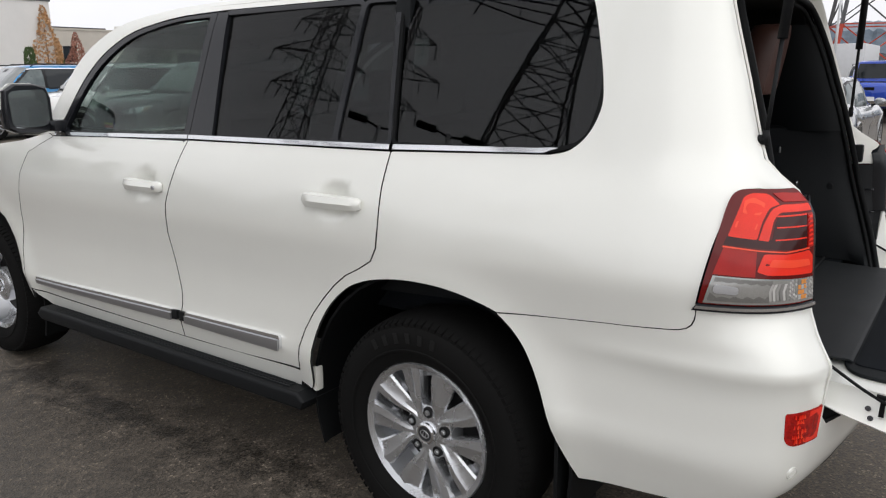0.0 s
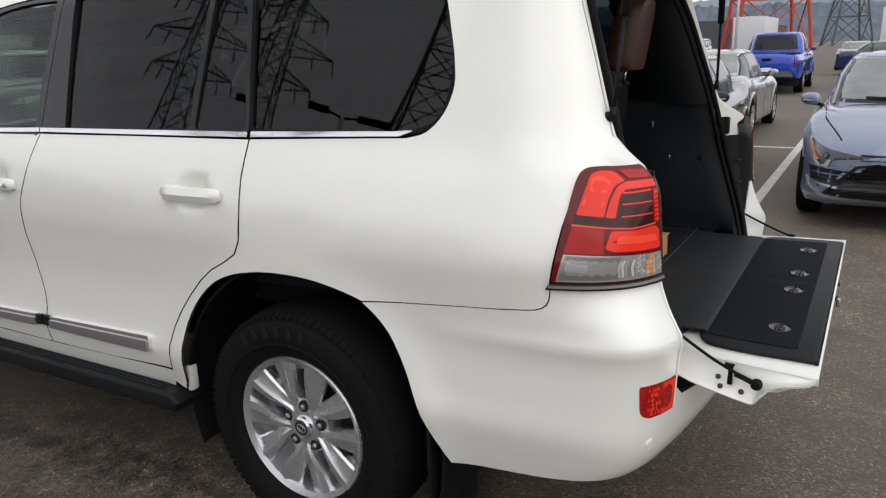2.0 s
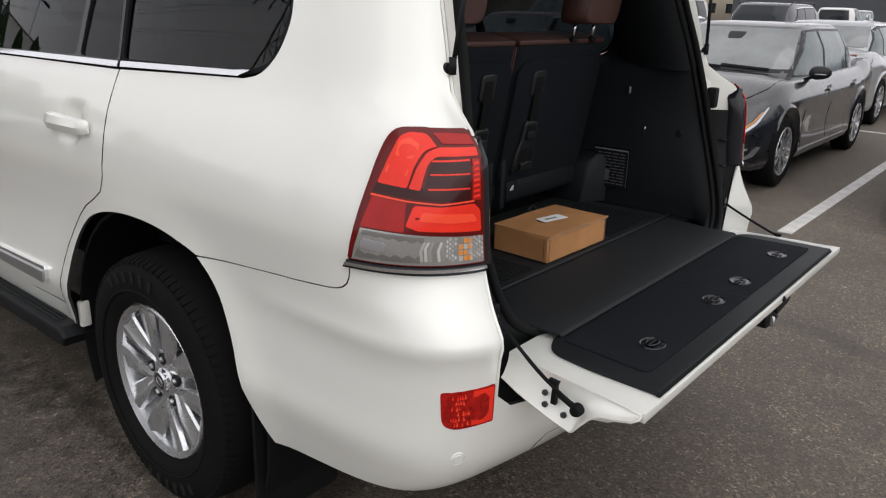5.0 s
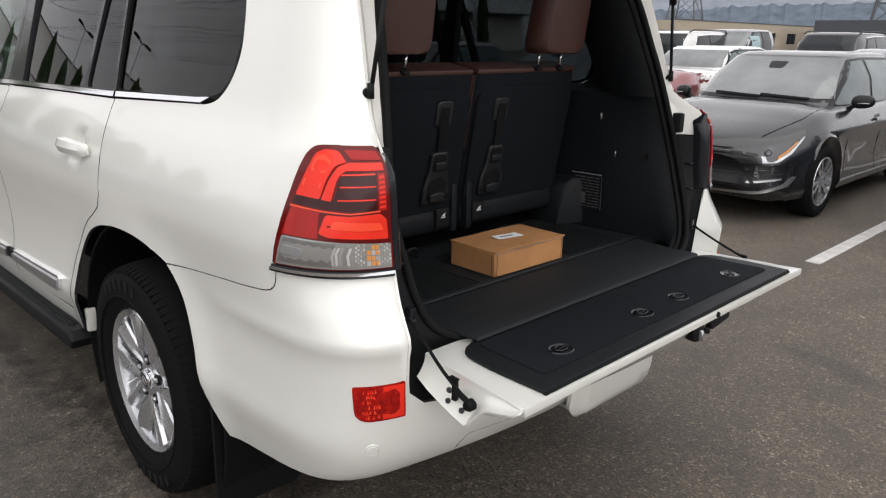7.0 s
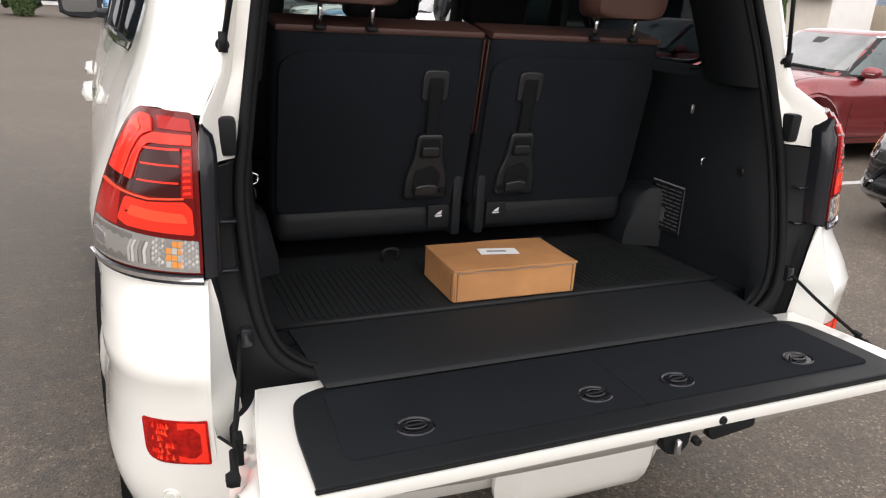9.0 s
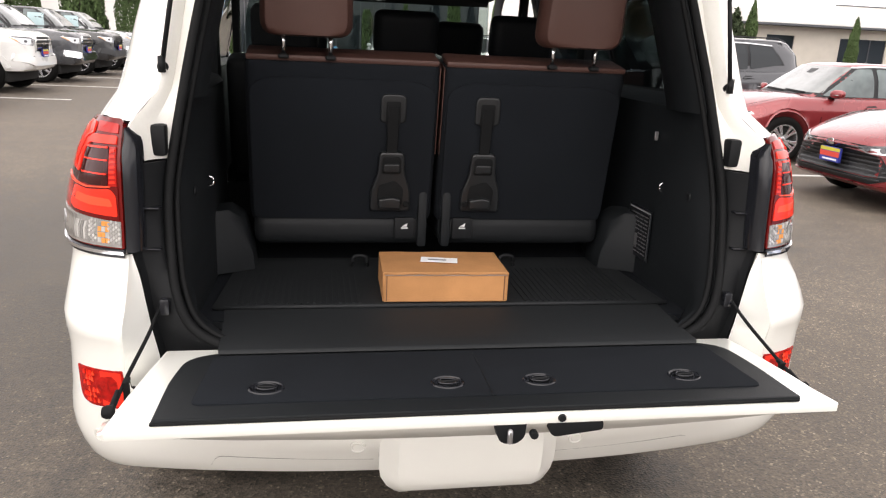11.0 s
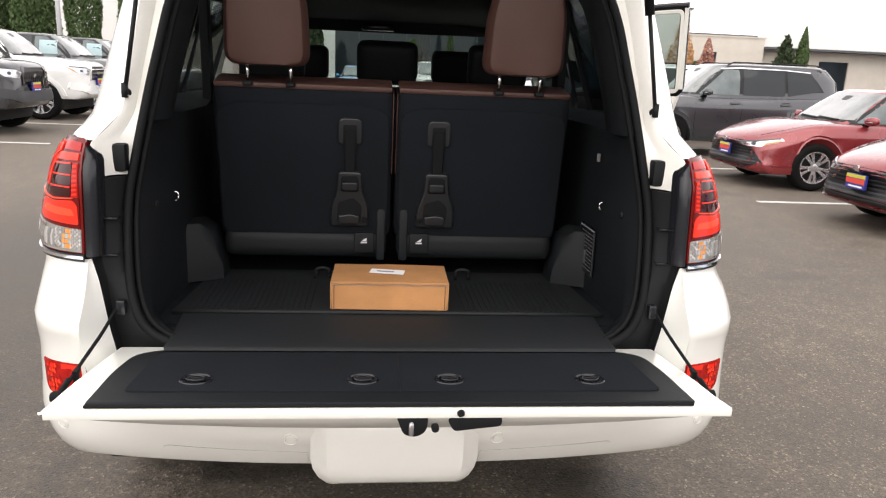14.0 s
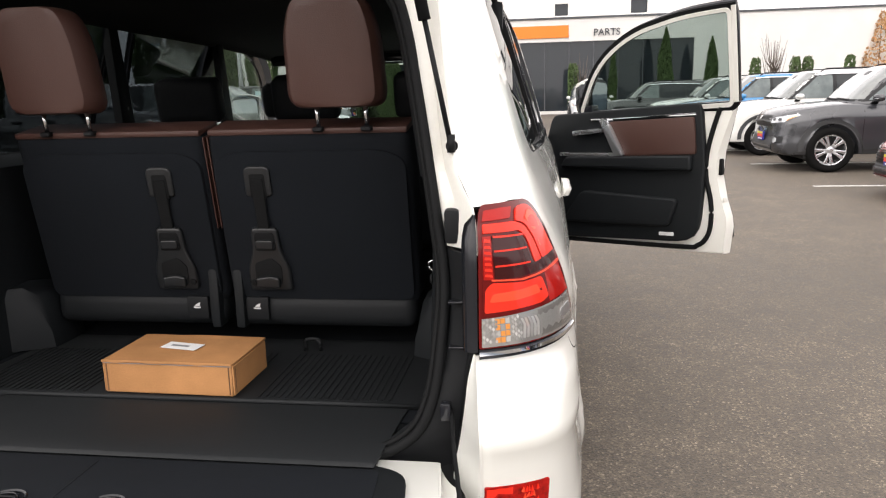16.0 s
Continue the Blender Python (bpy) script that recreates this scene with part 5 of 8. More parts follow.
# side walls of the load space and pillar trims
for sx in (-1, 1):
    wall = part("side_trim", thicken(loft([[(sx * a, y, z) for y, a in ((SEAL_Y(z) + 0.006, SEAL_X(z) - 0.004), (SEAL_Y(z) + 0.030, SEAL_X(z) - 0.016), (SEAL_Y(z) + 0.09, 0.632), (0.6, 0.625), (1.0, 0.64), (1.9, 0.78), (3.4, 0.80))] for z in (0.79, 0.83, 0.88, 0.94, 1.0, 1.06, 1.12, 1.18, 1.24, 1.315)] + [[(sx * a, y, 1.335) for y, a in ((SEAL_Y(1.335) + 0.006, 0.634), (SEAL_Y(1.335) + 0.03, 0.63), (0.42, 0.66), (0.6, 0.76), (1.0, 0.83), (1.9, 0.86), (3.4, 0.86))]]), 0.01), TRIM, suv, "black moulded side trim")
    part("pillar_trim", thicken(loft([[(sx * a, y, z) for y, a in ((SEAL_Y(z) + 0.006, SEAL_X(z) - 0.003), (SEAL_Y(z) + 0.03, SEAL_X(z) - 0.016), (SEAL_Y(z) + 0.09, SEAL_X(z) - 0.032), (SEAL_Y(z) + 0.21, SEAL_X(z) - 0.01), (SEAL_Y(z) + 0.30, SEAL_X(z) + 0.06))] for z in (1.31, 1.37, 1.43, 1.49, 1.55, 1.61, 1.67, 1.72)]), 0.008), TRIM, suv)
    for y in (0.90, 1.36, 2.32):
        part("pillar_trim", slab([(y + 0.05, 1.30), (y + 0.01, 1.79), (y + 0.07, 1.79), (y + 0.15, 1.30)] if y > 1 else [(y - 0.30, 1.30), (y - 0.28, 1.33), (y - 0.25, 1.33), (y - 0.24, 1.30)], "x", sx * 0.70, sx * 0.735, 0.008), TRIM, suv)
    bolster = loft([[(sx * (0.625 - (0.095 - 0.02 * f) * d), y + 0.05 * d, 0.797 + h) for d, h in ((0, 0), (0, top), (0.35, top), (0.75, top - 0.03), (1.0, 0.05), (1.05, 0))] for y, f, top in ((0.575, 0, 0.155), (0.59, 0, 0.18), (0.68, 0, 0.185), (0.74, 1, 0.17))], close=True)
    part("corner_bolster", bolster, TRIM, suv, "black moulded corner bolster")
    part("tie_hook", tube(spline3([(sx * 0.618, 0.43, 1.105), (sx * 0.606, 0.43, 1.10), (sx * 0.606, 0.43, 1.085), (sx * 0.618, 0.43, 1.08)], 3), 0.0025, 6), CHROME, wall)
    part("trim_button", moved(lathe([(0.001, 0.005), (0.010, 0.004), (0.013, 0.0)], 14), Matrix.Translation((sx * 0.632, 0.31, 1.09)) @ Matrix.Diagonal((-sx, 1, 1, 1))), BLACK, wall)
    part("belt_buckle", block((min(sx * 0.61, sx * 0.62), 0.505, 1.215), (max(sx * 0.61, sx * 0.62), 0.511, 1.24), 0.001, 1), STEEL, wall) if sx > 0 else None
# printed notice on the wall
card = part("notice_label", block((0.6175, 0.485, 0.855), (0.6205, 0.635, 1.01)), GLOSS_BLACK, suv, "black notice label with pale print")
mark = random.Random(17)
for k in range(11):
    y = 0.500
    while y < 0.615:
        w = mark.uniform(0.010, 0.032)
        if not (k in (5, 6, 7) and y > 0.555):
            part("print_bar", block((0.6165, y, 0.984 - 0.0115 * k), (0.6175, min(y + w, 0.622), 0.9875 - 0.0115 * k)), NOTICE_INK, card)
        y += w + 0.006
part("print_bar", block((0.6162, 0.49, 0.9985), (0.6175, 0.63, 1.0025)), INK, card)
part("print_block", block((0.6162, 0.562, 0.885), (0.6175, 0.615, 0.925), 0.0005, 1), NOTICE_INK, card)
part("print_bar", block((0.6162, 0.488, 0.862), (0.6175, 0.490, 0.995)), NOTICE_INK, card)

# ---- seats ----
def seat_row(y, z, lean, cloth, wide, tall, name, label, x, thick=0.12, head=None):
    """A seat back that leans, as a rounded slab; its foot at height z."""
    m = Matrix.Translation((x, y, z)) @ pose(0, 0, 0, lean)
    back = part(name, moved(block((-wide / 2, 0, 0), (wide / 2, thick, tall), 0.035, 3), m), cloth, suv, label)
    return back, m


for sx in (-1, 1):
    back, m = seat_row(0.668, 0.925, 10.4, CARPET, 0.535, 0.485, "third_row_seat", "third-row seat with black back and brown leather top", sx * 0.2725)
    part("leather_top", moved(block((-0.262, 0.004, 0.474), (0.262, 0.125, 0.491), 0.007, 2), m), LEATHER, back, "brown leather")
    part("leather_edge", moved(block((-sx * 0.2665 - 0.0014, 0.010, 0.22), (-sx * 0.2665 + 0.0014, 0.12, 0.47), 0.0005, 1), m), LEATHER, back)
    part("back_board", moved(slab(round_poly([(-0.255, 0.02), (0.255, 0.02), (0.255, 0.41), (0.20, 0.435), (-0.20, 0.435), (-0.255, 0.41)], 0.03), "y", -0.008, 0.01, 0.004), m), CARPET, back)
    part("cushion", block((sx * 0.015 if sx > 0 else -0.53, 0.655, 0.862), (0.53 if sx > 0 else -0.015, 1.05, 0.955), 0.035, 3), BLACK_LEATHER, back, "black leather seat cushion")
    # headrest on two chrome posts
    hx = sx * 0.372
    rest = []
    for y, k in ((-0.055, 0.72), (-0.05, 0.86), (-0.03, 0.97), (0.0, 1.0), (0.03, 0.97), (0.05, 0.86), (0.055, 0.72)):
        rest.append([(hx + a * k, 0.545 + y - 0.17 * (b + 0.13) + 0.02, 1.585 + b * (0.9 + 0.1 * k)) for a, b in round_poly([(-0.122, -0.128), (0.122, -0.128), (0.116, 0.05), (0.088, 0.13), (-0.088, 0.13), (-0.116, 0.05)], [0.045, 0.045, 0.06, 0.06, 0.06, 0.06], 5)])
    part("headrest", loft(rest, close=True), LEATHER, back, "brown leather headrest")
    for px in (-0.062, 0.062):
        part("headrest_post", tube([(hx + px, 0.585, 1.40), (hx + px, 0.573, 1.475)], 0.006, 10), CHROME, back)
        part("post_sleeve", block((hx + px - 0.014, 0.568, 1.398), (hx + px + 0.014, 0.60, 1.412), 0.004, 1), BLACK, back)
    # folding strap with its plastic guides
    cx = sx * 0.138
    strap = part("fold_strap", moved(block((cx - sx * 0.2755 - 0.016, -0.0195, 0.21), (cx - sx * 0.2755 + 0.016, -0.0125, 0.365), 0.002, 1), m), SEAL, back, "black fold strap")
    o = cx - sx * 0.2755
    guide = part("strap_guide", moved(slab(round_poly([(o - 0.036, 0.318), (o + 0.036, 0.318), (o + 0.036, 0.398), (o - 0.036, 0.398)], [0.010, 0.010, 0.020, 0.020]), "y", -0.015, 0.004, 0.005, 3), m), GUIDE, back, "satin black strap guide")
    # darker plate stands in for the shaded slot
    part("guide_slot", moved(slab(round_poly([(o - 0.022, 0.312), (o + 0.022, 0.312), (o + 0.020, 0.378), (o - 0.020, 0.378)], 0.006), "y", -0.0165, -0.0145, 0.0008), m), SEAL, guide)
    part("latch_cover", moved(slab(round_poly([(o - 0.060, 0.05), (o + 0.060, 0.05), (o + 0.058, 0.115), (o + 0.040, 0.165), (o + 0.036, 0.232), (o - 0.036, 0.232), (o - 0.040, 0.165), (o - 0.058, 0.115)], 0.014), "y", -0.022, 0.006, 0.007, 3), m), GUIDE, back, "black plastic latch cover")
    # window and pocket: darker plates with the shade of hollows in their colour
    part("strap_window", moved(slab(round_poly([(o - 0.029, 0.168), (o + 0.029, 0.168), (o + 0.026, 0.220), (o - 0.026, 0.220)], 0.010), "y", -0.0245, -0.0215, 0.001), m), SEAL, back)
    part("strap_tab", moved(slab(round_poly([(o - 0.024, 0.174), (o + 0.024, 0.174), (o + 0.024, 0.200), (o - 0.024, 0.200)], 0.008), "y", -0.031, -0.022, 0.004, 3), m), GUIDE, back)
    part("latch_pocket", moved(slab(round_poly([(o - 0.040, 0.068), (o + 0.034, 0.068), (o + 0.038, 0.122), (o + 0.012, 0.148), (o - 0.036, 0.132)], 0.010), "y", -0.0245, -0.0215, 0.001), m), SEAL, back)
    part("latch_hook", moved(slab(round_poly([(o - 0.035, 0.064), (o + 0.030, 0.064), (o + 0.030, 0.092), (o + 0.004, 0.098), (o - 0.035, 0.092)], 0.006), "y", -0.036, -0.02, 0.005, 3), m), GUIDE, back)
    part("cover_screw", moved(lathe([(0.001, -0.026), (0.007, -0.026), (0.0095, -0.023), (0.0095, -0.02)], 14, "y", centre=(o - sx * 0.047, 0, 0.075)), m), SEAL, back)
    part("hinge_tower", block((min(sx * 0.022, sx * 0.05), 0.64, 0.86), (max(sx * 0.022, sx * 0.05), 0.70, 1.035), 0.010, 2), TRIM, back)
    rel = part("release_button", block((sx * 0.088 - 0.031, 0.643, 0.885), (sx * 0.088 + 0.031, 0.665, 0.950), 0.005, 2), BLACK, back, "black release button with a white symbol")
    part("symbol", block((sx * 0.088 - 0.011, 0.6415, 0.917), (sx * 0.088 + 0.009, 0.6428, 0.921)), WHITE_INK, rel)
    part("symbol", slab([(sx * 0.088 - 0.009, 0.923), (sx * 0.088 + 0.006, 0.923), (sx * 0.088 + 0.009, 0.934), (sx * 0.088 - 0.001, 0.929)], "y", 0.6415, 0.6428), WHITE_INK, rel)

# second and first row, mostly hidden in the dark
for y, z, w, tall, xs in ((1.55, 0.90, 0.46, 0.48, (-0.46, 0.0, 0.46)), (2.52, 0.90, 0.46, 0.48, (-0.40, 0.40))):
    for x in xs:
        back, m = seat_row(y, z, 12, BLACK_LEATHER, w - 0.02, tall, "second_row_seat" if y < 2 else "front_seat", "black leather seat", x, 0.14)
        part("cushion", block((x - w / 2 + 0.01, y + 0.05, z - 0.17), (x + w / 2 - 0.01, y + 0.60, z + 0.02), 0.05, 3), BLACK_LEATHER, back)
        part("headrest", moved(block((-0.125, 0.0, tall + 0.03), (0.125, 0.10, tall + 0.20), 0.04, 3), m), BLACK_LEATHER, back)
        for px in (-0.06, 0.06):
            part("headrest_post", moved(tube([(px, 0.05, tall - 0.02), (px, 0.05, tall + 0.06)], 0.006, 8), m), CHROME, back)
dash = part("dashboard", thicken(loft([[(x, y - 0.05 * abs(x) ** 2, z) for x in (-0.82, -0.4, 0, 0.4, 0.82)] for y, z in ((3.08, 0.80), (3.05, 1.08), (3.12, 1.20), (3.35, 1.25), (3.62, 1.25))]), 0.02), TRIM, suv)
part("steering_wheel", tube([(-0.40 + 0.185 * math.cos(a), 2.98 - 0.07 * math.sin(a), 1.13 + 0.17 * math.sin(a)) for a in [math.pi * 2 * k / 28 for k in range(29)]], 0.016, 10), BLACK_LEATHER, dash, "black leather steering wheel")
part("steering_hub", block((-0.46, 2.98, 1.07), (-0.34, 3.05, 1.19), 0.03, 3), TRIM, dash)
part("screen", block((-0.15, 3.03, 1.02), (0.15, 3.05, 1.18), 0.01, 2), GLOSS_BLACK, dash)
part("rear_view_mirror", block((-0.10, 3.10, 1.70), (0.10, 3.13, 1.752), 0.012, 2), GLOSS_BLACK, suv)

# ---- upper tailgate, raised ----
gm = Matrix.Translation((0, 0.40, 1.865)) @ pose(0, 0, 0, -30)  # its length runs to the rear (-y)
lid = part("upper_tailgate", moved(slab(round_poly([(-0.60, 0.02), (-0.70, -0.55), (-0.66, -0.72), (0.66, -0.72), (0.70, -0.55), (0.60, 0.02)], [0.05, 0.1, 0.12, 0.12, 0.1, 0.05]), "z", -0.005, 0.035, 0.012, 3), gm), PAINT, suv, "raised white upper tailgate with black lining")
part("lid_lining", moved(slab(round_poly([(-0.57, 0.0), (-0.665, -0.54), (-0.62, -0.69), (0.62, -0.69), (0.665, -0.54), (0.57, 0.0)], [0.05, 0.1, 0.12, 0.12, 0.1, 0.05]), "z", -0.03, -0.004, 0.01, 3), gm), TRIM, lid, "black lining")
lid_glass = part("rear_screen", moved(slab(round_poly([(-0.52, -0.10), (-0.60, -0.56), (0.60, -0.56), (0.52, -0.10)], 0.06), "z", -0.0325, -0.0305), gm), GLOSS_BLACK, lid, "dark glass")
part("spoiler", moved(slab([(-0.58, 0.03), (-0.60, 0.10), (0.60, 0.10), (0.58, 0.03)], "z", 0.0, 0.03, 0.01), gm), PAINT, lid)

# ---- inside of the open front door ----
fd = front


def inner(name, poly, x0, x1, mat, bevel=0.006, label="", seg=2):
    return part(name, slab(poly, "x", x0, x1, bevel, seg), mat, fd, label)


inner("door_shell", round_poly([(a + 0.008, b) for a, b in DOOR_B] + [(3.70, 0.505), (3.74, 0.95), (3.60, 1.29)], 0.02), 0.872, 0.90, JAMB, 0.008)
inner("door_lining", round_poly([(2.575, 1.33), (2.555, 1.05), (2.565, 0.86), (2.60, 0.555), (3.64, 0.535), (3.68, 1.0), (3.57, 1.31)], [0.03, 0.1, 0.1, 0.13, 0.05, 0.1, 0.05]), 0.835, 0.875, TRIM, 0.012, "black door lining", 3)
inner("leather_insert", round_poly([(2.61, 1.255), (2.60, 1.05), (3.10, 1.045), (3.22, 1.25)], 0.02), 0.822, 0.84, LEATHER, 0.006, "brown leather insert")
inner("wood_strip", round_poly([(2.60, 1.275), (2.60, 1.262), (3.28, 1.258), (3.28, 1.272)], 0.002), 0.826, 0.842, CHROME, 0.002)
inner("grab_handle", round_poly([(3.155, 1.27), (3.205, 1.27), (3.10, 1.05), (3.04, 1.05)], 0.015), 0.79, 0.83, ALLOY, 0.008, "silver grab handle")
inner("handle_base", round_poly([(3.06, 1.065), (3.50, 1.075), (3.50, 1.055), (3.06, 1.045)], 0.004), 0.80, 0.838, ALLOY, 0.004)
inner("inner_pull", round_poly([(3.19, 1.215), (3.40, 1.205), (3.40, 1.175), (3.19, 1.19)], 0.01), 0.80, 0.838, ALLOY, 0.004)
inner("armrest", round_poly([(2.62, 1.045), (3.45, 1.05), (3.5, 0.98), (2.62, 0.96)], 0.02), 0.79, 0.84, TRIM, 0.015, "", 3)
inner("map_pocket", round_poly([(2.70, 0.80), (3.35, 0.84), (3.5, 0.64), (2.76, 0.64)], 0.04), 0.80, 0.84, TRIM, 0.015, "", 3)
inner("door_lamp", round_poly([(2.74, 0.605), (2.83, 0.605), (2.83, 0.585), (2.74, 0.585)], 0.004), 0.828, 0.8365, PAPER, 0.002)
for z in (0.62, 0.70, 0.78):
    part("door_edge_plug", lathe([(0.001, -0.003), (0.010, -0.003), (0.012, 0.0)], 12, "y", centre=(0.90, 2.462, z)), SEAL, fd) if z < 0.65 else part("door_edge_step", block((0.875, 2.462, z), (0.92, 2.468, z + 0.03), 0.004, 1), JAMB, fd)
part("door_latch", block((0.885, 2.478, 0.93), (0.915, 2.50, 1.02), 0.006, 2), SEAL, fd)
part("door_seal", tube(spline3([(0.866, 2.47, 1.32), (0.866, 2.515, 1.20), (0.866, 2.555, 1.05), (0.866, 2.56, 0.92), (0.866, 2.535, 0.80), (0.866, 2.53, 0.70), (0.866, 2.548, 0.60), (0.866, 2.61, 0.535), (0.866, 2.74, 0.520), (0.866, 3.6, 0.518)], 6), 0.014, 8), SEAL, fd, "black rubber door seal")
inner_frame = fine([(a, b) for a, b in GLASS_F], 0.05)
edge_in, edge_out = grown(inner_frame, 0.020), grown(inner_frame, 0.044)
ring("frame_lining", inner_frame, edge_in, JAMB, fd, 1, -0.020, 0.026, "white painted frame edge")
ring("frame_seal", edge_in, squared(edge_out, 0.044), SEAL, fd, 1, -0.022, 0.014, "black rubber frame seal")
ring("glass_run", grown(inner_frame, -0.004), grown(inner_frame, 0.003), SEAL, fd, 1, -0.033, 0.006)
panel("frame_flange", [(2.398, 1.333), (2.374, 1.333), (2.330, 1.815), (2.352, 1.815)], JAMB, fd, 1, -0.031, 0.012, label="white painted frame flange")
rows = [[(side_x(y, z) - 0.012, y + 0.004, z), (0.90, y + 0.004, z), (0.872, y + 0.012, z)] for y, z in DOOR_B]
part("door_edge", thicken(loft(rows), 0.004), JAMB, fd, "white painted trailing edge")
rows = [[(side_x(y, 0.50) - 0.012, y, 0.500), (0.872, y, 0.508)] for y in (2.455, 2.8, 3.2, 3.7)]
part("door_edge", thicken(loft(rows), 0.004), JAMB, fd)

# ahead of the rear wheels the body runs a touch to the left
def askew(v):
    k = max(v.y - 0.9, 0.0)
    v.x -= 0.016 * k
    v.y -= 0.013 * k


done = set()
for ob in suv.children_recursive:
    if ob.name.startswith("wheel") and not ob.name.startswith("wheel_house"):
        loc = ob.location.copy()
        askew(loc)
        ob.location = loc
    elif ob.type == "MESH" and ob.parent.name.split(".")[0] not in ("wheel", "tyre") and ob.data.name not in done:
        done.add(ob.data.name)
        for v in ob.data.vertices:
            askew(v.co)

# ---- the parcel in the load space ----
box_m = LEAN @ Matrix.Translation((-0.010, 0.415, 0.7985)) @ pose(0, 0, 0, 0, 0, -1.2)
carton = thing("cardboard_box", "worn brown cardboard box with a white label on top", "box", box_m)
walls = block((-0.163, -0.097, 0.0), (0.163, 0.097, 0.079), 0.002, 1)
part("carton", walls, CARDBOARD, carton)
lid_bm = loft([[(x, y, 0.0805 + 0.004 * (1 - (x / 0.165) ** 2) * (1 if abs(y) < 0.09 else 0.5) + 0.002 * noise.noise((x * 9, y * 9, 3))) for y in (-0.1, -0.06, 0, 0.06, 0.1)] for x in (-0.166, -0.12, -0.06, 0, 0.06, 0.12, 0.166)])
part("lid_flap", thicken(lid_bm, 0.004), CARDBOARD, carton)
part("side_flap", block((-0.1665, -0.096, 0.002), (-0.163, 0.096, 0.076), 0.001, 1), CARDBOARD, carton)
part("side_flap", block((0.163, -0.094, 0.002), (0.1665, 0.096, 0.074), 0.001, 1), CARDBOARD, carton)
lab = part("paper_label", moved(block((-0.050, -0.022, 0), (0.050, 0.022, 0.001)), Matrix.Translation((-0.008, -0.002, 0.0872)) @ pose(0, 0, 0, 0, 0, -9)), PAPER, carton, "creased white paper label")
part("print_bar", moved(block((-0.03, -0.006, 0.001), (0.02, 0.004, 0.0016)), Matrix.Translation((-0.008, -0.002, 0.0872)) @ pose(0, 0, 0, 0, 0, -9)), INK, lab)
for e in (-1, 1):
    part("corner_slit", block((min(e * 0.1545, e * 0.1570), -0.0982, 0.004), (max(e * 0.1545, e * 0.1570), -0.0970, 0.072)), SLIT, carton)
    part("corner_slit", block((min(e * 0.1662, e * 0.1670), -0.086, 0.006), (max(e * 0.1662, e * 0.1670), -0.0835, 0.070)), SLIT, carton)
part("seam", block((-0.162, -0.0985, 0.0735), (0.162, -0.0972, 0.0752)), INK, carton)
part("torn_edge", thicken(loft([[(x, -0.1005 - 0.002 * abs(math.sin(x * 90)), z) for z in (0.078 + 0.002 * math.sin(x * 60), 0.0835)] for x in [-0.164 + 0.0164 * k for k in range(21)]]), 0.0015), CARDBOARD, carton)

# ---- ground, bay lines ----
g = bmesh.new()
bmesh.ops.create_grid(g, x_segments=8, y_segments=8, size=1200)
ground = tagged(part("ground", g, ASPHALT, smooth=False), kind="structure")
bays = thing("bay_markings", kind="structure", label="", category="")


def line_mark(x0, x1, y, w=0.1):
    part("bay_line", block((x0, y - w / 2, 0.0), (x1, y + w / 2, 0.005)), LINE, bays)


for y in (-6.1, -2.75, 0.68, 3.85, 7.1, 10.4, 13.9, 17.2, 20.5):
    line_mark(3.6 if y == 0.68 else 4.85, 9.6, y)
    line_mark(9.6, 14.5, y)
for y in (7.4, 11.0, 14.6, 18.3, 21.9):
    line_mark(-11.5, -5.3, y)
part("bay_line", block((9.55, -9, 0), (9.65, 22, 0.004)), LINE, bays)

# ---- parked vehicles ----
from mathutils import bvhtree

# pale, blotchy bases: reflected sky put into the windscreen and side glass colour
CAR_GLASS = shade("car_glass", (0.15, 0.162, 0.160), 0.04, coat=0.8, spec=0.9, grain=0.5, scale=18, fine=4)
SIDE_GLASS = shade("side_window_glass", (0.105, 0.128, 0.130), 0.03, spec=0.5, grain=0.4, scale=22, fine=6)
DARK_PANE = shade("privacy_glass", (0.016, 0.020, 0.023), 0.03, spec=0.4)
FLAT_BLACK = shade("satin_black_trim", (0.010, 0.0105, 0.012), 0.35, spec=0.3)
SHEET = shade("window_price_sheet", (0.34, 0.46, 0.48), 0.6, grain=0.12, scale=300)
WELL = shade("wheel_well", (0.008, 0.008, 0.008), 0.9)
GRILLE = shade("grille_black", (0.01, 0.01, 0.011), 0.4, grain=0.3, scale=400, bump=0.8, fine=70)
HEADLAMP = shade("headlamp_glass", (0.55, 0.57, 0.59), 0.10, 0.45, 1.0, 0.35, 120, 0.0, 60)
LAMP_DARK = shade("lamp_dark", (0.03, 0.03, 0.035), 0.1, 0.2, 1.0)
PLASTIC_GREY = shade("grey_cladding", (0.03, 0.031, 0.033), 0.6, grain=0.1)
PLATE_Y, PLATE_R, PLATE_B = shade("plate_yellow", (0.55, 0.5, 0.05), 0.5), shade("plate_red", (0.6, 0.06, 0.04), 0.5), shade("plate_blue", (0.03, 0.04, 0.28), 0.5)


def paint(name, c, metal=0.35):
    return shade(name, c, 0.30, metal, 1.0, 0.02, 25, 0.0, 3000)


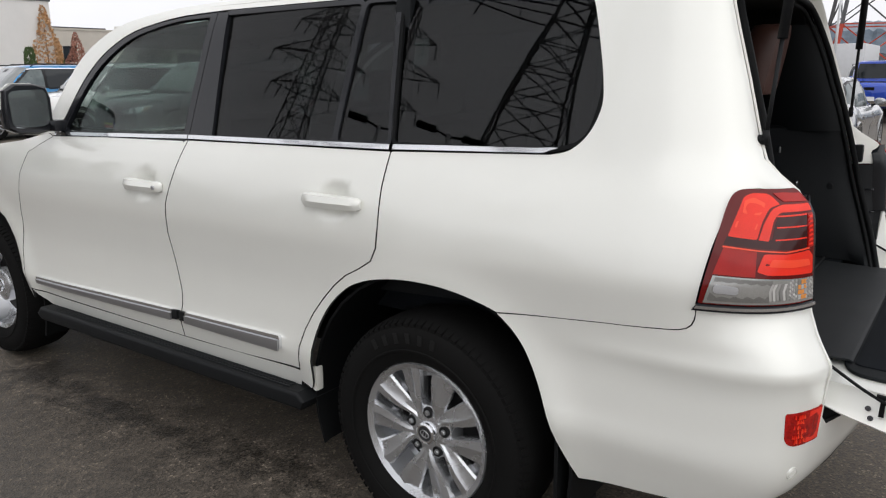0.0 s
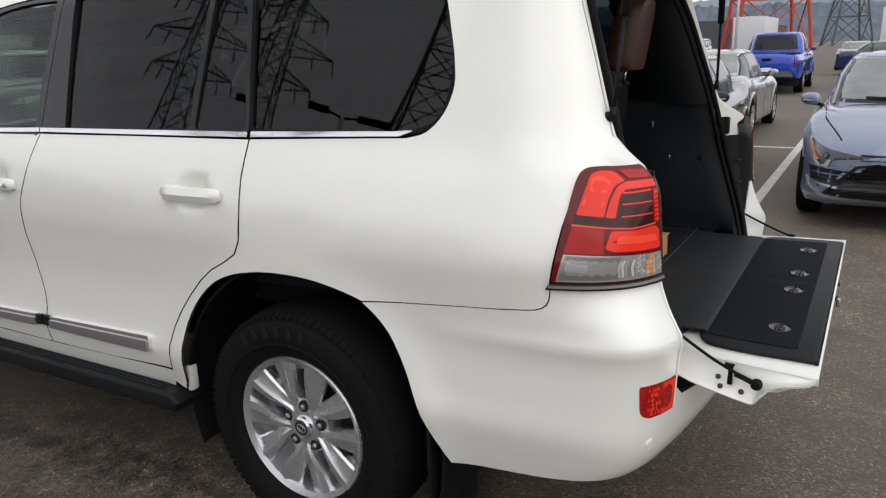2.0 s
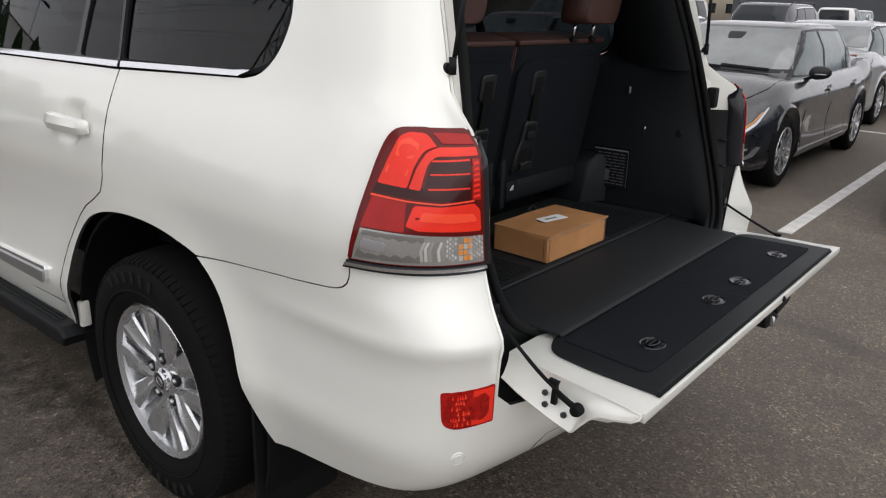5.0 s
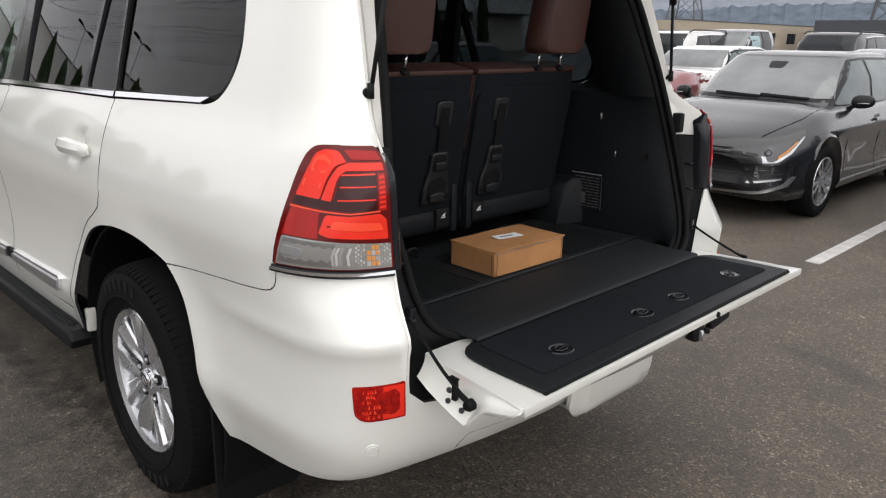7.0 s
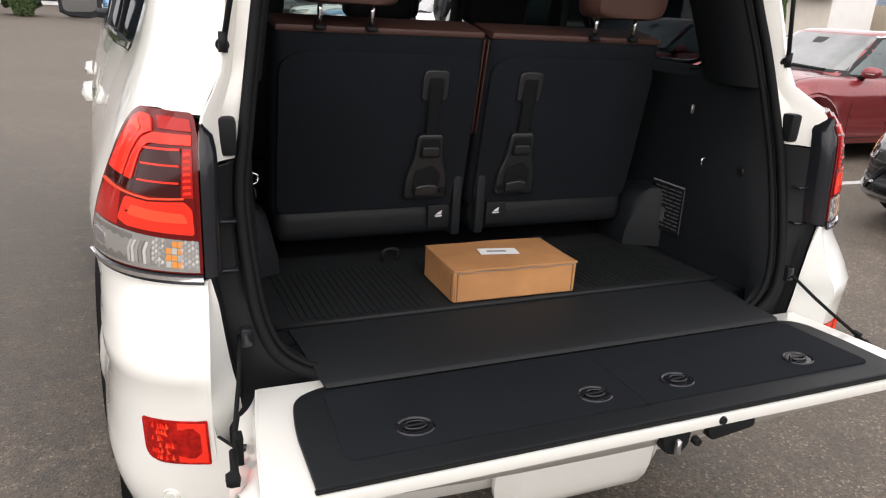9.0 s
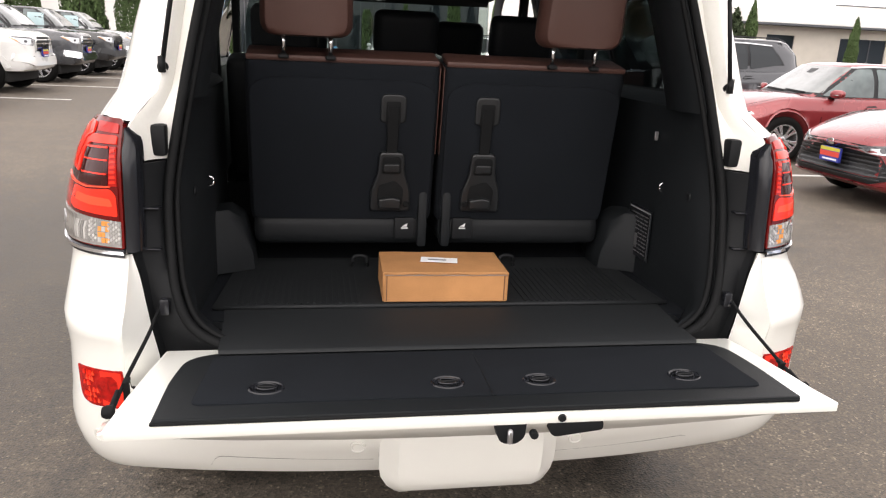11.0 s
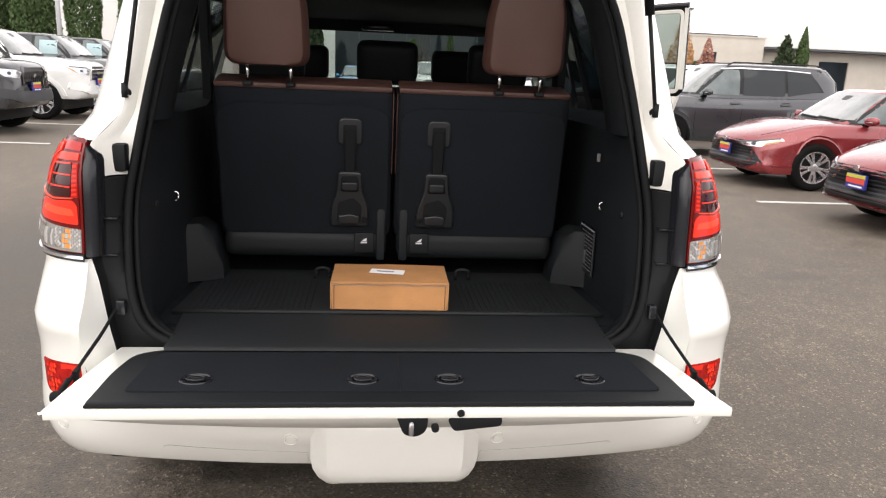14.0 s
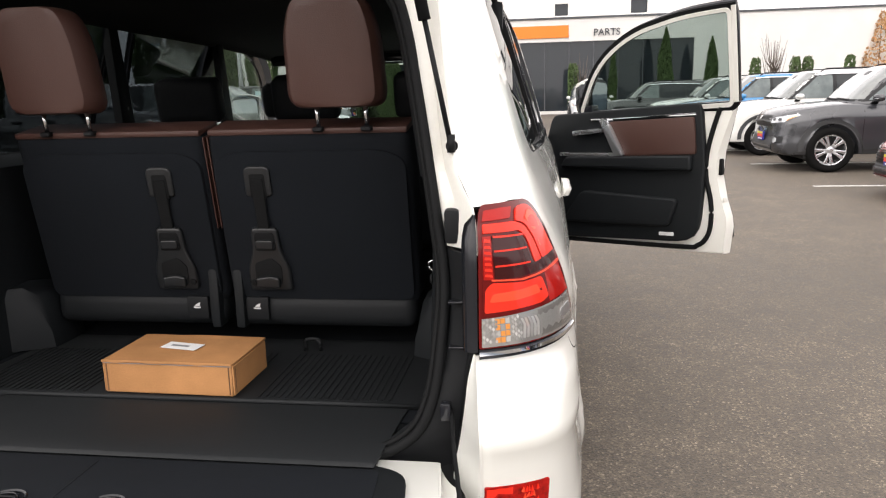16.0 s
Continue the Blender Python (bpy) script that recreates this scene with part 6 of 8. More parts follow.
STYLES = {
    "saloon": dict(bright=True, bow=0.3, tail=0.16, L=4.86, W=1.84, wb=2.82, fo=0.98, r=0.335, zb=0.20, belt=0.93, roof=1.44,
                   top=[(0, 0.62), (0.05, 0.69), (0.2, 0.76), (0.6, 0.86), (1.15, 0.95), (1.6, 0.955), (3.7, 0.99), (4.2, 1.06), (4.7, 1.03), (4.8, 0.98), (4.86, 0.86)],
                   cabin=((1.28, 4.22, 0.79), (1.75, 3.86, 0.72), (2.12, 3.50, 0.62)), split=(2.05, 2.95, 3.7), rear_h=(0.86, 1.04)),
    "compact": dict(bright=False, bow=0.3, tail=0.14, L=4.63, W=1.78, wb=2.70, fo=0.93, r=0.325, zb=0.19, belt=0.92, roof=1.43,
                    top=[(0, 0.60), (0.05, 0.68), (0.2, 0.755), (0.55, 0.85), (1.1, 0.955), (1.5, 0.955), (3.5, 0.98), (4.1, 1.05), (4.5, 1.02), (4.58, 0.97), (4.63, 0.85)],
                    cabin=((1.15, 4.05, 0.77), (1.62, 3.70, 0.70), (2.0, 3.35, 0.60)), split=(1.92, 2.78, 3.5), rear_h=(0.85, 1.02)),
    "crossover": dict(bright=True, bow=0.2, tail=0.08, L=4.60, W=1.86, wb=2.69, fo=0.93, r=0.375, zb=0.28, belt=1.14, roof=1.76,
                      top=[(0, 0.84), (0.05, 0.95), (0.2, 1.03), (0.6, 1.09), (1.15, 1.14), (1.6, 1.13), (3.6, 1.17), (4.3, 1.18), (4.52, 1.14), (4.60, 1.02)],
                      cabin=((1.18, 4.50, 0.82), (1.58, 4.40, 0.76), (1.98, 4.10, 0.66)), split=(1.95, 2.85, 3.52), rear_h=(0.95, 1.15)),
    "pickup": dict(bright=False, bow=0.14, tail=0.03, L=5.39, W=1.90, wb=3.24, fo=0.92, r=0.39, zb=0.42, belt=1.21, roof=1.83,
                   top=[(0, 1.02), (0.04, 1.12), (0.15, 1.18), (0.5, 1.22), (1.25, 1.26), (1.7, 1.22), (3.3, 1.22), (3.42, 1.22), (3.5, 1.17), (5.3, 1.17), (5.36, 1.14), (5.39, 1.05)],
                   cabin=((1.25, 3.42, 0.84), (1.62, 3.40, 0.78), (2.02, 3.25, 0.68)), split=(2.0, 2.75, 3.25), rear_h=(0.75, 1.12)),
}


def lerp_ring(a, b, t):
    return [p.lerp(q, t) for p, q in zip(a, b)]


def vehicle(name, label, style, colour, m, front_kind="wide", plate=True, dealer=True, sheet=True):
    """A parked car: shell, cabin, panes, lamps, grille, wheels. Local frame: nose at y = 0, tail at y = L."""
    s = STYLES[style]
    L, W, wb, fo, r, zb = s["L"], s["W"] / 2, s["wb"], s["fo"], s["r"], s["zb"]
    root = thing(name, label, "car", m, "parked cars")
    top = Curve(s["top"])
    wide = Curve([(0, 0.70), (0.03, 0.79), (0.1, 0.86), (0.25, 0.92), (0.55, 0.97), (1.2, 1.0), (L - 1.2, 1.0), (L - 0.5, 0.965), (L - 0.2, 0.92), (L - 0.06, 0.85), (L, 0.74)])
    low = Curve([(0, zb + 0.16), (0.04, zb + 0.06), (0.2, zb), (L - 0.4, zb + 0.02), (L - 0.1, zb + 0.1), (L, zb + 0.2)])
    ys = sorted({0, 0.03, 0.07, 0.12, 0.2, 0.3, 0.42, 1.6, 1.9, 2.2, 2.5, L - 0.4, L - 0.25, L - 0.14, L - 0.06, L - 0.02, L} | {round(a + d * (r + 0.06), 3) for a in (fo, fo + wb) for d in (-1.3, -1.02, -0.98, -0.9, -0.75, -0.55, -0.3, 0, 0.3, 0.55, 0.75, 0.9, 0.98, 1.02, 1.3)})
    rows = []
    for y in ys:
        w, zt, zl = W * wide(y), top(y), low(y)
        arch = zl
        for a in (fo, fo + wb):
            d = (r + 0.065) ** 2 - (y - a) ** 2
            if d > 0:
                arch = max(arch, r + math.sqrt(d) * 0.98)
        zs = zt - 0.09
        mid = zl + (zs - zl) * 0.55
        flank = smooth01(y, fo + r + 0.1, fo + r + 0.5) * (1 - smooth01(y, fo + wb - r - 0.5, fo + wb - r - 0.1))
        near = max(math.exp(-((y - fo) / (r + 0.12)) ** 4), math.exp(-((y - fo - wb) / (r + 0.12)) ** 4))
        half = [(w * 0.80, zl), (w * (0.965 - 0.01 * flank), max(zl + 0.02, arch)), (w * (0.992 + 0.012 * near), max(zl + 0.09, arch + 0.02)), (w * (0.985 - 0.022 * flank + 0.012 * near), max(zl + (zs - zl) * 0.36, arch + 0.035)), (w * (0.982 - 0.012 * flank), max(zl + (zs - zl) * 0.58, arch + 0.05)), (w, max(zl + (zs - zl) * 0.82, arch + 0.065)), (w * 0.992, max(zl + (zs - zl) * 0.87, arch + 0.07)), (w * 0.955, max(zs + 0.01, arch + 0.08)), (w * 0.915, zt - 0.036), (w * 0.86, zt - 0.014), (w * 0.70, zt - 0.004), (w * 0.60, zt + 0.012), (w * 0.34, zt + 0.02)]
        bow = lambda a, z: y + (s["bow"] * abs(a / W) ** 2.2 + 0.05 * smooth01(0.72 * top(0.1) - z, 0, 0.25) * -1.0 + 0.05) * (1 - smooth01(y, 0.0, 0.95)) - s["tail"] * abs(a / W) ** 2.4 * smooth01(y, L - 0.9, L)
        rows.append([(-a, bow(a, z), z) for a, z in half] + [(0, bow(0, zt), zt + 0.022)] + [(a, bow(a, z), z) for a, z in half[::-1]])
    bm = loft(rows, close=True)
    tree = bvhtree.BVHTree.FromBMesh(bm)
    body = part("body", bm, colour, root, angle=50)
    # cabin: three outlines rising to the roof
    def outline(y0, y1, w, z):
        pts = []
        for k in range(32):
            a = 2 * math.pi * k / 32 + math.pi / 32
            c, sn = math.cos(a), math.sin(a)
            pts.append(Vector((w * math.copysign(abs(sn) ** 0.28, sn), (y0 + y1) / 2 - (y1 - y0) / 2 * math.copysign(abs(c) ** 0.5, c), z)))
        return pts
    (a0, c0, w0), (a1, c1, w1), (a2, c2, w2) = s["cabin"]
    zb0, zr = s["belt"] - 0.05, s["roof"]
    rings = [outline(a0, c0, w0, zb0), outline(a1, c1, w1, zb0 + (zr - zb0) * 0.58), outline(a2 - 0.10, c2 + 0.10, w2, zr - 0.055), outline(a2 + 0.05, c2 - 0.02, w2 - 0.06, zr - 0.015), outline(a2 + 0.35, c2 - 0.3, w2 - 0.25, zr)]
    cb = loft(rings, close=True)
    ctree = bvhtree.BVHTree.FromBMesh(cb)
    cabin = part("cabin", cb, colour, root, angle=50)

    def decal(nm, poly, axis, mat, owner=body, on=tree, off=0.004, thick=0.012, step=0.07, lab=""):
        """A piece that lies on the shell: its outline is thrown on to it along an axis."""
        rim = fine(poly, step)
        xs, zs = [p[0] for p in rim], [p[1] for p in rim]
        ins = []
        n1, n2 = max(int((max(xs) - min(xs)) / step), 1), max(int((max(zs) - min(zs)) / step), 1)
        for i in range(1, n1):
            for j in range(1, n2):
                u, z = min(xs) + (max(xs) - min(xs)) * i / n1, min(zs) + (max(zs) - min(zs)) * j / n2
                odd, close = False, False
                for (ax, ay), (bx, by) in zip(rim, rim[1:] + rim[:1]):
                    if (ay > z) != (by > z) and u < (bx - ax) * (z - ay) / (by - ay) + ax:
                        odd = not odd
                    close = close or (ax - u) ** 2 + (ay - z) ** 2 < (0.3 * step) ** 2
                if odd and not close:
                    ins.append((u, z))
        flat, _, faces, _, _, _ = geometry.delaunay_2d_cdt([Vector(p) for p in rim + ins], [(k, (k + 1) % len(rim)) for k in range(len(rim))], [], 1, 1e-7)
        sd_ = -1 if axis == "diag_right" else 1
        perp, dd = Vector((0.8 * sd_, 0.6, 0)), Vector((-0.6 * sd_, 0.8, 0))
        o, d = {"diag_left": (lambda p: perp * p[0] - dd * 3 + Vector((0, 0, p[1])), dd), "diag_right": (lambda p: perp * p[0] - dd * 3 + Vector((0, 0, p[1])), dd), "front": (lambda p: Vector((p[0], -2, p[1])), Vector((0, 1, 0))), "rear": (lambda p: Vector((p[0], L + 2, p[1])), Vector((0, -1, 0))),
                "left": (lambda p: Vector((3, p[0], p[1])), Vector((-1, 0, 0))), "right": (lambda p: Vector((-3, p[0], p[1])), Vector((1, 0, 0))), "top": (lambda p: Vector((p[0], p[1], 4)), Vector((0, 0, -1)))}[axis]
        bm2 = bmesh.new()
        vs, back = [], []
        for p in flat:
            hit, nrm, _, _ = on.ray_cast(o(p), d)
            if hit is None:
                hit, nrm, _, _ = on.find_nearest(o(p) + d * (2.5 if axis != "top" else 3))
            if nrm.dot(d) > 0:
                nrm = -nrm
            vs.append(bm2.verts.new(hit - d * off))
            back.append(hit + d * thick)
        for f in faces:
            bm2.faces.new([vs[k] for k in f])
        bmesh.ops.recalc_face_normals(bm2, faces=bm2.faces[:])
        if bm2.faces and sum(f.normal.dot(d) for f in bm2.faces) > 0:
            bmesh.ops.reverse_faces(bm2, faces=bm2.faces[:])
        ext = bmesh.ops.extrude_face_region(bm2, geom=bm2.faces[:])
        for v in [e for e in ext["geom"] if isinstance(e, bmesh.types.BMVert)]:
            v.co += d * thick
        return part(nm, bm2, mat, owner, lab, angle=55)

    zg0, zg1 = s["belt"] + 0.035, zr - (0.085 if style != "crossover" else 0.125)
    zw = s["top"][4][1] + 0.025
    frit = decal("screen_surround", [(-w0 * 0.90, zw), (w0 * 0.90, zw), (w2 * 0.95, zr - 0.045), (-w2 * 0.95, zr - 0.045)], "front", FLAT_BLACK, cabin, ctree, 0.006, 0.012, 0.05)
    decal("windscreen", [(-w0 * 0.865, zw + 0.03), (w0 * 0.865, zw + 0.03), (w2 * 0.915, zr - 0.06), (-w2 * 0.915, zr - 0.06)], "front", CAR_GLASS, cabin, ctree, 0.010, 0.012, 0.04, "glass")
    decal("mirror_housing", round_poly([(-0.09, zr - 0.10), (0.09, zr - 0.10), (0.07, zr - 0.165), (-0.07, zr - 0.165)], 0.02, 2), "front", FLAT_BLACK, frit, ctree, 0.014, 0.006, 0.06)
    for wx in (-0.55, 0.05):
        decal("wiper", [(wx * w0, zw + 0.035), (wx * w0 + 0.60 * w0, zw + 0.02), (wx * w0 + 0.60 * w0, zw + 0.036), (wx * w0, zw + 0.055)], "front", SEAL, frit, ctree, 0.024, 0.012, 0.1)
    if style != "pickup":
        decal("rear_screen", [(-w0 * 0.80, s["rear_h"][1] + 0.05), (w0 * 0.80, s["rear_h"][1] + 0.05), (w2 * 0.90, zr - 0.07), (-w2 * 0.90, zr - 0.07)], "rear", CAR_GLASS if style != "crossover" else DARK_PANE, cabin, ctree, 0.012, 0.012, 0.05, "glass")
    else:
        decal("rear_screen", [(-0.66, s["belt"] + 0.08), (0.66, s["belt"] + 0.08), (0.58, zr - 0.10), (-0.58, zr - 0.10)], "rear", DARK_PANE, cabin, ctree, 0.012, 0.012, 0.05, "glass")
    b1, b2, b3 = s["split"]
    ya = a0 + 0.34
    for sd in ("left", "right"):
        sx = 1 if sd == "left" else -1
        tail_pane = {"saloon": [(b3 - 0.25, zg0 + 0.01), (b3 + 0.22, zg0 + 0.04), (c2 + 0.06, zg1 - 0.05), (b3 - 0.29, zg1 - 0.005)],
                     "compact": [(b3 - 0.25, zg0 + 0.01), (b3 + 0.20, zg0 + 0.04), (c2 + 0.06, zg1 - 0.05), (b3 - 0.29, zg1 - 0.005)],
                     "crossover": [(b3 - 0.24, zg0 + 0.01), (b3 + 0.46, zg0 + 0.13), (b3 + 0.20, zg1 - 0.03), (b3 - 0.28, zg1)]}.get(style)
        panes = [[(ya, zg0), (b1 + 0.35, zg0), (b1 + 0.35, zg1 + 0.01), (a2 + 0.05, zg1)], [(b1 + 0.42, zg0), (b3 - 0.30, zg0 + 0.01), (b3 - 0.34, zg1), (b1 + 0.42, zg1 + 0.01)]]
        end_lo, end_hi = (tail_pane[1], tail_pane[2]) if tail_pane else panes[1][1:3]
        rim_top = [(a2 + 0.0, zg1 + 0.012), (b1 + 0.38, zg1 + 0.034), (b3 - 0.3, zg1 + 0.026), (end_hi[0] + 0.02, end_hi[1] + 0.026)]
        belt_strip = decal("window_surround", [(ya - 0.10, zg0 - 0.02), (end_lo[0] + 0.05, end_lo[1] - 0.02)] + rim_top[::-1], sd, FLAT_BLACK, cabin, ctree, 0.004, 0.012, 0.06)
        if s["bright"]:
            decal("bright_strip", rim_top + [(x, z + 0.020) for x, z in rim_top[::-1]], sd, CHROME, belt_strip, ctree, 0.008, 0.012, 0.1)
        for q, p in enumerate(panes + ([tail_pane] if tail_pane else [])):
            decal("side_window", round_poly(p, 0.03, 2), sd, SIDE_GLASS if q == 0 or style in ("saloon", "compact") else DARK_PANE, cabin, ctree, 0.010, 0.012, 0.06, "glass")
        if style == "pickup" and sheet:
            decal("price_sheet", [(ya + 0.22, zg0 + 0.09), (b1 + 0.24, zg0 + 0.09), (b1 + 0.24, zg1 - 0.08), (ya + 0.26, zg1 - 0.08)], sd, SHEET, cabin, ctree, 0.014, 0.006, 0.08, "white price sheet behind the window")
        decal("sill_trim", [(fo + r + 0.12, zb + 0.02), (fo + wb - r - 0.12, zb + 0.02), (fo + wb - r - 0.12, zb + 0.10), (fo + r + 0.12, zb + 0.10)], sd, PLASTIC_GREY if style != "compact" else STEEL, body, tree, 0.006)
        for y in (b1 + 0.385, ya - 0.10, fo + wb - 0.30):
            decal("door_gap", [(y - 0.004, zb + 0.12), (y + 0.004, zb + 0.12), (y + 0.004, s["belt"] - 0.02), (y - 0.004, s["belt"] - 0.02)], sd, SEAL, body, tree, 0.0012, 0.004, 0.1)
        decal("bonnet_gap", [(sx * 0.62 * W, 0.30), (sx * 0.80 * W, 0.75), (sx * 0.845 * W, a0 + 0.12), (sx * 0.835 * W, a0 + 0.12), (sx * 0.79 * W, 0.76), (sx * 0.61 * W, 0.31)], "top", SEAL, body, tree, 0.0015, 0.004, 0.1)
        for y in (b1 + 0.15, b3 - 0.42):
            # flat black patch: shade of the handle hollow put into colour
            decal("handle_hollow", round_poly([(y + 0.02, s["belt"] - 0.145), (y + 0.19, s["belt"] - 0.135), (y + 0.19, s["belt"] - 0.07), (y + 0.02, s["belt"] - 0.08)], 0.025, 3), sd, FLAT_BLACK, body, tree, 0.0015, 0.004, 0.1)
            decal("door_handle", round_poly([(y, s["belt"] - 0.125), (y + 0.21, s["belt"] - 0.115), (y + 0.21, s["belt"] - 0.09), (y, s["belt"] - 0.10)], 0.012, 2), sd, colour if style != "pickup" else SEAL, body, tree, 0.028, 0.03, 0.1)
        # wheel arch cladding
        if style in ("crossover", "pickup"):
            for a in (fo, fo + wb):
                arc = [math.pi * (k / 12 * 1.04 - 0.02) for k in range(13)]
                decal("arch_cladding", [(a + (r + 0.135) * math.cos(q), r + (r + 0.130) * math.sin(q)) for q in arc] + [(a + (r + 0.062) * math.cos(q), r + (r + 0.060) * math.sin(q)) for q in arc[::-1]], sd, PLASTIC_GREY if style == "crossover" or front_kind == "dark" else colour, body, tree, 0.022, 0.03, 0.12)
        # mirror: a rounded cap over a dark foot
        mw, mz, my = w0 + 0.05, s["belt"] + 0.08, ya + 0.10
        rings_m = []
        for dx, h, dp in ((0.0, 0.030, 0.045), (0.015, 0.052, 0.062), (0.05, 0.064, 0.066), (0.11, 0.060, 0.056), (0.155, 0.044, 0.040), (0.172, 0.020, 0.018)):
            rings_m.append([(sx * (mw + dx), my - 0.03 + 0.28 * dx + dp * math.copysign(abs(math.cos(q)) ** 0.7, math.cos(q)), mz - 0.008 + 0.03 * dx + h * math.copysign(abs(math.sin(q)) ** 0.75, math.sin(q))) for q in [2 * math.pi * k / 16 for k in range(16)]])
        mir = part("door_mirror", loft(rings_m, close=True), FLAT_BLACK if front_kind == "dark" else colour, body, angle=60)
        part("mirror_stalk", loft([[(sx * (mw - 0.09 + 0.12 * f), my - 0.02 + (0.05 - 0.015 * f) * c, mz - 0.10 + 0.055 * f + 0.016 * d) for c, d in ((-1, -1), (1, -1), (1, 1), (-1, 1))] for f in (0, 0.5, 1)], close=True), SEAL, mir)
        part("mirror_signal", block((min(sx * (mw + 0.04), sx * (mw + 0.15)), my - 0.080, mz - 0.022), (max(sx * (mw + 0.04), sx * (mw + 0.15)), my - 0.050, mz - 0.012), 0.003, 1), STEEL, mir)
        # lamps, thrown on to the corner of the nose; s runs along the corner
        nose = top(0.1)
        dg = "diag_left" if sx > 0 else "diag_right"
        if style == "compact":
            hp = [(0.30, nose - 0.085), (0.58, nose - 0.125), (0.62, nose - 0.185), (0.70, nose - 0.195), (0.86, nose - 0.10), (0.985, nose + 0.035), (0.90, nose + 0.015), (0.62, nose - 0.045)]
            head = decal("headlamp", hp, dg, LAMP_DARK, body, tree, 0.006, 0.03, 0.04, "dark headlamp with a white hooked running light")
            decal("running_lamp", [(0.60, nose - 0.120), (0.635, nose - 0.125), (0.655, nose - 0.165), (0.70, nose - 0.170), (0.84, nose - 0.085), (0.965, nose + 0.032), (0.985, nose + 0.035), (0.86, nose - 0.10), (0.70, nose - 0.195), (0.62, nose - 0.185)], dg, HEADLAMP, head, tree, 0.011, 0.006, 0.04)
            decal("side_marker", [(0.735, nose - 0.146), (0.83, nose - 0.084), (0.92, nose - 0.002), (0.905, nose - 0.002), (0.81, nose - 0.076), (0.735, nose - 0.122)], dg, AMBER, head, tree, 0.012, 0.006, 0.04)
            decal("projector", [(0.655 + 0.032 * math.cos(q), nose - 0.092 + 0.028 * math.sin(q)) for q in [math.pi / 7 * k for k in range(14)]], dg, PLASTIC_GREY, head, tree, 0.012, 0.006, 0.05)
            decal("lens_pupil", [(0.655 + 0.019 * math.cos(q), nose - 0.092 + 0.017 * math.sin(q)) for q in [math.pi / 6 * k for k in range(12)]], dg, LAMP_DARK, head, tree, 0.016, 0.006, 0.05)
            for u0 in (0.36, 0.48):
                decal("lamp_bar", [(u0, nose - 0.092 - (u0 - 0.36) * 0.12), (u0 + 0.10, nose - 0.103 - (u0 - 0.36) * 0.12), (u0 + 0.095, nose - 0.088 - (u0 - 0.36) * 0.12), (u0 + 0.005, nose - 0.078 - (u0 - 0.36) * 0.12)], dg, PLASTIC_GREY, head, tree, 0.011, 0.006, 0.05)
            intake = decal("side_intake", [(0.42, zb + 0.165), (0.80, zb + 0.20), (0.86, zb + 0.315), (0.80, zb + 0.335), (0.44, zb + 0.315)], dg, FLAT_BLACK, body, tree, 0.004, 0.01, 0.06)
            for q in range(3):
                decal("intake_slat", [(0.45, zb + 0.20 + 0.038 * q), (0.80, zb + 0.215 + 0.034 * q), (0.80, zb + 0.224 + 0.034 * q), (0.45, zb + 0.210 + 0.038 * q)], dg, GRILLE if q < 2 else colour, intake, tree, 0.012, 0.01, 0.1)
            decal("fog_bar", [(0.50, zb + 0.172), (0.79, zb + 0.205), (0.79, zb + 0.219), (0.50, zb + 0.190)], dg, STEEL, intake, tree, 0.015, 0.008, 0.06)
            decal("intake_brow", [(0.42, zb + 0.318), (0.82, zb + 0.338), (0.865, zb + 0.315), (0.88, zb + 0.33), (0.83, zb + 0.355), (0.42, zb + 0.334)], dg, colour, body, tree, 0.016, 0.012, 0.06)
            decal("lip", [(0.10, zb + 0.055), (0.60, zb + 0.085), (0.86, zb + 0.15), (0.93, zb + 0.22), (0.90, zb + 0.225), (0.82, zb + 0.165), (0.60, zb + 0.108), (0.10, zb + 0.078)], dg, STEEL, body, tree, 0.016, 0.016, 0.06)
        else:
            hp, marker, core = {"saloon": ([(0.30, nose - 0.085), (0.44, nose - 0.135), (0.70, nose - 0.135), (0.98, nose - 0.03), (0.93, nose + 0.005), (0.60, nose - 0.045)], (0.74, 0.95), (0.44, 0.60)),
                                "crossover": ([(0.34, nose - 0.10), (0.44, nose - 0.165), (0.72, nose - 0.145), (0.94, nose - 0.03), (0.88, nose + 0.005), (0.50, nose - 0.045)], (0.76, 0.90), (0.50, 0.64)),
                                "pickup": ([(0.36, nose - 0.12), (0.46, nose - 0.235), (0.74, nose - 0.20), (0.95, nose - 0.07), (0.88, nose - 0.05), (0.52, nose - 0.065)], (0.78, 0.92), (0.48, 0.66))}[style]
            low_edge = Curve([hp[1], hp[2], hp[3]])
            head = decal("headlamp", hp, dg, HEADLAMP, body, tree, 0.006, 0.03, 0.04, "clear headlamp with an amber end")
            decal("lamp_rim", [(hp[0][0], hp[0][1])] + [(hp[5][0], hp[5][1]), (hp[4][0], hp[4][1]), (hp[4][0], hp[4][1] - 0.016), (hp[5][0], hp[5][1] - 0.022), (hp[0][0] + 0.03, hp[0][1] - 0.018)], dg, LAMP_DARK, head, tree, 0.011, 0.006, 0.05)
            decal("side_marker", [(marker[0], low_edge(marker[0]) + 0.012), (marker[1], low_edge(marker[1]) + 0.006), (marker[1], low_edge(marker[1]) + 0.02), (marker[0] + 0.03, low_edge(marker[0]) + 0.055)], dg, AMBER, head, tree, 0.012, 0.006, 0.04)
            cz = (low_edge((core[0] + core[1]) / 2) + hp[5][1]) / 2
            for cx in core:
                decal("projector", [(cx + 0.036 * math.cos(q), cz + 0.028 * math.sin(q)) for q in [math.pi / 6 * k for k in range(12)]], dg, LAMP_DARK, head, tree, 0.012, 0.006, 0.05)
            fz = zb + (0.26 if style != "saloon" else 0.20)
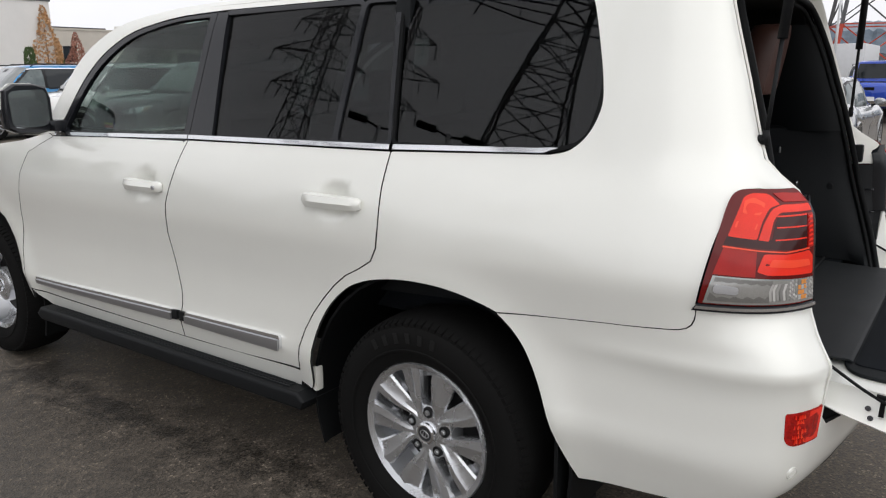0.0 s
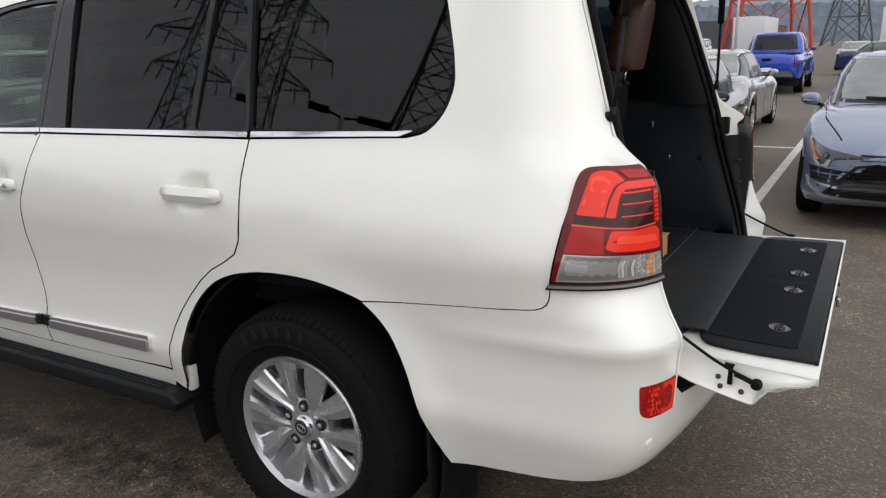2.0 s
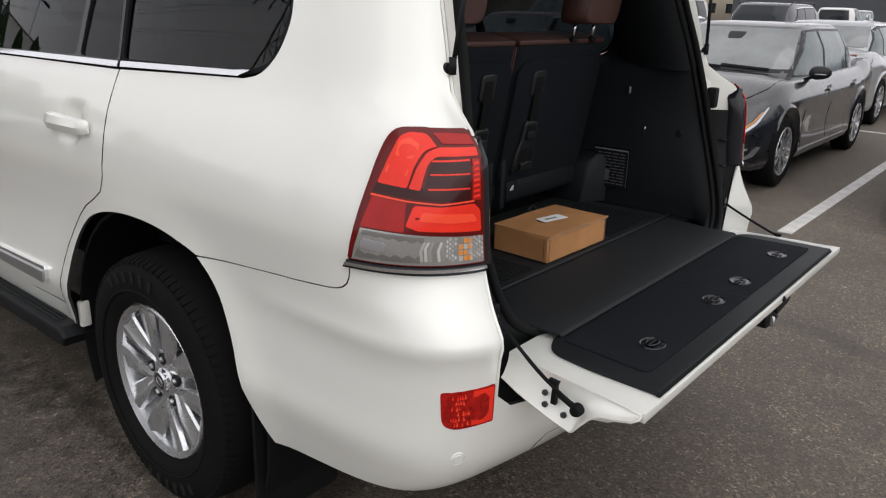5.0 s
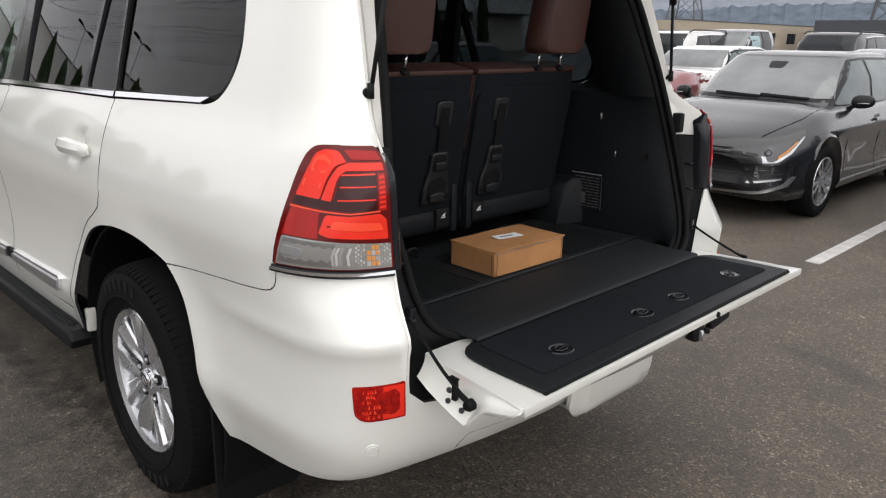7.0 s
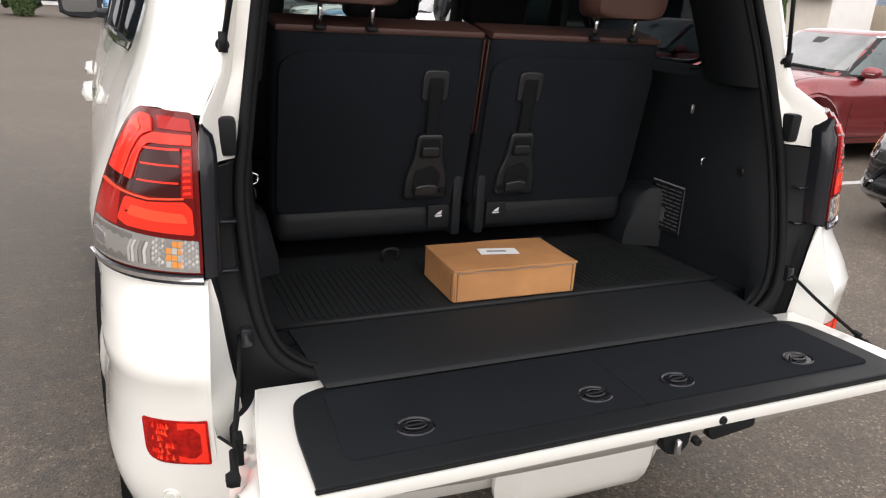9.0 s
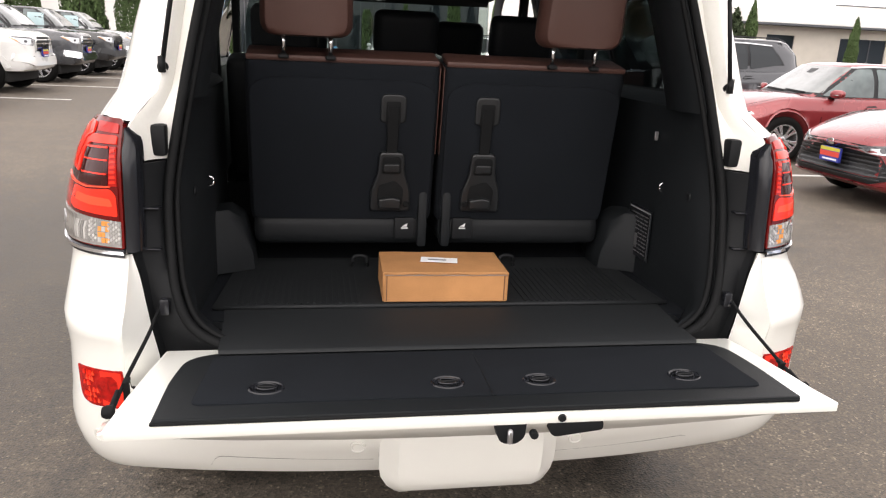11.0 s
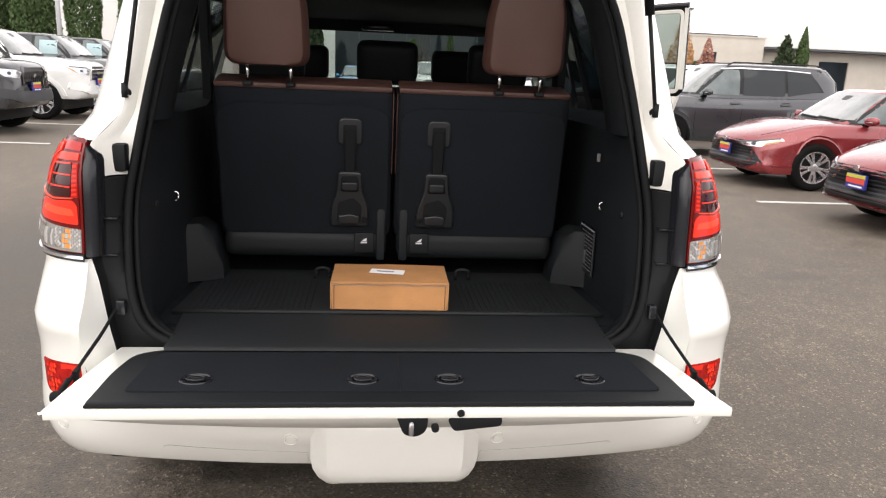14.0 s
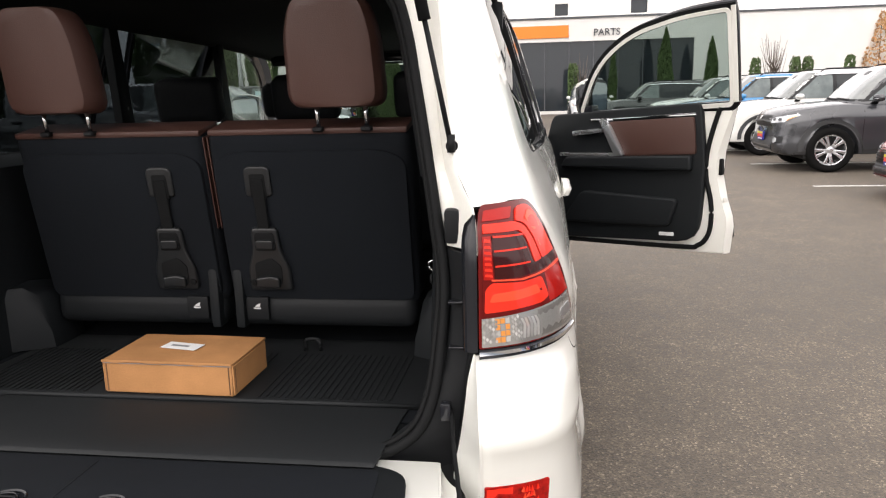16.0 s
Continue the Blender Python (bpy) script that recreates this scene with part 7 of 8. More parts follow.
            if style != "saloon":
                pocket = decal("fog_pocket", round_poly([(0.42, fz - 0.07), (0.74, fz - 0.05), (0.74, fz + 0.07), (0.42, fz + 0.05)], 0.03, 2), dg, FLAT_BLACK, body, tree, 0.005, 0.01, 0.06)
                decal("fog_lamp", [(0.58 + 0.048 * math.cos(q), fz + 0.045 * math.sin(q)) for q in [math.pi / 7 * k for k in range(14)]], dg, HEADLAMP, pocket, tree, 0.012, 0.01, 0.06)
        h0, h1 = s["rear_h"]
        tp = [(0.40 * W, h1 - 0.16), (0.42 * W, h1 - 0.04), (0.90 * W, h1 - 0.02), (0.92 * W, h1 - 0.15), (0.72 * W, h1 - 0.20)] if style != "pickup" else [(0.80 * W, h0), (0.80 * W, h1 - 0.02), (0.93 * W, h1 - 0.02), (0.93 * W, h0)]
        if style == "crossover":
            tp = [(0.46 * W, h1 - 0.12), (0.46 * W, h1 - 0.02), (0.88 * W, h1 + 0.0), (0.93 * W, h1 - 0.14)]
        tl = decal("tail_lamp", [(sx * a, b) for a, b in tp], "rear", DEEP_RED, body, tree, 0.008, 0.03, 0.05, "red tail lamp")
        decal("tail_lens", [(sx * a, b) for a, b in ([(0.46 * W, h1 - 0.11), (0.46 * W, h1 - 0.07), (0.86 * W, h1 - 0.06), (0.87 * W, h1 - 0.11)] if style != "pickup" else [(0.83 * W, h1 - 0.20), (0.83 * W, h1 - 0.08), (0.91 * W, h1 - 0.08), (0.91 * W, h1 - 0.20)])], "rear", RED_LENS if style == "pickup" else CLEAR_LENS, tl, tree, 0.012, 0.006, 0.05)
    # grille and nose
    if style == "saloon":
        decal("upper_grille", [(-0.52 * W, nose - 0.062), (0, nose - 0.050), (0.52 * W, nose - 0.062), (0.50 * W, nose - 0.095), (0.17 * W, nose - 0.115), (0.10 * W, nose - 0.165), (-0.10 * W, nose - 0.165), (-0.17 * W, nose - 0.115), (-0.50 * W, nose - 0.095)], "front", FLAT_BLACK, body, tree, 0.006, 0.02, 0.06, "black grille")
        low_g = decal("lower_grille", [(-0.62 * W, zb + 0.09), (0.62 * W, zb + 0.09), (0.83 * W, zb + 0.16), (0.66 * W, zb + 0.37), (0.30 * W, zb + 0.40), (-0.30 * W, zb + 0.40), (-0.66 * W, zb + 0.37), (-0.83 * W, zb + 0.16)], "front", FLAT_BLACK, body, tree, 0.006, 0.02, 0.06, "black slatted grille")
        for k in range(6):
            z = zb + 0.125 + 0.042 * k
            hw = (0.77 - 0.028 * max(k - 1, 0) - 0.06 * (k == 0)) * W
            decal("slat", [(-hw, z + 0.006), (0, z - 0.004), (hw, z + 0.006), (hw, z + 0.020), (0, z + 0.012), (-hw, z + 0.020)], "front", PLASTIC_GREY, low_g, tree, 0.022, 0.016, 0.12)
        decal("lip", [(-0.80 * W, zb + 0.05), (0.80 * W, zb + 0.05), (0.93 * W, zb + 0.13), (0.89 * W, zb + 0.145), (0.76 * W, zb + 0.075), (-0.76 * W, zb + 0.075), (-0.89 * W, zb + 0.145), (-0.93 * W, zb + 0.13)], "front", colour, body, tree, 0.030, 0.03, 0.08)
        decal("chrome_wing", [(-0.52 * W, nose - 0.070), (-0.12 * W, nose - 0.085), (0, nose - 0.120), (0.12 * W, nose - 0.085), (0.52 * W, nose - 0.070), (0.52 * W, nose - 0.080), (0.12 * W, nose - 0.097), (0, nose - 0.134), (-0.12 * W, nose - 0.097), (-0.52 * W, nose - 0.080)], "front", LAMP_DARK, body, tree, 0.012, 0.01, 0.08)
    elif style == "compact":
        low_g = decal("lower_grille", [(-0.50 * W, zb + 0.085), (0.50 * W, zb + 0.085), (0.70 * W, zb + 0.12), (0.46 * W, zb + 0.355), (0.28 * W, zb + 0.385), (-0.28 * W, zb + 0.385), (-0.46 * W, zb + 0.355), (-0.70 * W, zb + 0.12)], "front", FLAT_BLACK, body, tree, 0.004, 0.02, 0.06, "black mesh grille")
        for k in range(8):
            z = zb + 0.105 + 0.033 * k
            hw = (0.66 - 0.033 * k) * W
            decal("slat", [(-hw, z), (hw, z), (hw, z + 0.010), (-hw, z + 0.010)], "front", GRILLE, low_g, tree, 0.014, 0.012, 0.12)
        for e in (-1, 1):
            decal("grille_rim", [(e * 0.70 * W, zb + 0.115), (e * 0.46 * W, zb + 0.352), (e * 0.28 * W, zb + 0.383), (e * 0.28 * W, zb + 0.397), (e * 0.475 * W, zb + 0.366), (e * 0.735 * W, zb + 0.125)], "front", FLAT_BLACK, low_g, tree, 0.018, 0.018, 0.06)
        decal("lamp_bridge", [(-0.44 * W, nose - 0.060), (0.44 * W, nose - 0.060), (0.44 * W, nose - 0.110), (-0.44 * W, nose - 0.110)], "front", FLAT_BLACK, body, tree, 0.006, 0.01, 0.08)
    elif style == "crossover":
        up_g = decal("upper_grille", round_poly([(-0.46 * W, nose - 0.03), (0.46 * W, nose - 0.03), (0.52 * W, nose - 0.12), (0.42 * W, nose - 0.23), (-0.42 * W, nose - 0.23), (-0.52 * W, nose - 0.12)], 0.03, 2), "front", FLAT_BLACK, body, tree, 0.006, 0.02, 0.06, "black grille")
        for k in range(4):
            decal("slat", [(-0.44 * W, nose - 0.07 - 0.045 * k), (0.44 * W, nose - 0.07 - 0.045 * k), (0.44 * W, nose - 0.055 - 0.045 * k), (-0.44 * W, nose - 0.055 - 0.045 * k)], "front", PLASTIC_GREY, up_g, tree, 0.016, 0.012, 0.12)
        decal("lower_grille", [(-0.60 * W, zb + 0.10), (0.60 * W, zb + 0.10), (0.66 * W, zb + 0.30), (-0.66 * W, zb + 0.30)], "front", PLASTIC_GREY, body, tree, 0.008, 0.02, 0.06)
        decal("skid_plate", [(-0.5 * W, zb + 0.04), (0.5 * W, zb + 0.04), (0.55 * W, zb + 0.09), (-0.55 * W, zb + 0.09)], "front", STEEL, body, tree, 0.012, 0.02, 0.08)
        for e in (-1, 1):
            part("roof_bar", tube([(e * (w2 - 0.04), a2 + 0.10, zr - 0.04), (e * (w2 - 0.03), a2 + 0.22, zr + 0.022), (e * (w2 - 0.03), c2 - 0.25, zr + 0.022), (e * (w2 - 0.04), c2 - 0.05, zr - 0.04)], 0.014, 6), FLAT_BLACK, cabin)
    else:
        gr = decal("grille", round_poly([(-0.40 * W, nose - 0.05), (0.40 * W, nose - 0.05), (0.46 * W, nose - 0.18), (0.40 * W, nose - 0.34), (-0.40 * W, nose - 0.34), (-0.46 * W, nose - 0.18)], 0.03, 2), "front", GRILLE, body, tree, 0.006, 0.02, 0.06, "black mesh grille")
        for k in range(3):
            decal("slat", [(-0.40 * W, nose - 0.12 - 0.08 * k), (0.40 * W, nose - 0.12 - 0.08 * k), (0.40 * W, nose - 0.10 - 0.08 * k), (-0.40 * W, nose - 0.10 - 0.08 * k)], "front", CHROME if front_kind in ("chrome", "white") else PLASTIC_GREY, gr, tree, 0.016, 0.012, 0.1)
        for k in range(9):
            decal("grille_bar", [((-0.36 + 0.09 * k) * W - 0.006, nose - 0.33), ((-0.36 + 0.09 * k) * W + 0.006, nose - 0.33), ((-0.36 + 0.09 * k) * W + 0.006, nose - 0.06), ((-0.36 + 0.09 * k) * W - 0.006, nose - 0.06)], "front", PLASTIC_GREY, gr, tree, 0.013, 0.01, 0.12)
        for e in (-1, 1):
            decal("grille_rim", [(e * 0.47 * W, nose - 0.18), (e * 0.405 * W, nose - 0.035), (e * 0.36 * W, nose - 0.05), (e * 0.435 * W, nose - 0.18), (e * 0.37 * W, nose - 0.335), (e * 0.42 * W, nose - 0.36)], "front", colour if front_kind != "chrome" else CHROME, gr, tree, 0.024, 0.02, 0.06)
        decal("bumper_bar", [(-0.66 * W, zb + 0.12), (0.66 * W, zb + 0.12), (0.92 * W, zb + 0.22), (0.90 * W, zb + 0.36), (0.60 * W, zb + 0.30), (-0.60 * W, zb + 0.30), (-0.90 * W, zb + 0.36), (-0.92 * W, zb + 0.22)], "front", CHROME if front_kind == "chrome" else (colour if front_kind == "white" else PLASTIC_GREY), body, tree, 0.04, 0.05, 0.08)
    decal("badge", [(0.05 * math.cos(a), (nose - 0.075 if style != "pickup" else nose - 0.19) + 0.034 * math.sin(a)) for a in [math.pi / 8 * k for k in range(16)]], "front", CHROME, body, tree, 0.022, 0.01, 0.05)
    if plate and dealer:
        pz = zb + (0.30 if style != "pickup" else 0.36)
        py = min((tree.ray_cast(Vector((0, -2, z)), Vector((0, 1, 0)))[0] or Vector((0, 0.02, 0))).y for z in (pz - 0.05, pz, pz + 0.07)) - 0.05
        pl = part("plate", block((-0.155, py - 0.004, pz - 0.07), (0.155, py + 0.03, pz + 0.085), 0.006, 1), PLATE_B, body, "dealer plate in bright colour bands")
        part("plate_band", block((-0.15, py - 0.007, pz + 0.045), (0.15, py - 0.004, pz + 0.08)), PLATE_Y, pl)
        part("plate_band", block((-0.15, py - 0.007, pz - 0.015), (0.15, py - 0.004, pz + 0.038)), PLATE_R, pl)
        part("plate_bar", block((-0.10, py - 0.007, pz - 0.052), (0.12, py - 0.004, pz - 0.035)), PAPER, pl)
    decal("rear_plate", [(-0.155, h0 - 0.10), (0.155, h0 - 0.10), (0.155, h0 + 0.04), (-0.155, h0 + 0.04)], "rear", PAPER, body, tree, 0.012, 0.012, 0.1)
    decal("rear_valance", [(-0.80 * W, zb + 0.10), (0.80 * W, zb + 0.10), (0.72 * W, zb + 0.26), (-0.72 * W, zb + 0.26)], "rear", PLASTIC_GREY if style != "pickup" else CHROME, body, tree, 0.008 if style != "pickup" else 0.06, 0.02, 0.1)
    if style == "pickup":
        part("bed_cover", block((-0.80 * W, 3.5, 1.165), (0.80 * W, 5.28, 1.20), 0.02, 2), SEAL, root)
        decal("gate_gap", [(-0.74 * W, 0.72), (0.74 * W, 0.72), (0.74 * W, 0.73), (-0.74 * W, 0.73)], "rear", SEAL, body, tree, 0.003, 0.006, 0.2)
        decal("gate_handle", round_poly([(-0.13, 0.98), (0.13, 0.98), (0.13, 1.06), (-0.13, 1.06)], 0.02, 2), "rear", SEAL, body, tree, 0.012, 0.02, 0.1)
    # wheels in dark wells
    for a in (fo, fo + wb):
        part("wheel_well", block((-W * 0.93, a - r - 0.05, 0.2), (W * 0.93, a + r + 0.05, r * 1.9), 0.1, 2), WELL, body)
    for a in (fo, fo + wb):
        for sx in (-1, 1):
            wm = pose(sx * (W - 0.11), a, r, 17 * (a > 2) + 5, 0, 0 if sx < 0 else 180)
            wh = again(WHEEL_RIM, wm @ Matrix.Scale(r / 0.335, 4), root)
            again(WHEEL_TYRE, Matrix.Identity(4), wh)
            again(WHEEL_DISC, Matrix.Identity(4), wh)
            again(WHEEL_HUB, Matrix.Identity(4), wh)
            for k in range(10):
                again(WHEEL_SPOKE, pose(0, 0, 0, 36 * k + (5.7 if k % 2 else -5.7)), wh)
    return root


def wheel_set():
    rim_p = lathe([(0.19, 0.0), (0.205, -0.06), (0.212, -0.098), (0.226, -0.102), (0.229, -0.095), (0.222, -0.08), (0.215, 0.07), (0.2, 0.07)], 40)
    a = part("wheel", rim_p, ALLOY, None, "silver alloy wheel")
    b = part("tyre", lathe([(0.222, -0.085), (0.25, -0.105), (0.295, -0.108), (0.322, -0.095), (0.335, -0.07), (0.335, 0.07), (0.322, 0.095), (0.295, 0.108), (0.25, 0.105), (0.222, 0.085)], 44, close=True), TYRE, None)
    c = part("brake_disc", lathe([(0.001, -0.03), (0.19, -0.025), (0.205, 0.05), (0.001, 0.05)], 30), WELL, None)
    rows = []
    for rr, w, x in ((0.03, 0.018, -0.078), (0.09, 0.018, -0.088), (0.16, 0.021, -0.096), (0.222, 0.03, -0.096)):
        rows.append([(x + dx, rr, w * dw) for dx, dw in ((0, -1), (-0.006, 0), (0, 1), (0.02, 0.8), (0.02, -0.8))])
    d = part("spoke", loft(rows, close=True), ALLOY, None)
    e = part("hub", lathe([(0.001, -0.094), (0.028, -0.094), (0.055, -0.082), (0.06, -0.03)], 20), ALLOY, None)
    return a, b, c, d, e


WHEEL_RIM, WHEEL_TYRE, WHEEL_DISC, WHEEL_SPOKE, WHEEL_HUB = wheel_set()
RED_P, GREY_P, BLACK_P = paint("ruby_red_paint", (0.22, 0.026, 0.030)), paint("slate_grey_paint", (0.042, 0.044, 0.050)), paint("charcoal_paint", (0.010, 0.0105, 0.012), 0.1)
BLUEGREY_P, SILVER_P, BLUE_P = paint("blue_silver_paint", (0.20, 0.235, 0.33)), paint("silver_paint", (0.36, 0.37, 0.38), 0.6), paint("bright_blue_paint", (0.005, 0.05, 0.42), 0.2)
WHITE_P, GREEN_P, NAVY_P, SKY_P = paint("white_paint", (0.70, 0.70, 0.68), 0.0), paint("dark_green_paint", (0.01, 0.07, 0.06)), paint("navy_paint", (0.012, 0.016, 0.09)), paint("light_blue_paint", (0.03, 0.22, 0.48), 0.2)


CHAR_P = paint("graphite_paint", (0.028, 0.029, 0.032), 0.2)


def nose_west(x, y, turn=0):  # nose towards -x
    return Matrix.Translation((x, y, 0)) @ pose(0, 0, 0, 0, 0, -90 + turn)


def nose_east(x, y, turn=0):
    return Matrix.Translation((x, y, 0)) @ pose(0, 0, 0, 0, 0, 90 + turn)


vehicle("compact_saloon", "blue-silver compact saloon parked nose out in its bay", "compact", BLUEGREY_P, nose_west(4.15, -0.60))
vehicle("compact_saloon", "charcoal compact saloon parked nose out in its bay", "compact", BLACK_P, nose_west(4.2, 2.08), "dark")
vehicle("family_saloon", "ruby red family saloon parked beside the charcoal saloon", "saloon", RED_P, nose_west(4.95, 5.55), dealer=True)
vehicle("family_saloon", "ruby red family saloon parked beside the grey crossover", "saloon", RED_P, nose_west(5.2, 9.0))
vehicle("crossover_car", "slate grey crossover with silver wheels parked nose out", "crossover", GREY_P, nose_west(4.75, 13.2) @ Matrix.Scale(1.03, 4))
vehicle("crossover_car", "white crossover parked nose out in the far row", "crossover", WHITE_P, nose_west(4.6, 16.7) @ Matrix.Scale(1.03, 4))
vehicle("crossover_car", "light blue crossover parked nose out in the far row", "crossover", SKY_P, nose_west(4.3, 20.2) @ Matrix.Scale(1.03, 4))
vehicle("crossover_car", "white crossover parked nose out beside the blue one", "crossover", WHITE_P, nose_west(4.1, 23.6) @ Matrix.Scale(1.03, 4))
vehicle("family_saloon", "silver family saloon parked with its tail to the aisle", "saloon", SILVER_P, nose_east(14.25, 2.38))
vehicle("pickup_truck", "bright blue pickup truck seen from its tailgate", "pickup", BLUE_P, nose_east(27.2, 2.75))
vehicle("crossover_car", "grey off-road car with roof bars seen from behind", "crossover", GREY_P, nose_east(21.5, 5.6), dealer=False)
vehicle("crossover_car", "white off-road car seen from behind", "crossover", WHITE_P, nose_east(26.5, 6.9), dealer=False)
vehicle("family_saloon", "dark navy saloon parked across the far aisle", "saloon", NAVY_P, Matrix.Translation((36.5, -3.2, 0)), dealer=False)
vehicle("pickup_truck", "dark green pickup truck parked far off", "pickup", GREEN_P, nose_east(30.5, -2.3), dealer=False)
vehicle("family_saloon", "white saloon parked in the second row", "saloon", WHITE_P, nose_east(14.4, 5.5), dealer=False)
vehicle("pickup_truck", "charcoal pickup truck parked in the second row", "pickup", BLACK_P, nose_west(15.5, 11.5), dealer=False)
vehicle("pickup_truck", "silver pickup truck parked in the second row", "pickup", SILVER_P, nose_west(15.5, 8.2), dealer=False)
vehicle("crossover_car", "white crossover parked in the second row", "crossover", WHITE_P, nose_east(19.5, 8.8), dealer=False)
vehicle("pickup_truck", "charcoal pickup truck with a mesh grille parked nose out", "pickup", CHAR_P, nose_east(-6.15, 12.8) @ Matrix.Scale(1.06, 4), "dark", sheet=False)
vehicle("pickup_truck", "white pickup truck with a chrome grille parked nose out", "pickup", WHITE_P, nose_east(-6.3, 16.5) @ Matrix.Scale(1.06, 4), "white", sheet=False)
vehicle("pickup_truck", "grey pickup truck with a chrome grille parked nose out", "pickup", GREY_P, nose_east(-6.4, 20.1) @ Matrix.Scale(1.06, 4), "chrome")
vehicle("pickup_truck", "black pickup truck parked nose out far down the row", "pickup", BLACK_P, nose_east(-6.5, 23.7) @ Matrix.Scale(1.06, 4), "dark")
vehicle("pickup_truck", "silver pickup truck parked nose out far down the row", "pickup", SILVER_P, nose_east(-6.6, 27.3) @ Matrix.Scale(1.06, 4), "chrome")
vehicle("crossover_car", "charcoal crossover parked ahead across the aisle", "crossover", CHAR_P, nose_west(2.6, 27.4), dealer=False)
vehicle("crossover_car", "silver crossover parked ahead across the aisle", "crossover", SILVER_P, nose_west(8.2, 27.4), dealer=False)
vehicle("family_saloon", "light blue saloon parked ahead across the aisle", "saloon", SKY_P, Matrix.Translation((-0.6, 30.0, 0)), dealer=False)
vehicle("crossover_car", "white crossover parked ahead across the aisle", "crossover", WHITE_P, Matrix.Translation((2.8, 31.5, 0)), dealer=False)
vehicle("pickup_truck", "white pickup truck parked in the far rows", "pickup", WHITE_P, nose_east(38, 8.2), dealer=False)
vehicle("crossover_car", "slate grey crossover parked in the far rows", "crossover", GREY_P, nose_east(40, 4.6), dealer=False)
vehicle("family_saloon", "silver family saloon parked in the far rows", "saloon", SILVER_P, nose_east(46, 1.0), dealer=False)
vehicle("pickup_truck", "white pickup truck parked behind the far rows", "pickup", WHITE_P, nose_west(47, 10.5), dealer=False)
vehicle("crossover_car", "ruby red crossover parked in the far rows", "crossover", RED_P, nose_west(44, -6.5), dealer=False)
vehicle("crossover_car", "white crossover parked behind the far rows", "crossover", WHITE_P, nose_west(52, 6.0), dealer=False)
for ob in (WHEEL_RIM, WHEEL_TYRE, WHEEL_DISC, WHEEL_SPOKE, WHEEL_HUB):
    bpy.data.objects.remove(ob)

# ---- trees, buildings, pylons and hills ----
LEAF = shade("cypress_foliage", (0.075, 0.115, 0.045), 0.85, grain=0.5, scale=60, spec=0.2)
LEAF_DARK = shade("conifer_foliage", (0.055, 0.075, 0.04), 0.9, grain=0.5, scale=60, spec=0.2)
LEAF_GOLD, LEAF_RED = shade("golden_foliage", (0.50, 0.30, 0.15), 0.85, grain=0.4, spec=0.2), shade("russet_foliage", (0.40, 0.20, 0.15), 0.85, grain=0.4, spec=0.2)
BARK = shade("bark", (0.10, 0.08, 0.065), 0.9, grain=0.3, bump=0.5, fine=80)
WALL_W = shade("white_render", (0.72, 0.71, 0.69), 0.85, grain=0.06, scale=10, bump=0.1, fine=120)
WALL_T = shade("tan_render", (0.42, 0.36, 0.28), 0.85, grain=0.08, scale=10)
WALL_C = shade("cream_block_wall", (0.55, 0.51, 0.45), 0.85, grain=0.10, scale=14, bump=0.15, fine=60)
WALL_G = shade("grey_cladding_wall", (0.07, 0.075, 0.085), 0.7, grain=0.1, scale=12)
DARK_GLASS = shade("shop_glass", (0.02, 0.025, 0.03), 0.05)
LATTICE = shade("galvanised_lattice", (0.09, 0.093, 0.097), 0.7, 0.0)
RED_STEEL = shade("red_lattice", (0.42, 0.05, 0.025), 0.6)
TRAILER = shade("trailer_white", (0.62, 0.63, 0.65), 0.5, grain=0.05)
SIGN_O = shade("orange_sign", (0.75, 0.22, 0.02), 0.5)
# haze over the hills put into their colours, paler and bluer farther off
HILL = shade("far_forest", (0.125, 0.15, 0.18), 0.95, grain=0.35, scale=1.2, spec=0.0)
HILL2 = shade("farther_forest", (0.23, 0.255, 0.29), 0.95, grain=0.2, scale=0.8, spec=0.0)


def crown_mesh(profile, count, size, seed, flat=0.6):
    """Many small tilted leaf clumps spread through a crown. profile: height to radius."""
    rnd = random.Random(seed)
    shape = Curve(profile)
    z0, z1 = profile[0][0], profile[-1][0]
    verts, faces = [], []
    lumps = [(rnd.uniform(0, 6.283), rnd.uniform(0.5, 3)) for _ in range(5)]
    while len(faces) < count:
        z = rnd.uniform(z0, z1)
        rad = shape(z)
        a = rnd.uniform(0, 2 * math.pi)
        wob = 1 + 0.16 * sum(math.sin(a * k + p + z * q) for k, (p, q) in enumerate(lumps, 1)) / 2
        if rnd.random() > rad / max(p[1] for p in profile) + 0.08:
            continue
        d = rad * wob * rnd.uniform(0.55, 1.04) ** 0.5
        c = Vector((math.cos(a) * d, math.sin(a) * d, z))
        u = Vector((rnd.gauss(0, 1), rnd.gauss(0, 1), rnd.gauss(0, 1) * flat + 0.6)).normalized()
        w = u.cross(Vector((rnd.gauss(0, 1), rnd.gauss(0, 1), rnd.gauss(0, 1)))).normalized()
        s = size * rnd.uniform(0.6, 1.5)
        k = len(verts)
        verts += [c - w * s * 0.5, c + u * s, c + w * s * 0.5, c - u * s * 0.4]
        faces.append((k, k + 1, k + 2, k + 3))
    me = bpy.data.meshes.new("crown")
    me.from_pydata([tuple(v) for v in verts], [], faces)
    return me


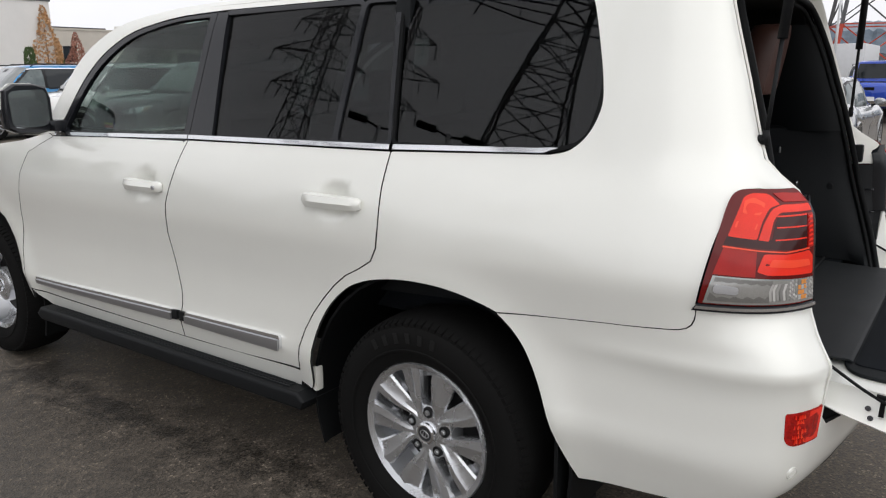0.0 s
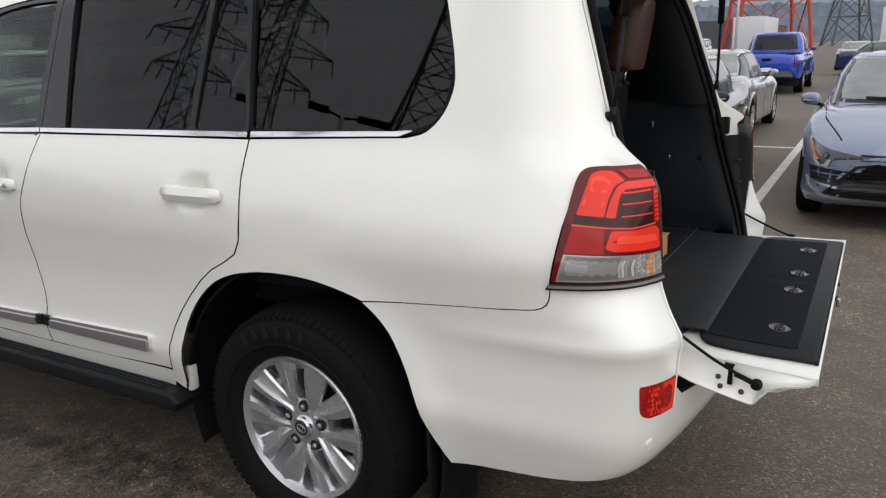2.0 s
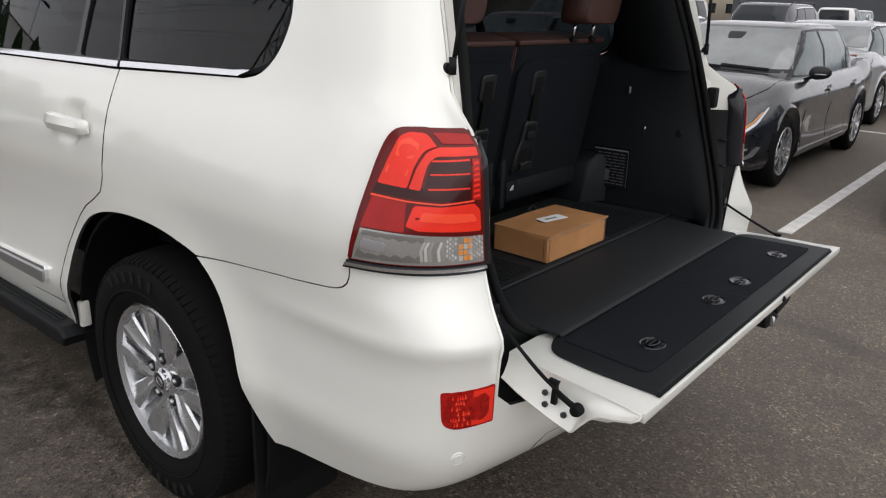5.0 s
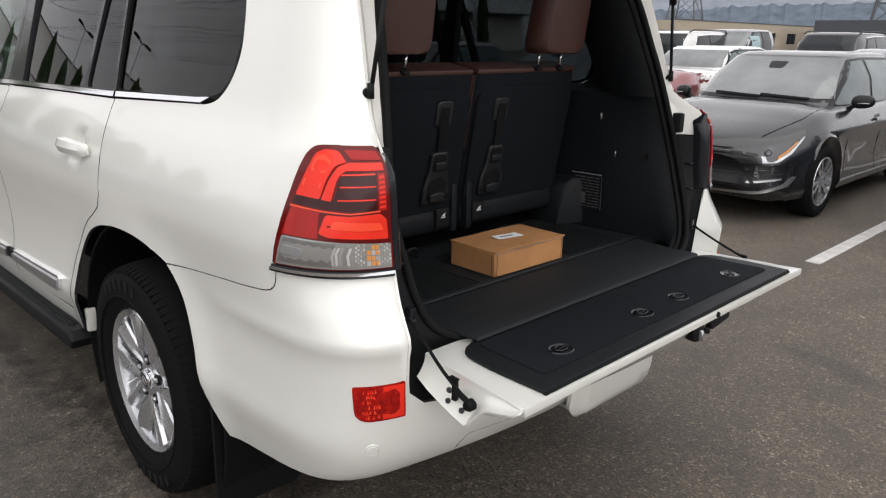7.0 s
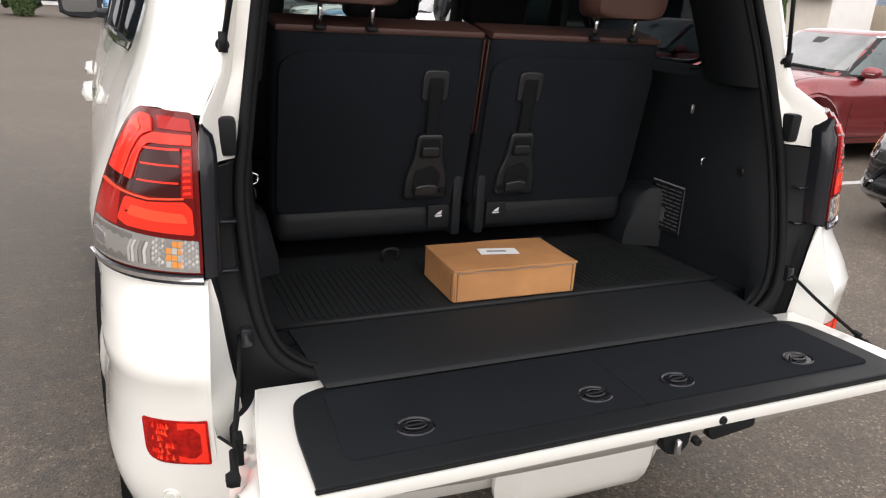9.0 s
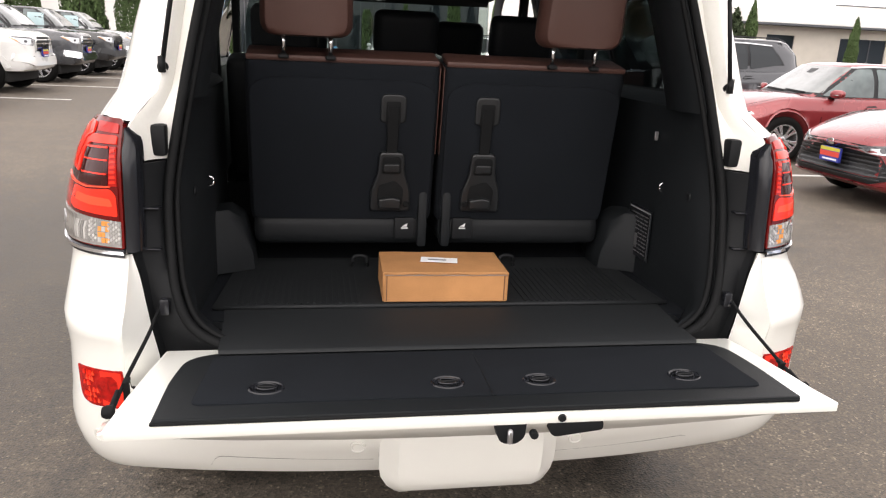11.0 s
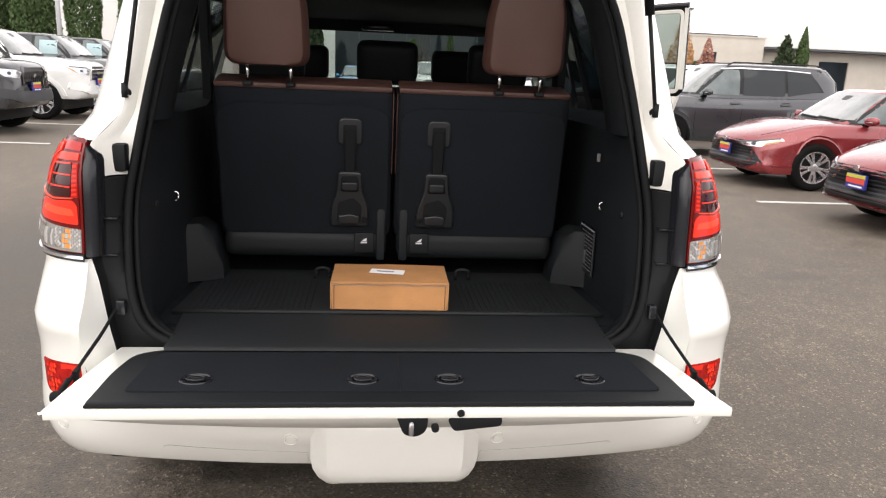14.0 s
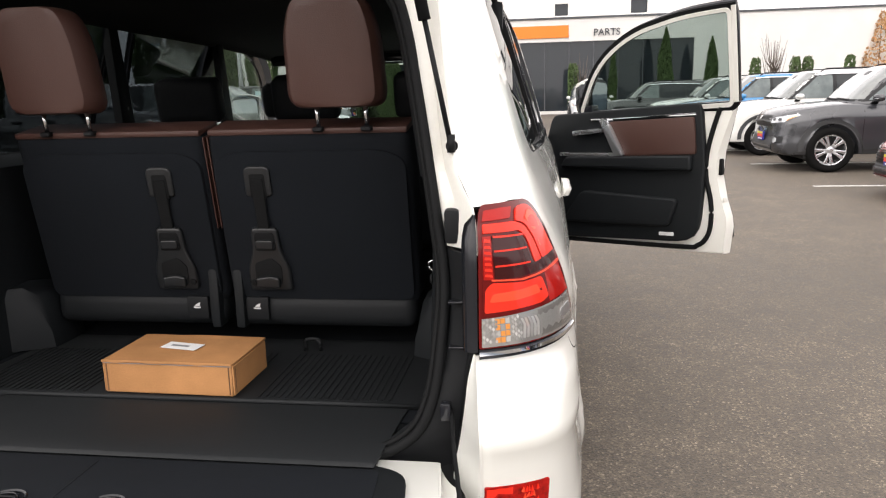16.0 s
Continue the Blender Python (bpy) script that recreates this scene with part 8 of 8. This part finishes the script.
CYPRESS = [crown_mesh([(0.25, 0.35), (0.8, 0.75), (2.2, 0.92), (3.8, 0.78), (5.2, 0.45), (6.2, 0.04)], 5200, 0.17, s, 1.5) for s in (3, 8)]
COLUMN = [crown_mesh([(0.1, 0.70), (0.9, 0.90), (2.6, 0.95), (4.6, 0.86), (6.0, 0.50), (6.6, 0.05)], 15000, 0.085, s, 2.6) for s in (31, 37)]
FIR = [crown_mesh([(0.8, 1.5), (1.5, 1.9), (3.5, 1.5), (6.0, 0.9), (8.2, 0.05)], 3200, 0.34, s, 0.4) for s in (5,)]
ROUND = [crown_mesh([(1.2, 0.5), (2.0, 1.3), (3.2, 1.6), (4.6, 1.1), (5.8, 0.1)], 3600, 0.2, s) for s in (11,)]
MAPLE = [crown_mesh([(0.9, 0.45), (1.7, 1.05), (2.5, 1.2), (3.5, 0.85), (4.7, 0.5), (5.8, 0.08)], 2600, 0.12, 14)]
BUSH = [crown_mesh([(0.05, 0.20), (0.5, 0.25), (1.15, 0.25), (1.35, 0.15)], 1500, 0.06, 21)]
for me in CYPRESS + COLUMN + FIR + ROUND + MAPLE + BUSH:
    for p in me.polygons:
        p.use_smooth = False


def tree(kind, x, y, h, mat, name, label, group="trees", slim=1.0):
    me = kind[int(abs(x * 7 + y * 3)) % len(kind)]
    scale = h / max(v.co.z for v in me.vertices)
    root = thing(name, label, "tree" if kind is not BUSH else "bush", Matrix.Translation((x, y, 0)) @ pose(0, 0, 0, 0, 0, (x * 77 + y * 31) % 360) @ Matrix.Diagonal((scale * slim, scale * slim, scale, 1)), group)
    stem = tube([(0, 0, -0.05), (0.03, 0.02, h / scale * 0.4), (0, 0, h / scale * (0.9 if kind is not ROUND else 0.6))], 0.11, 8, r_end=0.02)
    if kind is ROUND:
        twig = random.Random(int(x * 10))
        for k in range(46):
            a, z0, out = k * 2.4, twig.uniform(0.8, 3.2), twig.uniform(0.25, 1.0)
            tube([(0, 0, z0), (math.cos(a) * out * 0.6, math.sin(a) * out * 0.6, z0 + 0.7), (math.cos(a) * out, math.sin(a) * out, z0 + twig.uniform(1.6, 2.6))], 0.035, 5, bm=stem, r_end=0.008)
    part("trunk", stem, BARK, root)
    if mat:
        key = me.name + mat.name
        if key not in bpy.data.meshes:
            c = me.copy()
            c.name = key
            c.materials.clear()
            c.materials.append(mat)
        o = new("crown", bpy.data.meshes[key])
        o.parent = root
    return root


rnd = random.Random(4)
for k in range(12):
    x = -27 + 2.05 * k
    tall = rnd.uniform(6.8, 7.8) if x < -9.5 else rnd.uniform(3.0, 3.8)
    tree(COLUMN, x + rnd.uniform(-0.22, 0.22), 33.5 + rnd.uniform(-0.3, 0.3), tall, LEAF, "cypress_tree", "tall narrow green cypress in a clipped row", "cypress row", rnd.uniform(0.66, 0.86) if x < -9.5 else 1.0)
for x, y, h in ((35.6, 58, 6.2), (47.0, 60, 5.4), (52.5, 50, 6.5), (8.0, 46, 5.2), (10.7, 46, 4.6), (4.9, 46, 4.2)):
    tree(CYPRESS, x, y, h, LEAF, "cypress_tree", "tall narrow green cypress beside the buildings", "cypresses", 0.6 if x > 6 else 0.42)
tree(MAPLE, 21.7, 50, 6.0, LEAF_GOLD, "maple_tree", "small maple with golden autumn leaves", "maples", 0.85)
tree(MAPLE, 23.7, 50, 4.4, LEAF_RED, "maple_tree", "small maple with russet autumn leaves", "maples", 0.9)
tree(ROUND, 2.95, 44, 3.9, None, "bare_tree", "bare leafless tree beside the building", "bare trees")
tree(ROUND, 13.7, 44, 4.8, None, "bare_tree", "bare leafless tree beside the building", "bare trees")
tree(FIR, 34.1, 58, 5.5, LEAF_DARK, "fir_tree", "dark green fir tree by the warehouse", "firs")
for x, y in ((2.4, 44), (12.7, 44), (14.9, 44), (15.6, 44.2), (17.8, 44), (25.5, 56), (29.5, 57), (46, 47)):
    tree(BUSH, x, y, 3.2 if x < 20 else 3.0, LEAF, "clipped_bush", "clipped round green bush beside the car park", "bushes", 0.5)
# dark firs and cypresses beyond the lot on the near side, seen in the windows
for k in range(16):
    a = radians(24 + 4.2 * k + rnd.uniform(-1, 1))
    d = 34 + rnd.uniform(-2, 4)
    tree(FIR if k % 3 else CYPRESS, -0.9 - d * math.cos(a), 1.3 + d * math.sin(a), rnd.uniform(8.5, 13.0) if k < 7 and k % 2 else rnd.uniform(2.6, 5.2), LEAF_DARK, "fir_tree", "dark fir tree at the edge of the lot", "lot edge firs")


def building(name, label, lo, hi, wall, windows=(), sign=(), band=None):
    """A low flat-roofed block with a parapet and recessed openings on its near side."""
    (x0, y0), (x1, y1), h = lo, hi[:2], hi[2]
    root = thing(name, label, "building", Matrix.Translation((x0, y0, 0)))
    w, d = x1 - x0, y1 - y0
    cuts = sorted(windows)
    x = 0.0
    for a, b, z0, z1 in cuts:
        part("wall", block((x, 0, 0), (a, 0.3, h)), wall, root, smooth=False)
        part("wall", block((a, 0, 0), (b, 0.3, z0)), wall, root, smooth=False)
        part("wall", block((a, 0, z1), (b, 0.3, h)), wall, root, smooth=False)
        x = b
    part("wall", block((x, 0, 0), (w, 0.3, h)), wall, root, smooth=False)
    part("wall", block((0, 0.3, 0), (0.3, d, h)), wall, root, smooth=False)
    part("wall", block((w - 0.3, 0.3, 0), (w, d, h)), wall, root, smooth=False)
    part("wall", block((0.3, d - 0.3, 0), (w - 0.3, d, h)), wall, root, smooth=False)
    roof = part("roof", block((0.3, 0.3, h - 0.5), (w - 0.3, d - 0.3, h - 0.35)), wall, root, smooth=False)
    part("coping", block((-0.08, -0.08, h), (w + 0.08, 0.38, h + 0.12)), WALL_G if band is None else band, root, smooth=False)
    for a, b, z0, z1 in cuts:
        win = part("window", block((a, 0.18, z0), (b, 0.22, z1)), DARK_GLASS, root, "dark glass")
        n = max(int((b - a) / 1.6), 1)
        for k in range(n + 1):
            xx = a + (b - a) * k / n
            part("mullion", block((xx - 0.04, 0.12, z0), (xx + 0.04, 0.24, z1)), WALL_G, win)
    for a, b, z0, z1, mat in sign:
        part("sign", block((a, -0.08, z0), (b, -0.002, z1), 0.01, 1), mat, root)
    return root


shop = building("showroom_building", "long white showroom with dark glazing and an orange sign", (-24, 50), (22.2, 70, 6.2), WALL_W,
                [(12.0, 20.5, 0.2, 3.6), (21.5, 34.4, 0.2, 4.75)], [(22.4, 26.3, 5.0, 5.8, SIGN_O)])
building("showroom_upper_storey", "white upper storey with small windows set back on the showroom", (-24, 52), (14.0, 68, 10.5), WALL_W, [(25.4, 26.3, 6.6, 7.4), (30.5, 31.6, 6.6, 7.5), (18.0, 19.0, 6.6, 7.4)])
text_data = bpy.data.curves.new("sign_lettering", "FONT")
text_data.body, text_data.size, text_data.extrude = "PARTS", 0.62, 0.03
letters = new("sign_lettering", text_data)
letters.parent, letters.matrix_local = shop, pose(27.9, -0.05, 5.08, 90)
text_data.materials.append(WALL_G)
building("warehouse", "tan warehouse with a flat roof", (27.9, 62.5), (34.6, 85, 5.2), WALL_C, [(1.2, 2.4, 2.6, 3.9)], band=WALL_C)
garage = building("warehouse", "long low garage with a white parapet and recessed doors", (34.6, 64), (75, 85, 4.9), WALL_C, [(6.3, 9.2, 0.1, 3.55), (14, 19, 0.1, 3.5), (24, 29, 0.1, 3.5)], band=WALL_W)
part("parapet", block((0.0, -1.3, 4.55), (40.4, -0.09, 5.75), 0.04, 1), WALL_W, garage, "white boarded parapet", smooth=False)
part("eave", block((0.0, -1.5, 4.35), (40.4, -0.09, 4.53), 0.02, 1), WALL_G, garage, smooth=False)
building("warehouse", "white low warehouse with a garage door", (58, 78), (100, 95, 7.5), WALL_W, [(4, 9, 0.1, 3.6), (14, 20, 0.1, 3.4)])
building("warehouse", "tan low office building with square windows", (104, 58), (190, 90, 4.6), WALL_T, [(4 + 9.4 * k, 8.2 + 9.4 * k, 1.2, 3.1) for k in range(8)])
building("warehouse", "dark grey low commercial building", (142, 24), (230, 52, 5.4), WALL_G, [(4 + 13 * k, 12 + 13 * k, 2.0, 3.8) for k in range(6)])
building("warehouse", "tan workshop across the lot", (26, 96), (52, 112, 7.4), WALL_T, [(4, 9, 0.1, 4.4), (13, 18, 0.1, 4.4)])

# box trailers
for x, y, w, name in ((66, 8.6, 9.0, "white"), (58, -2.4, 7.0, "white"), (62, -9, 8.0, "white")):
    root = thing("box_trailer", "white box trailer parked behind the lot", "trailer", Matrix.Translation((x, y, 0)), "trailers")
    part("box_body", block((0, 0, 0.9), (w, 2.5, 3.6), 0.05, 2), TRAILER, root)
    part("chassis", block((0.3, 0.4, 0.55), (w - 0.3, 2.1, 0.9)), SEAL, root)
    for wx in (0.9, 2.1, w - 1.2):
        part("tyre", lathe([(0.001, 0), (0.5, 0), (0.5, 2.3), (0.001, 2.3)], 20, "y", centre=(wx, 0.1, 0.5)), TYRE, root)


def beam(bm, a, b, w):
    """A square bar between two points."""
    a, b = Vector(a), Vector(b)
    q = (b - a).to_track_quat("Z", "Y")
    c = [q @ Vector((sx * w / 2, sy * w / 2, 0)) for sx, sy in ((-1, -1), (1, -1), (1, 1), (-1, 1))]
    lo, hi = [bm.verts.new(a + v) for v in c], [bm.verts.new(b + v) for v in c]
    for k in range(4):
        bm.faces.new((lo[k], lo[(k + 1) % 4], hi[(k + 1) % 4], hi[k]))
    bm.faces.new(lo[::-1])
    bm.faces.new(hi)


def pylon(x, y, turn, h, base, arms, label, foot=None, thick=0.16):
    """A lattice tower: four legs, braced bays, crossarms with hanging insulators."""
    root = thing("power_pylon", label, "pylon", Matrix.Translation((x, y, 0)) @ pose(0, 0, 0, 0, 0, turn), "pylons")
    waist = Curve([(0, base / 2), (h * 0.55, base * 0.16), (h, base * 0.09)])
    zs = [0]
    while zs[-1] < h - 0.8:
        zs.append(zs[-1] + max(waist(zs[-1]) * 1.5, 1.4))
    zs[-1] = h
    bm, low = bmesh.new(), bmesh.new()
    for a, b in zip(zs, zs[1:]):
        ra, rb = waist(a), waist(b)
        t = low if foot and b < foot else bm
        for k in range(4):
            s0, s1 = ((-1, -1), (1, -1), (1, 1), (-1, 1))[k], ((-1, -1), (1, -1), (1, 1), (-1, 1))[(k + 1) % 4]
            beam(t, (s0[0] * ra, s0[1] * ra, a), (s0[0] * rb, s0[1] * rb, b), thick * 1.3)
            beam(t, (s0[0] * ra, s0[1] * ra, a), (s1[0] * rb, s1[1] * rb, b), thick * 0.6)
            beam(t, (s1[0] * ra, s1[1] * ra, a), (s0[0] * rb, s0[1] * rb, b), thick * 0.6)
            beam(t, (s0[0] * rb, s0[1] * rb, b), (s1[0] * rb, s1[1] * rb, b), thick * 0.6)
    part("lattice", bm, LATTICE, root, smooth=False)
    if low.verts:
        part("lower_lattice", low, RED_STEEL, root, "red painted steel", smooth=False)
    else:
        low.free()
    tips = []
    for z, reach in arms:
        r = waist(z)
        arm = bmesh.new()
        for s in (-1, 1):
            tip = Vector((s * reach, 0, z))
            for dy in (-r, r):
                beam(arm, (s * r, dy, z), tip, thick * 0.8)
                beam(arm, (s * r, dy, z + 1.6), tip, thick * 0.7)
            n = 5
            for k in range(1, n):
                f = k / n
                p0 = Vector((s * r, -r, z)).lerp(tip, f)
                p1 = Vector((s * r, r, z)).lerp(tip, f)
                p2 = Vector((s * r, -r, z + 1.6)).lerp(tip, f)
                beam(arm, p0, p1, thick * 0.5)
                beam(arm, p0, p2, thick * 0.5)
                beam(arm, p2, Vector((s * r, -r, z)).lerp(tip, f + 1 / n), thick * 0.5)
            for f in (0.55, 1.0):
                q = Vector((s * r, 0, z)).lerp(tip, f)
                beam(arm, q, q + Vector((s * 0.5, 0, -2.0)), thick * 1.2)
                tips.append(q + Vector((s * 0.5, 0, -2.0)))
        part("crossarm", arm, LATTICE, root, smooth=False)
    return root, [root.matrix_world @ t for t in tips]


tower_a, tips_a = pylon(-42.5, 44.4, 62, 41, 13.0, ((27.0, 6.6), (31.5, 8.4), (36.5, 5.8)), "tall grey lattice power pylon beside the lot", thick=0.15)
tower_b, tips_b = pylon(-41.6, 20.4, 62, 52, 14.0, ((36.0, 15.0), (43.0, 10.5), (48.0, 8.0)), "tall grey lattice power pylon near the lot", thick=0.17)
tower_c, tips_c = pylon(109, 14.0, 20, 58, 9.5, ((30, 9), (36, 11), (42, 9)), "lattice power pylon with a red painted base", foot=9.0, thick=0.26)
tower_d, tips_d = pylon(205, 8, 20, 40, 9.0, ((23, 13), (29, 10)), "far lattice power pylon on the plain", foot=6, thick=0.3)
tower_e, tips_e = pylon(230, 66, 20, 46, 9.0, ((26, 11), (32, 11), (38, 8)), "far lattice power pylon on the plain", thick=0.3)


tower_f, tips_f = pylon(150, 82, 10, 34, 8.0, ((20, 8), (25, 9)), "far grey lattice power pylon beyond the low buildings", thick=0.16)


def wires(a, b, sag, name="power_line"):
    for p, q in zip(a, b):
        pts = [p.lerp(q, k / 16) - Vector((0, 0, sag * 4 * (k / 16) * (1 - k / 16))) for k in range(17)]
        tagged(part(name, tube(pts, 0.02, 5), SEAL, None), "thin dark overhead power line between pylons", "power line", "power lines")


wires(tips_a, tips_b, 1.5)
wires(tips_a, [t + Vector((20, 95, -1)) for t in tips_a], 4)
wires(tips_c, [t + Vector((95, -22, -8)) for t in tips_c], 5)
wires(tips_c[:6], [t + Vector((10, 120, 0)) for t in tips_c[:6]], 5)
wires(tips_b, [t + Vector((25, -90, 0)) for t in tips_b], 4)


def lamp_post(x, y, h, turn, label="tall white car park lamp post with two heads"):
    root = thing("lamp_post", label, "lamp post", Matrix.Translation((x, y, 0)) @ pose(0, 0, 0, 0, 0, turn), "lamp posts")
    part("post", tube([(0, 0, 0), (0, 0, h)], 0.11, 10, r_end=0.07), TRAILER, root)
    part("base", lathe([(0.001, 0), (0.3, 0), (0.28, 0.6), (0.001, 0.62)], 16, "z"), WALL_W, root)
    for s in (-1, 1):
        part("arm", tube([(0, 0, h - 0.1), (s * 0.5, 0, h)], 0.035, 8), SEAL, root)
        part("lamp_head", block((min(s * 0.45, s * 1.15), -0.16, h - 0.06), (max(s * 0.45, s * 1.15), 0.16, h + 0.06), 0.03, 2), SEAL, root)


lamp_post(-11.0, 8.1, 6.5, 56)
lamp_post(58, 9.5, 9.5, 80)
lamp_post(33.5, 24.0, 8.5, 60)
lamp_post(20.5, 62, 13, 0)
lamp_post(27, 26.5, 9.0, 10)
lamp_post(-13.2, 32.0, 9.0, 0)
banner = thing("banner_pole", "white flag pole with a red and white banner", "flag pole", Matrix.Translation((24.5, 16.6, 0)))
part("post", tube([(0, 0, 0), (0.1, 0, 6.8)], 0.07, 10), TRAILER, banner)
part("banner", block((0.12, -0.01, 3.6), (0.6, 0.01, 6.4)), SIGN_O, banner)

# wooded hills round the plain
def ridge(name, r, h, seed, mat, a0, a1, teeth):
    rr = random.Random(seed)
    bm = bmesh.new()
    n = 420
    prev = None
    for k in range(n + 1):
        a = radians(a0 + (a1 - a0) * k / n)
        top = h * (0.62 + 0.38 * noise.noise((a * 2.2, seed, 0)) + 0.06 * noise.noise((a * 9, seed, 1))) + teeth * rr.random() ** 2
        d = Vector((math.cos(a), math.sin(a), 0))
        col = [bm.verts.new(d * r + Vector((0, 0, -2))), bm.verts.new(d * r * 1.04 + Vector((0, 0, top * 0.45))), bm.verts.new(d * r * 1.10 + Vector((0, 0, top)))]
        col.append(bm.verts.new(d * r * 1.3 + Vector((0, 0, -2))))
        if prev:
            for p, q, s, t in zip(prev, prev[1:], col[1:], col):
                bm.faces.new((p, t, s, q))
        prev = col
    return tagged(part(name, bm, mat, None, smooth=False), kind="structure")


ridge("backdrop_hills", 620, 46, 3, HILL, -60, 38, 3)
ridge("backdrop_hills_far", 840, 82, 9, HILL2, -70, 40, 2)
